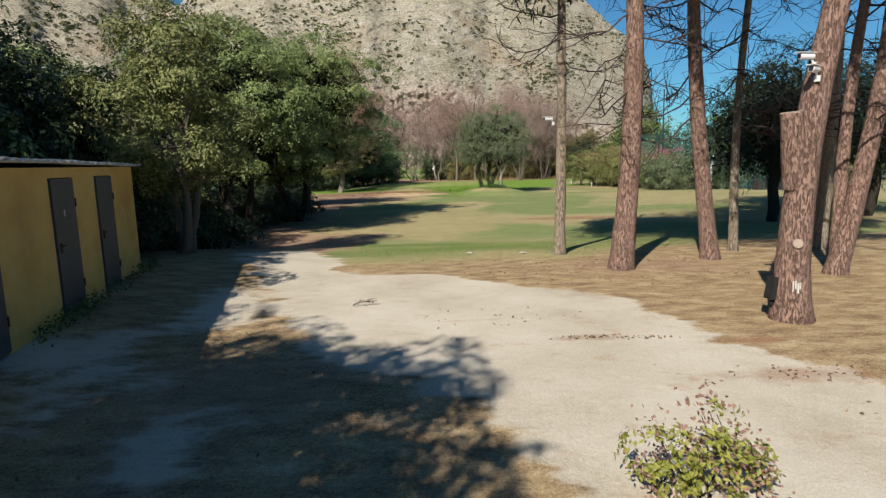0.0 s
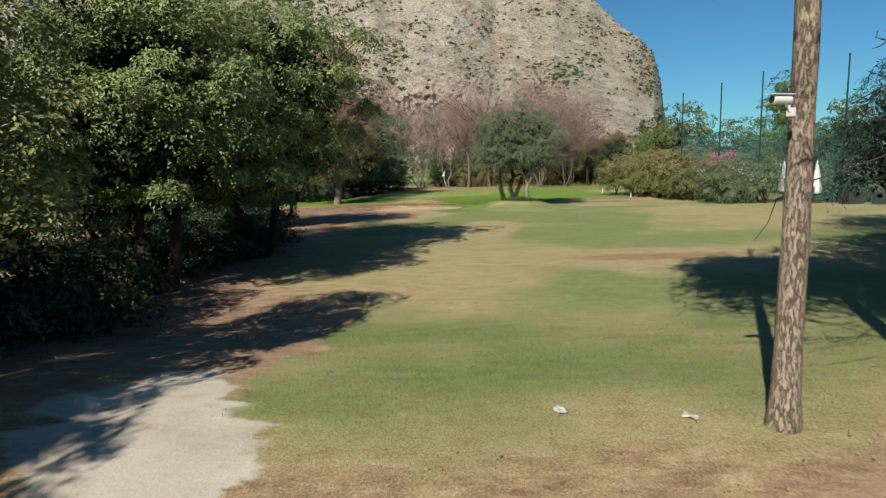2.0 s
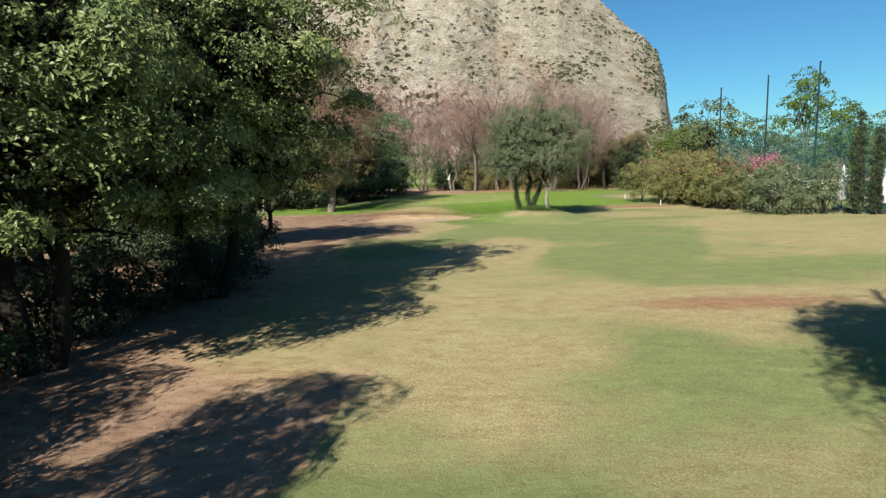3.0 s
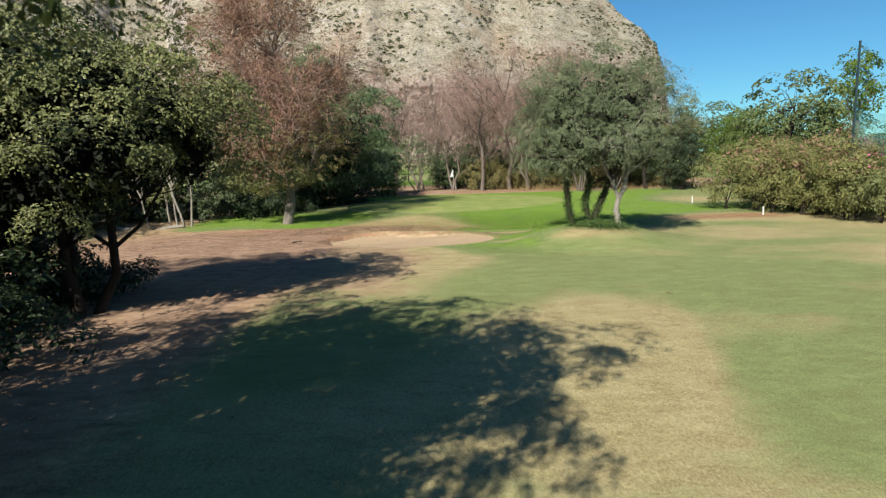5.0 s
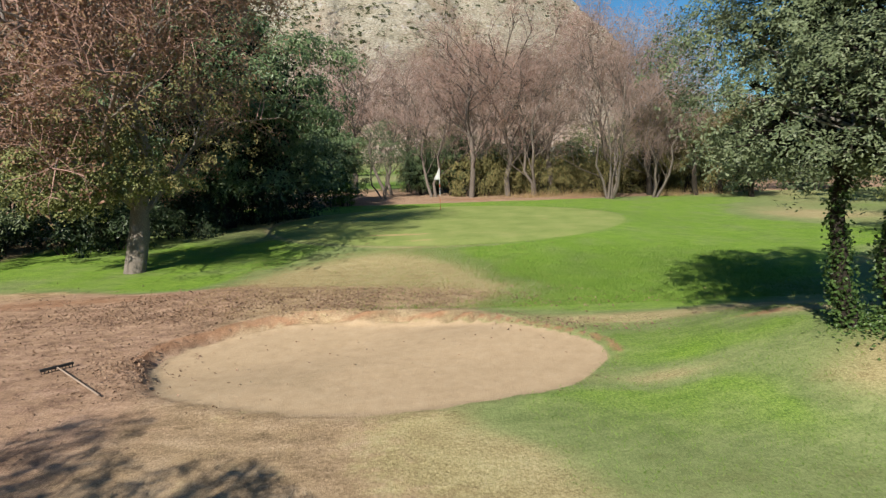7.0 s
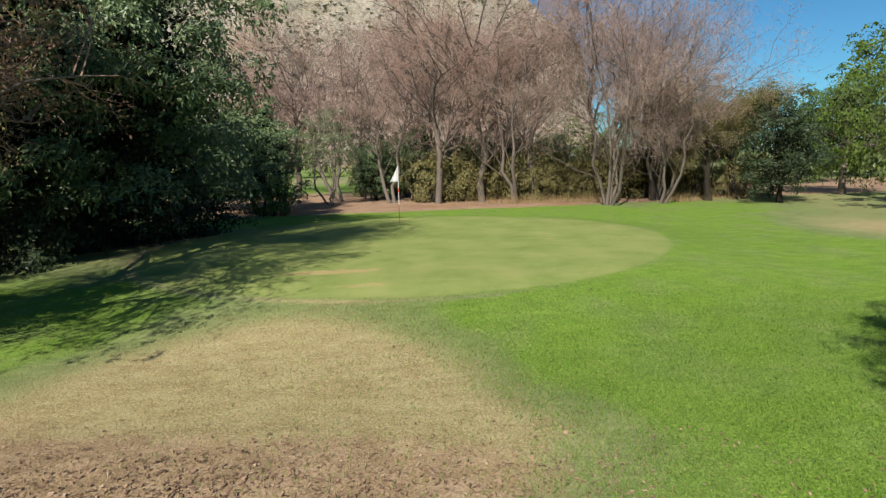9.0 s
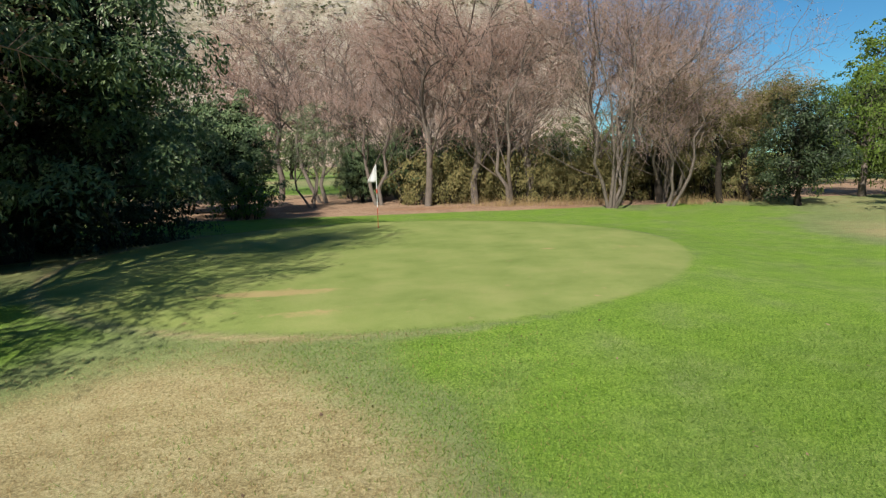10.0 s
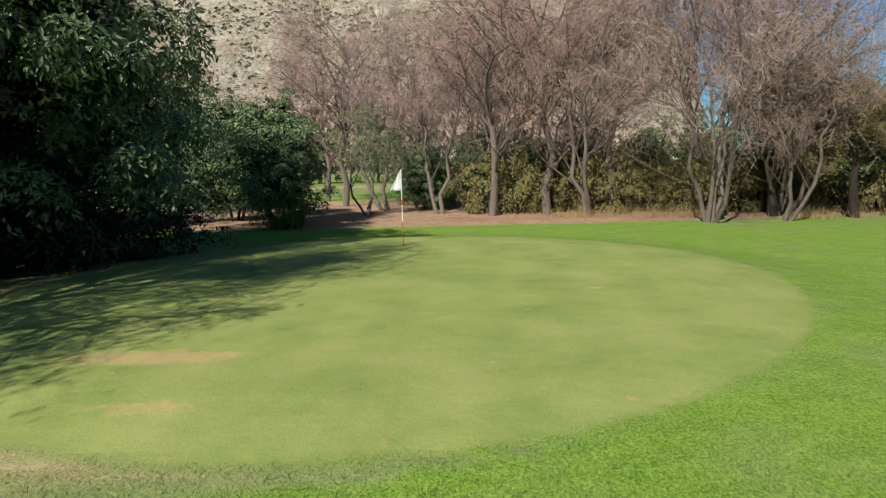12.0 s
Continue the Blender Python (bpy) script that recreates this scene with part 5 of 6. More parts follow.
whiteb = stand(shrub_mass("oleander", "oleander shrub with white blossom", hedge_lobes(73, 10, 1.6, 1.2, 2.7), LEAF_OLIVE, 73, 900, 26, 0.34, 0.14, 0.035, extra=(PETAL_WHITE, 90, 0.11, 0.5), group="shrubs beside the ball net"), 17.9, 45.0)
again(whiteb, 23.5, 44.0, 120, 1.0)
again(pinkb, 21.0, 55.0, 60, 1.1)
light_t = stand(leafy_tree("young_tree", "thin young tree with fresh yellow green leaves", 6.4, 1.7, 2.2, LEAF_BRIGHT, BARK_GREY, 74, 300, 14, 0.26, 0.15, 0.09, 1, 0.08, 1.8, shell=0.2, group="young trees beyond the net"), 23.5, 50.0)
again(light_t, 25.0, 46.0, 100, 1.0)
again(light_t, 58.0, 112.0, 10, 2.6, label="tall fresh green tree in the distance")
far_tree = stand(leafy_tree("far_tree", "rounded green tree in the distance", 7.5, 4.0, 0.5, LEAF_FAR, BARK_DARK, 75, 300, 29, 0.9, 0.25, 0.14, 1, 0.2, 0.3, group="trees in the distance"), 22.0, 66.0)
for _px, _py, _t, _k in ((20.4, 98.0, 30, 0.8), (16.6, 101.0, 140, 0.75), (24.6, 95.0, 250, 0.75)):
    again(far_tree, _px, _py, _t, _k)
for _px, _py, _t, _k, _h in ((27.0, 60.0, 40, 0.8, 0.75), (32.0, 68.0, 90, 0.9, 0.7), (40.0, 72.0, 150, 1.0, 0.75), (31.0, 88.0, 250, 1.1, 0.8), (42.0, 95.0, 300, 1.2, 0.85),
                             (52.0, 88.0, 20, 1.1, 0.9), (46.0, 60.0, 120, 1.0, 0.8), (38.0, 50.0, 70, 0.9, 0.75), (36.0, 110.0, 10, 1.5, 0.8),
                             (-12.0, 140.0, 30, 1.2, 0.9), (6.0, 145.0, 160, 1.3, 0.8), (-22.0, 145.0, 280, 1.4, 0.9), (-34.0, 130.0, 70, 1.5, 0.9), (-30.0, 95.0, 10, 1.4, 0.9)):
    again(far_tree, _px, _py, _t, _k, tall=_h)

# ---- pines by the gravel ----
PINES = "pine trunks by the gravel"


def pine(label, foot, top, r, seed, bark, snags=10, crown=True, crown_h=9.0, crown_r=2.6, low=3.0):
    """A tall bare-trunked pine: foot and top of the trunk, dead twigs below, needles above."""
    rng = np.random.default_rng(seed)
    thing = tagged(new("pine_tree"), label, "tree", PINES)
    fx, fy = foot
    thing.location = (fx, fy, ground_z(fx, fy))
    e = np.array((top[0] - fx, top[1] - fy, top[2]))
    k = 26
    t = np.linspace(0, 1, k)[:, None]
    p = np.array((0, 0, -0.15)) * (1 - t) + e * t + np.sin(t * math.pi * 1.5) * rng.standard_normal(3) * np.array((0.10, 0.10, 0))
    rad = r * (1 - 0.62 * t[:, 0]) * (1 + 0.35 * np.exp(-t[:, 0] * 40))
    tb = Tubes()
    tb.add(p, rad, 18, 0.035, rng)
    V, F = tb.arrays()
    part_np("trunk", V, F, bark, thing, smooth=True)
    for i in range(snags):
        dead = Tubes()
        h = rng.uniform(low, 9.0)
        a = rng.uniform(0, 2 * math.pi)
        j = int(np.clip(h / e[2] * (k - 1), 1, k - 2))
        s = p[j]
        ln = rng.uniform(0.7, 2.2)
        d = np.array((math.cos(a), math.sin(a), rng.uniform(-0.25, 0.55)))
        q = curve_pts(s, s + d * ln, -0.22 * ln, 7, rng)
        dead.add(q, np.linspace(0.02, 0.006, 7), 5)
        for b in range(9):
            o = q[rng.integers(2, 7)]
            w = d * 0.5 + rng.standard_normal(3) * 0.6
            q2 = curve_pts(o, o + w * rng.uniform(0.3, 0.8), -0.06, 5, rng)
            dead.add(q2, np.linspace(0.012, 0.004, 5), 4)
            for c in range(3):
                o2 = q2[rng.integers(1, 5)]
                dead.add(curve_pts(o2, o2 + rng.standard_normal(3) * 0.2, -0.02, 3, rng), np.linspace(0.006, 0.003, 3), 3)
        V, F = dead.arrays()
        part_np("dead_branch", V, F, TWIG_DARK, thing, "dead leafless branch")
    if crown:
        lobes = [((e[0] * 0.9 + rng.uniform(-1, 1) * crown_r * 0.6, e[1] * 0.9 + rng.uniform(-1, 1) * crown_r * 0.6, crown_h + rng.uniform(-0.9, 1.6)), (crown_r * 0.55, crown_r * 0.55, 1.1)) for _ in range(7)]
        me, P = crown_mesh("crown", lobes, 400, 26, 0.5, 0.26, 0.06, LEAF_PINE, rng, 0.2, None, 0.0)
        c = new("crown", me)
        c.parent = thing
        lim = Tubes()
        for c2, rr in lobes:
            lim.add(curve_pts(p[int(k * 0.62)], c2, 0.2, 5, rng), np.linspace(0.07, 0.02, 5), 6)
        V, F = lim.arrays()
        part_np("branchwork", V, F, bark, thing)
    return thing


pine("slender pale-barked pine trunk with a small security camera", (2.62, 13.1), (2.66, 13.2, 11.0), 0.125, 81, BARK_PALE, 7, True, 7.8, 1.4, 2.6)
pine("stout reddish pine trunk standing in straw", (3.42, 11.15), (3.58, 11.3, 11.0), 0.215, 82, BARK_PINE, 9, True, 7.6, 2.9, 3.4)
pine("reddish pine trunk leaning slightly", (5.55, 12.0), (4.7, 12.2, 11.0), 0.17, 83, BARK_PINE, 12, True, 7.6, 2.9, 2.4)
pine("thin dark pine trunk with a pale foot", (6.5, 13.0), (6.9, 13.2, 10.0), 0.10, 84, BARK_PALE, 10, True, 7.6, 2.9, 2.6)
pine("reddish forked pine trunk in straw", (6.9, 10.2), (8.3, 10.6, 10.0), 0.17, 85, BARK_PINE, 12, True, 7.6, 2.9, 2.6)
pine("reddish forked pine trunk in straw", (7.0, 10.3), (7.9, 10.9, 9.0), 0.12, 86, BARK_PINE, 4, False)
pine("pale pine trunk behind the others", (8.4, 13.0), (8.7, 13.2, 10.0), 0.16, 87, BARK_PALE, 10, True, 7.6, 2.9, 3.0)
conifer = stand(leafy_tree("dark_conifer", "broad dark conifer with low hanging branches", 6.2, 3.0, 1.6, LEAF_PINE, BARK_DARK, 88, 520, 36, 0.45, 0.22, 0.03, 1, 0.18, 1.5, droop=0.6, group="dark conifers beside the fairway", inner=1200), 12.6, 22.4)
again(conifer, 17.0, 23.5, 120, 1.0)
again(conifer, 16.2, 28.5, 230, 0.9)

# ---- the cut pine with the camera on it ----
WHITE_PLASTIC = rough_surface("white_plastic", (0.62, 0.62, 0.60), (0.80, 0.80, 0.78), 8.0, 0.4, 0.05)
BLACK_PLASTIC = rough_surface("black_plastic", (0.012, 0.012, 0.013), (0.035, 0.034, 0.033), 10.0, 0.5, 0.1)
CUT_WOOD = rough_surface("cut_wood", (0.27, 0.20, 0.15), (0.46, 0.36, 0.28), 14.0, 0.9, 0.3)
WHITE_PAINT = rough_surface("flaking_white_paint", (0.30, 0.27, 0.24), (0.74, 0.72, 0.68), 40.0, 0.8, 0.4, 0.004)


def security_camera(m):
    """A small white bullet camera on a bracket; looks along its own -y."""
    thing = tagged(new("security_camera"), "small white outdoor security camera fixed to a trunk", "camera", "security cameras")
    bm = bmesh.new()
    cone(bm, pose(0, -0.12, 0, 90), 0.038, 0.038, 0.20, 16)
    bmesh.ops.bevel(bm, geom=[e for e in bm.edges if len(e.link_faces) == 2 and e.calc_face_angle() > 1.0], offset=0.006, segments=2, affect="EDGES")
    part("camera_body", bm, WHITE_PLASTIC, thing, smooth=False)
    bm = bmesh.new()
    box(bm, pose(0, -0.13, 0.044), (0.088, 0.25, 0.008), 0.003)
    part("sunshade", bm, WHITE_PLASTIC, thing)
    bm = bmesh.new()
    cone(bm, pose(0, -0.2205, 0, 90), 0.028, 0.028, 0.006, 14)
    part("lens_cover", bm, BLACK_PLASTIC, thing, "dark glass lens")
    bm = bmesh.new()
    cone(bm, pose(0, -0.03, -0.05, 25), 0.014, 0.014, 0.10, 8)
    box(bm, pose(0, 0.0, -0.10), (0.07, 0.03, 0.07), 0.004)
    part("bracket", bm, WHITE_PLASTIC, thing)
    thing.matrix_basis = m
    return thing


def cut_pine():
    rng = np.random.default_rng(91)
    fx, fy = 4.50, 7.42
    thing = tagged(new("pine_tree"), "thick pine trunk with one sawn-off stem and a leaning stem", "tree", PINES)
    thing.location = (fx, fy, ground_z(fx, fy))
    tb = Tubes()
    p = np.array([(0.02, 0, -0.15), (0.0, 0, 0.05), (-0.01, 0, 0.3), (-0.02, 0, 0.7), (0.0, 0, 1.2), (0.03, 0, 1.7), (0.06, 0, 2.2), (0.11, 0, 2.6), (0.16, 0, 3.0), (0.25, 0, 3.5), (0.37, 0.02, 4.1), (0.55, 0.05, 5.0), (0.85, 0.1, 6.5), (1.1, 0.1, 8.2), (1.3, 0.1, 10.0)])
    tb.add(p, [0.30, 0.26, 0.225, 0.20, 0.185, 0.18, 0.178, 0.168, 0.158, 0.148, 0.14, 0.133, 0.12, 0.10, 0.06], 20, 0.03, rng)
    V, F = tb.arrays()
    part_np("trunk", V, F, BARK_PINE, thing, smooth=True)
    tb = Tubes()
    q = np.array([(-0.05, 0.0, 1.7), (-0.10, -0.02, 2.1), (-0.14, -0.03, 2.4), (-0.16, -0.03, 2.63)])
    tb.add(q, [0.145, 0.145, 0.135, 0.13], 16, 0.03, rng)
    V, F = tb.arrays()
    stub = part_np("sawn_stem", V, F, BARK_PINE, thing, smooth=True)
    bm = bmesh.new()
    cone(bm, pose(-0.161, -0.03, 2.632, 3, -6), 0.132, 0.126, 0.014, 18)
    part("sawn_face", bm, CUT_WOOD, stub, "pale weathered sawn face")
    bm = bmesh.new()
    cone(bm, pose(-0.08, -0.19, 1.02, 78, 0, -18), 0.066, 0.058, 0.03, 16)
    part("sawn_knot", bm, CUT_WOOD, thing, "pale sawn branch knot")
    bm = bmesh.new()
    for dx, dz, w, h in ((-0.06, 0.01, 0.02, 0.17), (-0.02, 0.03, 0.025, 0.13), (0.02, -0.01, 0.03, 0.16), (0.052, 0.02, 0.018, 0.10)):
        box(bm, pose(-0.075 + dx * 0.7, -0.213 + (dx + 0.02) * -0.18, 0.47 + dz, 0, 0, -14), (w * 0.8, 0.012, h * 0.85), 0.002)
    part("painted_mark", bm, WHITE_PAINT, thing, "flaking white painted mark")
    bm = bmesh.new()
    box(bm, pose(-0.265, 0.02, 0.42, 0, 8, 10), (0.05, 0.16, 0.30), 0.008)
    box(bm, pose(-0.23, 0.02, 0.22, 0, 0, 10), (0.10, 0.06, 0.05), 0.006)
    part("black_box", bm, BLACK_PLASTIC, thing, "black plastic box fixed behind the trunk")
    lobes = [((1.2 + rng.uniform(-1.4, 1.4), 0.2 + rng.uniform(-1.4, 1.4), 7.9 + rng.uniform(-0.8, 1.4)), (1.5, 1.5, 0.7)) for _ in range(6)]
    me, _ = crown_mesh("crown", lobes, 400, 26, 0.5, 0.26, 0.06, LEAF_PINE, rng, 0.3, None, 0.0)
    c = new("crown", me)
    c.parent = thing
    for k, (a, ln, z) in enumerate(((0.3, 2.2, 4.2), (2.6, 1.8, 4.9), (5.2, 2.0, 5.6), (0.9, 2.4, 4.6))):
        tb = Tubes()
        d = np.array((math.cos(a), math.sin(a), 0.15))
        s = np.array((0.48 + 0.16 * (z - 4.1), 0.03, z))
        w = curve_pts(s, s + d * ln, -0.2, 7, rng)
        tb.add(w, np.linspace(0.035, 0.01, 7), 6)
        for b in range(12):
            o = w[rng.integers(1, 7)]
            w2 = curve_pts(o, o + (d * 0.5 + rng.standard_normal(3) * 0.6) * rng.uniform(0.4, 0.9), -0.12, 5, rng)
            tb.add(w2, np.linspace(0.011, 0.004, 5), 4)
        V, F = tb.arrays()
        part_np("dead_branch", V, F, TWIG_DARK, thing, "dead leafless branch")
    return thing


cut_pine()
security_camera(pose(4.56, 7.36, 3.62, 0, 0, -78))
security_camera(pose(4.55, 7.27, 3.45, 0, 0, -50))
security_camera(pose(2.46, 12.98, 3.33, 0, 0, -70))

# ---- the yellow shed ----
def shed():
    plaster, n, l, b = material("ochre_plaster", 0.9)
    big, fine = noise_node(n, l, 0.9, 4, 0.65), noise_node(n, l, 22, 5, 0.7)
    low = noise_node(n, l, 3.0, 4, 0.7, (1, 1, 0.4))
    col = ramp(n, l, big.outputs["Fac"], ((0.3, (0.54, 0.32, 0.09)), (0.5, (0.68, 0.43, 0.13)), (0.7, (0.74, 0.50, 0.18))))
    st = n.new("ShaderNodeMapRange")
    st.inputs["From Min"].default_value, st.inputs["From Max"].default_value = 0.55, 0.75
    l.new(low.outputs["Fac"], st.inputs["Value"])
    col = mix(n, l, col, (0.34, 0.27, 0.17), math_node(n, l, "MULTIPLY", st.outputs["Result"], 0.5))
    l.new(col, b.inputs["Base Color"])
    bump(n, l, b, fine.outputs["Fac"], 0.3, 0.01)
    steel = rough_surface("dark_painted_steel", (0.04, 0.042, 0.05), (0.085, 0.088, 0.10), 3.0, 0.45, 0.1, 0.004)
    rust = rough_surface("rusty_iron", (0.05, 0.03, 0.02), (0.14, 0.07, 0.04), 20.0, 0.7, 0.3, 0.003, metallic=0.4)
    sheet = rough_surface("weathered_fibre_sheet", (0.38, 0.37, 0.35), (0.80, 0.79, 0.76), 3.0, 0.9, 0.3)
    thing = tagged(new("shed"), "low ochre yellow plastered shed with dark grey steel doors", "shed")
    cx, cy = -6.15, 11.8
    ang = math.degrees(math.atan2(0.975, -0.22)) - 90          # the front runs this way from the near end to the far corner
    thing.matrix_basis = Matrix.Translation((cx, cy, ground_z(cx, cy) - 0.02)) @ Matrix.Rotation(radians(ang), 4, "Z")
    # own axes: +y along the front to the far corner (0 there), +x out of the front
    H, L, T, D = 2.06, 8.4, 0.2, 3.2
    doors = ((-2.17, -1.38), (-3.94, -3.14), (-6.3, -5.5))
    z0 = -0.3
    edges = [0.0]
    for a, c in doors:
        edges += [c, a]
    edges.append(-L)
    for k in range(0, len(edges), 2):
        y1, y0 = edges[k], edges[k + 1]
        bm = bmesh.new()
        box(bm, pose(-T / 2, (y0 + y1) / 2, (H + z0) / 2), (T, y1 - y0, H - z0))
        part("wall_pier", bm, plaster, thing)
    for a, c in doors:
        bm = bmesh.new()
        box(bm, pose(-T / 2, (a + c) / 2, (H + 1.915) / 2), (T, c - a, H - 1.915))
        part("door_lintel", bm, plaster, thing)
    bm = bmesh.new()
    box(bm, pose(-D / 2 - T / 2, -T / 2 - 0.0, (H + z0) / 2), (D - T, T, H - z0))
    part("end_wall", bm, plaster, thing)
    bm = bmesh.new()
    box(bm, pose(-D / 2 - T / 2, -L + T / 2, (H + z0) / 2), (D - T, T, H - z0))
    part("end_wall", bm, plaster, thing)
    bm = bmesh.new()
    box(bm, pose(-D - T / 2, -L / 2, (H + z0) / 2), (T, L, H - z0))
    part("back_wall", bm, plaster, thing)
    for k, (a, c) in enumerate(doors):
        w = c - a
        bm = bmesh.new()
        box(bm, pose(0.006, (a + c) / 2, 0.955), (0.05, w - 0.012, 1.90), 0.004)
        for zz in (0.5, 1.3):
            box(bm, pose(0.033, (a + c) / 2, zz), (0.004, w - 0.10, 0.035), 0.001)
        dr = part("door", bm, steel, thing, "dark grey steel door")
        bm = bmesh.new()
        box(bm, pose(0.038, a + 0.10, 0.95), (0.02, 0.05, 0.14), 0.003)
        cone(bm, pose(0.062, a + 0.14, 0.98, 90, 0, 0), 0.011, 0.011, 0.12, 10)
        part("handle", bm, rust, dr, "dark worn handle with a lock plate")
        for zz in (0.35, 1.55):
            bm = bmesh.new()
            cone(bm, pose(0.034, c - 0.012, zz), 0.014, 0.014, 0.12, 10)
            part("hinge", bm, rust, dr)
        if k == 1:
            bm = bmesh.new()
            box(bm, pose(0.033, a + 0.36, 1.42), (0.004, 0.05, 0.09), 0.001)
            part("sticker", bm, WHITE_PAINT, dr, "small torn white sticker")
    # roof of overlapping corrugated sheets
    for k in range(8):
        y1 = 0.14 - k * 1.08
        V, F = [], []
        nu, nv = 28, 8
        for i in range(nu + 1):
            for j in range(nv + 1):
                y = y1 - 1.14 * i / nu
                x = 0.16 - (D + 0.5) * j / nv
                V.append((x, y, H + 0.035 + 0.02 * math.sin(i * 2 * math.pi / 7) + 0.008 * (k % 2) + 0.02 * (x - 0.16) * -1.0 - 0.012 * y))
        for i in range(nu):
            for j in range(nv):
                o = i * (nv + 1) + j
                F.append((o, o + 1, o + nv + 2, o + nv + 1))
        ob = part_np("roof_sheet", V, np.array(F), sheet, thing, smooth=True)
        so = ob.modifiers.new("thick", "SOLIDIFY")
        so.thickness = 0.012
    return thing


shed()

# ---- net, poles, parasols ----
NET, _nn, _nl, _nb = material("teal_net", 0.8)
_nb.inputs["Base Color"].default_value = (0.03, 0.16, 0.18, 1)
_tr = _nn.new("ShaderNodeBsdfTransparent")
_ms = _nn.new("ShaderNodeMixShader")
_nz = noise_node(_nn, _nl, 0.5, 3)
_nl.new(math_node(_nn, _nl, "MULTIPLY", _nz.outputs["Fac"], 0.34), _ms.inputs[0])
_nl.new(_tr.outputs[0], _ms.inputs[1])
_nl.new(_nb.outputs[0], _ms.inputs[2])
_nl.new(_ms.outputs[0], _nn["Material Output"].inputs["Surface"])
POLE = rough_surface("dark_green_pole", (0.012, 0.03, 0.035), (0.03, 0.06, 0.065), 6.0, 0.5, 0.1)
CANVAS = rough_surface("white_canvas", (0.66, 0.66, 0.64), (0.80, 0.80, 0.78), 5.0, 0.85, 0.2)
DARK_WOOD = rough_surface("dark_stained_wood", (0.03, 0.022, 0.018), (0.09, 0.065, 0.05), 8.0, 0.6, 0.3, 0.005, (1, 6, 6))
WARM_WOOD = rough_surface("warm_wood", (0.22, 0.11, 0.05), (0.42, 0.24, 0.12), 8.0, 0.6, 0.3, 0.005, (1, 6, 6))

net = tagged(new("ball_net"), "tall sagging teal ball net hung between dark poles", "net")
POSTS = ((16.9, 52.0, 7.6), (18.3, 49.0, 7.9), (19.6, 46.2, 8.2), (22.3, 42.2, 8.5), (25.0, 38.0, 8.6))
for _px, _py, _h in POSTS:
    _bm = bmesh.new()
    cone(_bm, pose(_px, _py, ground_z(_px, _py) + _h / 2 - 0.1), 0.055, 0.042, _h, 12)
    cone(_bm, pose(_px, _py, ground_z(_px, _py) + _h - 0.08), 0.055, 0.055, 0.06, 12)
    part("pole", _bm, POLE, net)
for (_ax, _ay, _ah), (_bx, _by, _bh) in zip(POSTS, POSTS[1:]):
    _V, _F = [], []
    for _i in range(13):
        for _j in range(13):
            _f, _g = _i / 12, _j / 12
            _hh = (_ah + (_bh - _ah) * _f) * 0.62 - 0.5 * math.sin(math.pi * _f)
            _V.append((_ax + (_bx - _ax) * _f - 0.35 * math.sin(math.pi * _f) * (1 - _g), _ay + (_by - _ay) * _f - 0.25 * math.sin(math.pi * _f * 2) * (1 - _g), -0.1 + _hh * _g))
    for _i in range(12):
        for _j in range(12):
            _o = _i * 13 + _j
            _F.append((_o, _o + 1, _o + 14, _o + 13))
    part_np("net_panel", _V, np.array(_F), NET, net, "see-through teal netting", smooth=True)


def parasol(x, y):
    thing = tagged(new("parasol"), "closed white canvas parasol on a terrace", "parasol", "closed parasols")
    thing.location = (x, y, ground_z(x, y))
    bm = bmesh.new()
    cone(bm, pose(0, 0, 1.25), 0.022, 0.022, 2.5, 10)
    part("pole", bm, DARK_WOOD, thing)
    V, F, ns = [], [], 24
    prof = ((0.55, 0.20), (0.62, 0.27), (0.85, 0.285), (1.2, 0.25), (1.6, 0.20), (2.0, 0.13), (2.3, 0.08), (2.52, 0.015))
    for z, r in prof:
        for k in range(ns):
            a = k * 2 * math.pi / ns
            rr = r * (1 + 0.16 * math.cos(8 * a) * (1 - z / 2.7))
            V.append((rr * math.cos(a), rr * math.sin(a), z))
    for i in range(len(prof) - 1):
        for k in range(ns):
            F.append((i * ns + k, i * ns + (k + 1) % ns, (i + 1) * ns + (k + 1) % ns, (i + 1) * ns + k))
    part_np("canopy", V, np.array(F), CANVAS, thing, "folded white canvas", smooth=True)
    bm = bmesh.new()
    cone(bm, pose(0, 0, 1.15), 0.262, 0.262, 0.03, 24)
    part("tie_strap", bm, CANVAS, thing)
    bm = bmesh.new()
    box(bm, pose(0, 0, 0.05), (0.6, 0.6, 0.1), 0.01)
    part("base_plate", bm, DARK_WOOD, thing)
    return thing


parasol(21.12, 46.0)
parasol(21.6, 43.4)


def garden_table(x, y, turn):
    thing = tagged(new("garden_table"), "dark wooden garden table on the terrace", "table", "terrace tables")
    thing.matrix_basis = pose(x, y, ground_z(x, y), 0, 0, turn)
    bm = bmesh.new()
    for k in range(6):
        box(bm, pose(0, -0.375 + k * 0.15, 0.73), (1.5, 0.135, 0.035), 0.004)
    part("tabletop", bm, WARM_WOOD, thing, "slatted warm brown top")
    for sx in (-0.65, 0.65):
        for sy in (-0.35, 0.35):
            bm = bmesh.new()
            box(bm, pose(sx, sy, 0.355), (0.07, 0.07, 0.71), 0.005)
            part("leg", bm, DARK_WOOD, thing)
    return thing


garden_table(22.9, 43.6, 20)
garden_table(22.8, 46.4, 40)


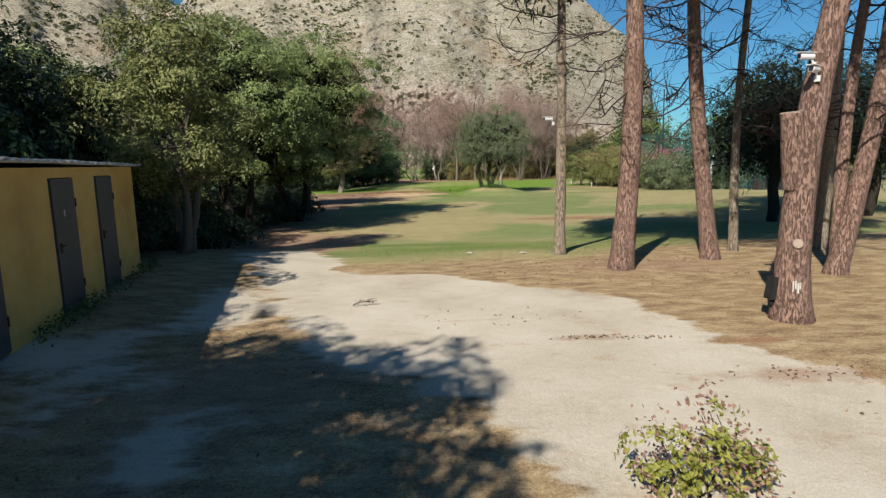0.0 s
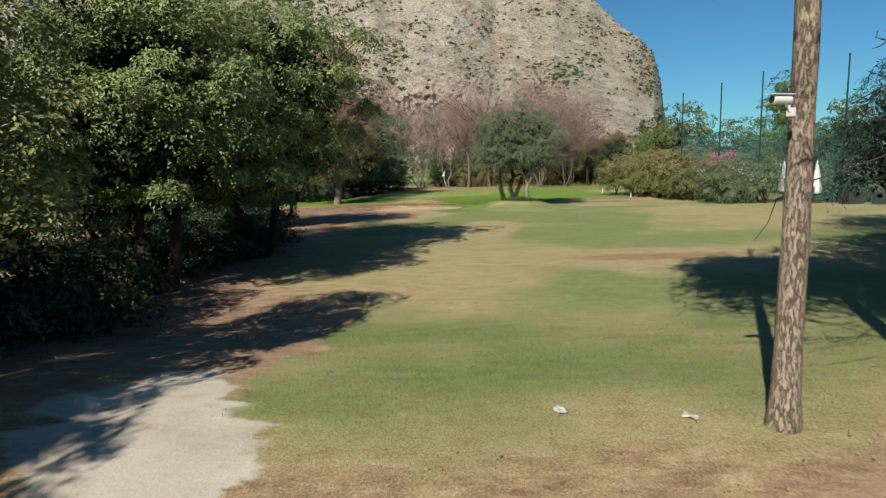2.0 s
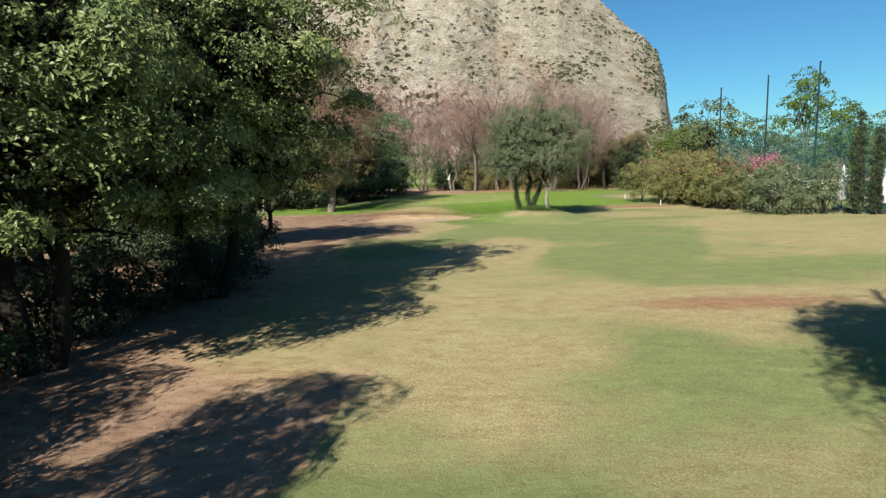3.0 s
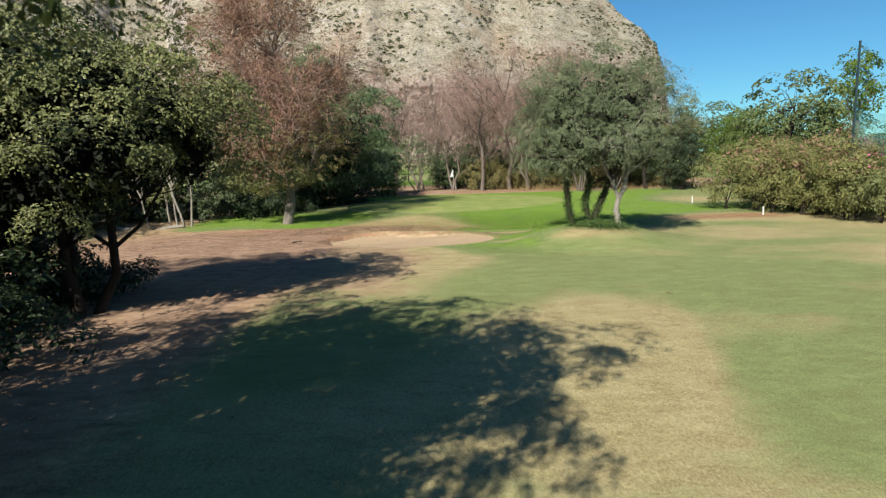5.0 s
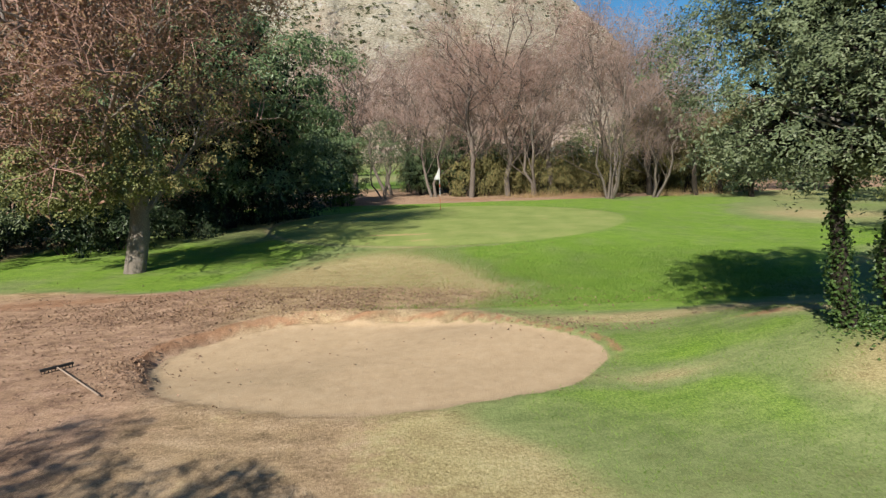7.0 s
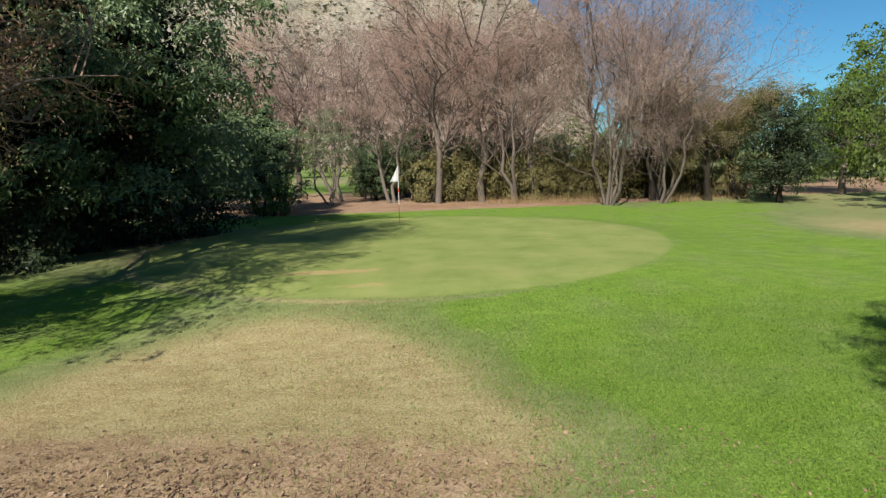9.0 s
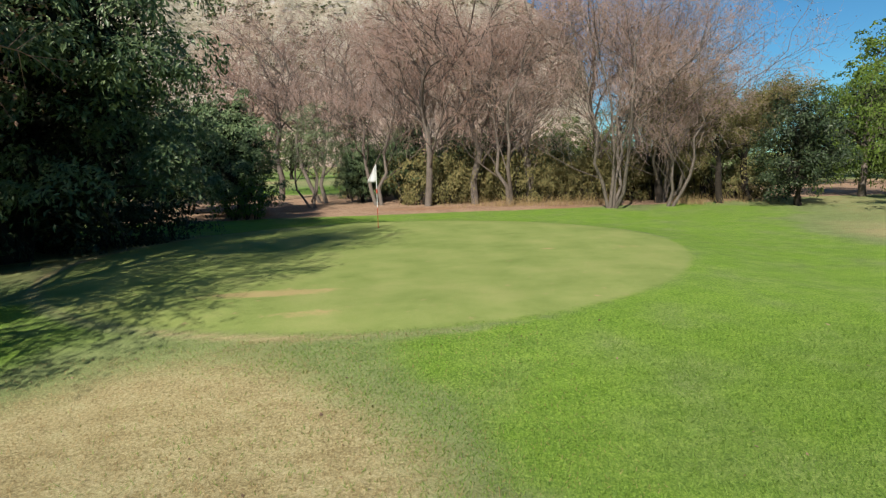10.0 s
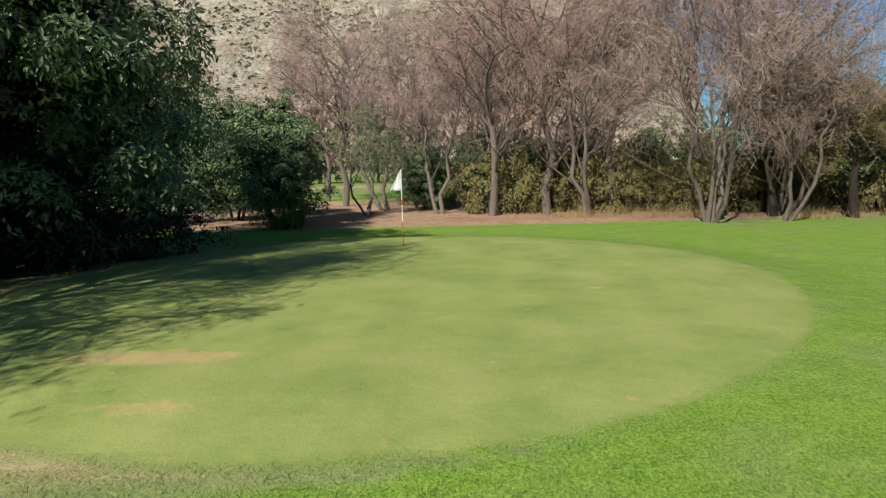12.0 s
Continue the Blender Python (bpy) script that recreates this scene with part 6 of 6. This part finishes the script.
def planter(x, y, turn):
    thing = tagged(new("planter_box"), "dark wooden planter box at the edge of the terrace", "planter", "terrace planters")
    thing.matrix_basis = pose(x, y, ground_z(x, y), 0, 0, turn)
    for k in range(4):
        bm = bmesh.new()
        box(bm, pose(0, 0, 0.09 + k * 0.17), (1.2, 0.5, 0.155), 0.006)
        part("plank", bm, DARK_WOOD, thing)
    return thing


planter(22.9, 42.0, 15)
planter(24.2, 41.3, 15)
cyp = stand(leafy_tree("cypress", "slim dark green cypress beside the terrace", 5.2, 0.5, 0.2, LEAF_EVERGREEN_SHADE, BARK_DARK, 92, 420, 26, 0.12, 0.08, 0.03, 1, 0.06, 0.2,
                       lobes=[((0, 0, 0.4 + k * 0.62), (0.30 - 0.027 * k, 0.30 - 0.027 * k, 0.55)) for k in range(8)], group="cypresses by the terrace"), 20.3, 43.6)
again(cyp, 21.0, 43.2, 90, 0.86)

# ---- on the putting green and round the bunker ----
def flagstick(x, y):
    thing = tagged(new("flagstick"), "golf flagstick with a limp white flag standing in its hole", "flagstick")
    thing.location = (x, y, ground_z(x, y))
    stick = rough_surface("white_fibreglass", (0.66, 0.66, 0.64), (0.8, 0.8, 0.78), 6.0, 0.4, 0.02)
    red = rough_surface("red_band", (0.42, 0.06, 0.03), (0.55, 0.11, 0.06), 6.0, 0.45, 0.02)
    for z0, z1, m in ((-0.1, 0.62, red), (0.62, 1.05, stick), (1.05, 1.16, red), (1.16, 1.92, stick)):
        bm = bmesh.new()
        cone(bm, pose(0, 0, (z0 + z1) / 2), 0.011, 0.010, z1 - z0, 10)
        part("stick_section", bm, m, thing, "red painted section" if m is red else "white section")
    bm = bmesh.new()
    cone(bm, pose(0.0, -0.002, 1.105), 0.022, 0.022, 0.12, 10)
    part("collar", bm, red, thing, "red collar")
    V, F = [], []
    for i in range(9):
        for j in range(9):
            u, v = i / 8, j / 8
            z = 1.90 - 0.52 * v - 0.10 * u * (1 - v)
            V.append((-0.012 - u * (0.06 + 0.21 * v), -0.05 * u + 0.02 * math.sin(u * 9 + v * 2) * u, z))
    for i in range(8):
        for j in range(8):
            o = i * 9 + j
            F.append((o, o + 1, o + 10, o + 9))
    ob = part_np("flag", V, np.array(F), CANVAS, thing, "limp white cloth flag", smooth=True)
    ob.modifiers.new("thick", "SOLIDIFY").thickness = 0.003
    # no recess: a black disc on the turf paints the shade in the hole
    bm = bmesh.new()
    cone(bm, pose(0, 0, 0.004), 0.055, 0.055, 0.006, 20)
    part("hole_disc", bm, BLACK_PLASTIC, thing, "flat black disc in place of the shaded hole")
    return thing


flagstick(-0.72, 66.9)


def rake():
    thing = tagged(new("bunker_rake"), "bunker rake with a pale handle lying on the ground", "rake")
    a, b = Vector((-7.05, 47.5)), Vector((-5.95, 46.4))
    d = (b - a).normalized()
    ang = math.degrees(math.atan2(d.y, d.x))
    thing.matrix_basis = pose(a.x, a.y, ground_z(a.x, a.y) + 0.03, 0, 0, ang)
    bm = bmesh.new()
    cone(bm, pose(0.78, 0, 0.03, 0, 90), 0.009, 0.011, 1.56, 10)
    part("handle", bm, CUT_WOOD, thing, "pale wooden handle")
    bm = bmesh.new()
    box(bm, pose(0, 0, 0.03), (0.045, 0.40, 0.035), 0.006)
    part("head", bm, BLACK_PLASTIC, thing, "black head")
    for k in range(10):
        bm = bmesh.new()
        cone(bm, pose(0.0, -0.187 + k * 0.0415, -0.002), 0.004, 0.009, 0.06, 6)
        part("tine", bm, BLACK_PLASTIC, thing)
    return thing


rake()


def marker_post(x, y):
    thing = tagged(new("marker_post"), "short white marker post at the edge of the grass", "post", "white marker posts")
    thing.location = (x, y, ground_z(x, y))
    bm = bmesh.new()
    cone(bm, pose(0, 0, 0.17), 0.035, 0.032, 0.40, 12)
    part("post", bm, WHITE_PLASTIC, thing)
    bm = bmesh.new()
    cone(bm, pose(0, 0, 0.378), 0.033, 0.012, 0.016, 12)
    part("cap", bm, WHITE_PLASTIC, thing)


marker_post(13.4, 52.6)
marker_post(13.2, 60.0)


def dry_branch(x, y, turn, ln, seed, label, mat=None):
    rng = np.random.default_rng(seed)
    tb = Tubes()
    p = curve_pts((-ln / 2, 0, 0.02), (ln / 2, 0.03, 0.03), 0.03, 7, rng)
    tb.add(p, np.linspace(0.011, 0.004, 7), 6, 0.1, rng)
    for k in range(6):
        o = p[rng.integers(1, 6)]
        tb.add(curve_pts(o, o + np.array((rng.uniform(-0.05, 0.2), rng.uniform(-0.15, 0.15), rng.uniform(0, 0.06))), 0.01, 4, rng), np.linspace(0.007, 0.003, 4), 5)
    V, F = tb.arrays()
    C = p[rng.integers(1, 7, 12)] + rng.standard_normal((12, 3)) * np.array((0.05, 0.05, 0.02)) + np.array((0, 0, 0.02))
    V2, F2 = leaf_quads(C, rng.standard_normal((12, 3)) * 0.4 + np.array((0, 0, 1.0)), 0.07, 0.025, rng)
    ob = part_np("dry_twig", np.concatenate([V, V2]), [(F, 0), (F2 + len(V), 1)], [mat or BARK_GREY, LEAF_FALLEN])
    tagged(ob, label, "twig")
    ob.matrix_basis = pose(x, y, ground_z(x, y), 0, 0, turn)


dry_branch(-1.25, 8.75, 15, 0.3, 101, "dry brown twig with leaves on the gravel")


def litter_scrap(x, y, seed):
    rng = np.random.default_rng(seed)
    V, F, n = [], [], 5
    for i in range(n):
        for j in range(n):
            V.append(((i - 2) * 0.036 + rng.uniform(-0.012, 0.012), (j - 2) * 0.024 + rng.uniform(-0.01, 0.01), 0.012 + rng.uniform(0, 0.03)))
    for i in range(n - 1):
        for j in range(n - 1):
            o = i * n + j
            F.append((o, o + 1, o + n + 1, o + n))
    ob = part_np("crumpled_scrap", V, np.array(F), WHITE_PAINT)
    ob.modifiers.new("thick", "SOLIDIFY").thickness = 0.004
    tagged(ob, "crumpled pale scrap lying in the grass", "litter", "pale scraps")
    ob.matrix_basis = pose(x, y, ground_z(x, y), 0, 0, rng.uniform(0, 180))


for _k, (_px, _py) in enumerate(((1.85, 13.35), (0.62, 13.6))):
    litter_scrap(_px, _py, 110 + _k)
_V, _F = leaf_quads(np.array([(0.0, 0.0, 0.03), (0.04, 0.02, 0.035), (-0.03, 0.03, 0.03)]), np.array([(0.3, -0.5, 0.8), (-0.4, 0.2, 0.9), (0.1, 0.5, 0.8)]), 0.11, 0.06, np.random.default_rng(125))
_ob = part_np("curled_leaf", _V, _F, LEAF_FALLEN)
tagged(_ob, "curled brown leaf lying on the fairway grass", "leaf")
_ob.location = (3.4, 37.7, ground_z(3.4, 37.7))

# ---- pale young trunks, log, sign and house ----
def pale_sapling(x, y, seed, label, ways, lobes, mat):
    """Thin pale stems, each along its own way, with a loose feathery crown."""
    rng = np.random.default_rng(seed)
    thing = tagged(new("sapling"), label, "tree", "pale saplings")
    thing.location = (x, y, ground_z(x, y))
    for way in ways:
        tb = Tubes()
        w = np.array(way)
        k = np.linspace(0, len(w) - 1, 13)
        p = np.stack([np.interp(k, np.arange(len(w)), w[:, c]) for c in range(3)], 1) + rng.standard_normal((13, 3)) * 0.012
        tb.add(p, np.linspace(0.062, 0.028, 13), 8, 0.04, rng)
        for b in range(5):
            o = p[rng.integers(6, 13)]
            tb.add(curve_pts(o, o + np.array((rng.uniform(-0.6, 0.6), rng.uniform(-0.4, 0.4), rng.uniform(0.3, 0.9))), 0, 5, rng), np.linspace(0.02, 0.007, 5), 5)
        V, F = tb.arrays()
        part_np("stem", V, F, BARK_WHITE, thing, smooth=True)
    me, _ = crown_mesh("crown", lobes, 150, 30, 0.3, 0.12, 0.05, mat, rng, 0.3, None, 0.5)
    c = new("crown", me)
    c.parent = thing


pale_sapling(-14.4, 54.6, 121, "whitish leaning sapling with feathery green leaves", [((0, 0, -0.1), (-0.36, 0, 1.3), (-0.75, 0.1, 2.6), (-1.35, 0.2, 4.7))],
             [((-1.3, 0.3, 4.9), (1.0, 0.9, 0.9)), ((-0.5, 0.5, 4.0), (0.7, 0.6, 0.5))], LEAF_MID)
pale_sapling(-14.2, 54.9, 122, "whitish bent sapling with a hooked fork", [((0, 0, -0.1), (0.1, 0, 1.4), (0.15, 0, 2.6)), ((0.15, 0, 2.55), (0.55, 0, 2.9), (0.8, 0, 3.5), (0.95, 0.1, 4.6)), ((0.2, 0, 2.7), (0.3, 0.1, 3.4), (0.5, 0.2, 4.4))],
             [((0.7, 0.5, 5.2), (1.2, 1.0, 1.1)), ((1.4, 0.6, 3.4), (0.8, 0.8, 0.9)), ((1.2, 0.7, 1.8), (0.8, 0.7, 0.8)), ((0.4, 0.8, 1.2), (0.5, 0.5, 0.6))], LEAF_OLIVE)
pale_sapling(-15.3, 55.0, 123, "two thin whitish stems against dark foliage", [((0, 0, -0.1), (-0.15, 0, 1.6), (-0.5, 0.1, 3.6)), ((0.2, 0.3, -0.1), (0.1, 0.3, 1.5), (0.05, 0.3, 3.0))],
             [((-0.8, 0.2, 3.5), (0.8, 0.7, 0.6)), ((-0.3, 0.1, 1.6), (0.5, 0.4, 0.35))], LEAF_MID)
pale_sapling(-16.7, 55.6, 124, "pale leaning stem with few leaves at the edge of the trees", [((0, 0, -0.1), (-0.3, 0, 1.5), (-0.8, 0, 3.0))], [((-0.9, 0.2, 3.2), (0.6, 0.6, 0.4))], LEAF_LIGHT)
_tb = Tubes()
_tb.add(curve_pts((-1.6, 0, 0.09), (1.6, 0, 0.10), 0.02, 6, np.random.default_rng(124)), np.linspace(0.10, 0.085, 6), 10, 0.05, np.random.default_rng(124))
_V, _F = _tb.arrays()
_ob = tagged(part_np("fallen_log", _V, _F, BARK_WHITE, None, smooth=True), "pale fallen log lying at the edge of the trees", "log")
_ob.matrix_basis = pose(-15.9, 54.15, ground_z(-15.9, 54.15), 0, 0, 4)


def sign_board(x, y):
    thing = tagged(new("sign_board"), "dark board on two posts behind the green", "sign")
    thing.location = (x, y, ground_z(x, y))
    bm = bmesh.new()
    box(bm, pose(0, 0, 1.0), (0.75, 0.05, 0.85), 0.01)
    part("board", bm, BLACK_PLASTIC, thing)
    for s in (-0.3, 0.3):
        bm = bmesh.new()
        box(bm, pose(s, 0.055, 0.7), (0.06, 0.06, 1.5), 0.006)
        part("post", bm, DARK_WOOD, thing)


sign_board(-1.6, 84.5)


def house():
    thing = tagged(new("house"), "white flat-roofed house half hidden behind bare trees", "house")
    wall = rough_surface("white_render", (0.58, 0.56, 0.52), (0.74, 0.73, 0.69), 1.5, 0.9, 0.1)
    glass, n, l, b = material("dark_window_glass", 0.08)
    b.inputs["Base Color"].default_value = (0.02, 0.025, 0.03, 1)
    roof = rough_surface("grey_roof", (0.16, 0.17, 0.17), (0.30, 0.31, 0.31), 2.0, 0.8, 0.2)
    thing.matrix_basis = pose(26.0, 142.0, ground_z(26, 142) - 1.9, 0, 0, -8)
    bm = bmesh.new()
    box(bm, pose(0, 0, 2.8), (15, 8, 5.6), 0.03)
    box(bm, pose(8.6, -1.0, 2.2), (2.4, 6, 4.4), 0.03)
    part("wall", bm, wall, thing)
    bm = bmesh.new()
    box(bm, pose(0, -0.2, 5.72), (15.6, 9.0, 0.22), 0.03)
    part("roof", bm, roof, thing)
    for k in range(6):
        for zz in (1.6, 4.2):
            bm = bmesh.new()
            box(bm, pose(-6.2 + k * 2.5, -4.02, zz), (1.25, 0.10, 1.35), 0.01)
            w = part("window", bm, glass, thing, "dark window")
            bm = bmesh.new()
            box(bm, pose(-6.2 + k * 2.5, -4.08, zz - 0.74), (1.5, 0.18, 0.08), 0.01)
            part("sill", bm, wall, w)


house()

# ---- low plants, fallen leaves and grass ----
def small_bush():
    rng = np.random.default_rng(131)
    lobes = [((-0.24, 0, 0.30), (0.20, 0.22, 0.20)), ((0.04, 0.05, 0.40), (0.16, 0.2, 0.27)), ((0.26, -0.02, 0.28), (0.16, 0.2, 0.16)), ((0.0, -0.05, 0.17), (0.38, 0.28, 0.16))]
    thing = shrub_mass("small_bush", "small sprawling bush with yellow green and pinkish leaves", lobes, LEAF_YELLOW, 132, 110, 8, 0.075, 0.05, 0.026, stem=0.007, extra=(LEAF_RED, 110, 0.034, 0.1), shell=0.55)
    return stand(thing, 1.62, 3.5)


small_bush()


def scatter(count, place, rng):
    x, y = place(count)
    return np.stack([x, y, ground_zs(x, y)], 1)


_r = np.random.default_rng(141)


def in_patch(cx, cy, sx, sy):
    return lambda n: (cx + _r.standard_normal(n) * sx, cy + _r.standard_normal(n) * sy)


def in_box(x0, x1, y0, y1):
    return lambda n: (_r.uniform(x0, x1, n), _r.uniform(y0, y1, n))


_P = np.concatenate([scatter(13000, in_patch(-4.8, 50.5, 3.0, 0.55), _r), scatter(5000, in_patch(-9.0, 49.0, 3.0, 1.6), _r), scatter(1800, in_patch(3.6, 11.4, 2.4, 0.8), _r),
                     scatter(700, in_patch(-2.4, 6.0, 1.0, 1.5), _r), scatter(1300, in_box(-9, -4.0, 16, 44), _r), scatter(1500, in_box(-10, 15, 75.2, 82), _r), scatter(120, in_box(-5, 6, 50, 56), _r),
                     scatter(2600, in_patch(-5.9, 48.0, 0.4, 1.0), _r), scatter(900, in_patch(0.0, 48.6, 0.9, 0.35), _r), scatter(500, in_box(-5.5, 0.5, 45.8, 49.5), _r)])
_P = _P[_r.random(len(_P)) < np.clip(0.65 + 3.2 * fbm(_P[:, 0] * 1.6, _P[:, 1] * 1.6, 3), 0.06, 1)]
_z = zones(_P[:, 0], _P[:, 1])
_P = _P[((_z["sand"] < 0.3) | (_r.random(len(_P)) < 0.12)) & (_z["putting"] < 0.5) & (_z["gravel"] < 0.25)]
_V, _F = leaf_quads(_P + np.array((0, 0, 0.012)), _r.standard_normal(_P.shape) * 0.6 + np.array((0, 0, 1.0)), 0.026 + 0.04 * _r.random(len(_P)) ** 2, 0.016 + 0.026 * _r.random(len(_P)) ** 2, _r)
tagged(part_np("fallen_leaves", _V, _F, LEAF_FALLEN), "dry brown fallen leaves lying on the ground", "leaves", "", "stuff")


_P = np.concatenate([scatter(_n, in_patch(_px, _py, _sx, _sy), _r) for _px, _py, _sx, _sy, _n in ((1.75, 6.9, 0.22, 0.05, 40), (2.45, 6.85, 0.18, 0.04, 26), (3.7, 5.5, 0.6, 0.12, 60), (4.3, 4.6, 0.5, 0.12, 50), (0.9, 7.9, 0.9, 0.3, 30))])
_V, _F = leaf_quads(_P + np.array((0, 0, 0.01)), _r.standard_normal(_P.shape) * 0.4 + np.array((0, 0, 1.0)), 0.05, 0.025, _r)
tagged(part_np("scattered_leaves", _V, _F, LEAF_FALLEN), "few dry brown leaves blown together on the gravel", "leaves", "", "stuff")


def blades(P, h, w, rng, lean=0.5):
    n = len(P)
    a = rng.uniform(0, 2 * math.pi, n)
    s = np.stack([np.cos(a), np.sin(a), np.zeros(n)], 1) * w
    hh = (h * rng.uniform(0.5, 1.4, n))[:, None]
    tip = P + np.stack([rng.standard_normal(n) * lean, rng.standard_normal(n) * lean, np.ones(n)], 1) * hh
    V = np.stack([P - s, P + s, tip], 1).reshape(-1, 3)
    return V, np.arange(n * 3).reshape(n, 3)


def keep_by(P, weight):
    return P[_r.random(len(P)) < weight]


_P = np.concatenate([scatter(24000, in_box(-4, 9, 7.5, 15.5), _r), scatter(9000, in_box(-6, 1.5, 2.5, 9.5), _r), scatter(42000, in_box(-6.5, 1.0, 49.8, 56), _r)])
_z = zones(_P[:, 0], _P[:, 1])
_P = keep_by(_P, (1 - _z["gravel"]) * (1 - _z["sand"]) * (1 - _z["putting"]) * (1 - 0.8 * _z["lush"] * _z["turf"]))
_V, _F = blades(_P, 0.032, 0.0024, _r, 0.8)
tagged(part_np("dry_grass", _V, _F, GRASS_DRY), "short dry straw-coloured grass", "grass", "", "stuff")
_P = np.concatenate([scatter(190000, in_box(-4.5, 7.5, 49.8, 57.5), _r), scatter(26000, in_box(-4, 7, 13, 18), _r), scatter(12000, in_box(-1.0, 5.0, 43.5, 49), _r)])
_z = zones(_P[:, 0], _P[:, 1])
_fade = np.where(_P[:, 1] > 45, (1 - sm(53.5, 57.5, _P[:, 1])) * (1 - sm(3.5, 6.0, np.abs(_P[:, 0] - 1.5))), 1.0)
_P = keep_by(_P, _fade * _z["turf"] * np.clip(_z["lush"] * 1.3, 0.05, 1) * (1 - _z["sand"]) * (1 - _z["putting"]) * (1 - _z["gravel"]))
_V, _F = blades(_P, 0.035, 0.0035, _r, 0.8)
tagged(part_np("green_grass", _V, _F, GRASS_GREEN), "short green rough grass", "grass", "", "stuff")
# weeds along the shed and tall dry stems before the bare trees
_t = _r.random(900)
_P = np.stack([-6.05 + 1.1 * _t + 0.05 + np.abs(_r.standard_normal(900)) * 0.12, 11.9 - 5.2 * _t, np.zeros(900)], 1)
_P = keep_by(_P, np.where((_t > 0.62) | (_t < 0.16), 0.9, 0.25))
_P[:, 2] = ground_zs(_P[:, 0], _P[:, 1]) + _r.random(len(_P)) * 0.22
_V, _F = leaf_quads(_P, _r.standard_normal(_P.shape) + np.array((0.3, 0, 0.6)), 0.07, 0.03, _r)
tagged(part_np("weeds", _V, _F, LEAF_IVY), "green weeds along the foot of the shed", "weeds", "", "stuff")
_P = scatter(5000, lambda n: (2.5 + 15.5 * _r.random(n) ** 0.8 , 76.8 + np.abs(_r.standard_normal(n)) * 1.2), _r)
_P[:, 1] -= 0.35 * np.maximum(0, _P[:, 0] - 7)
_P[:, 2] = ground_zs(_P[:, 0], _P[:, 1])
_P = keep_by(_P, np.clip(0.35 + 3.0 * fbm(_P[:, 0] * 0.7, _P[:, 1] * 0.3, 3), 0.03, 1))
_V, _F = blades(_P, 0.45, 0.006, _r, 0.35)
tagged(part_np("tall_dry_grass", _V, _F, GRASS_DRY), "tall dry grass before the bare trees", "grass", "", "stuff")
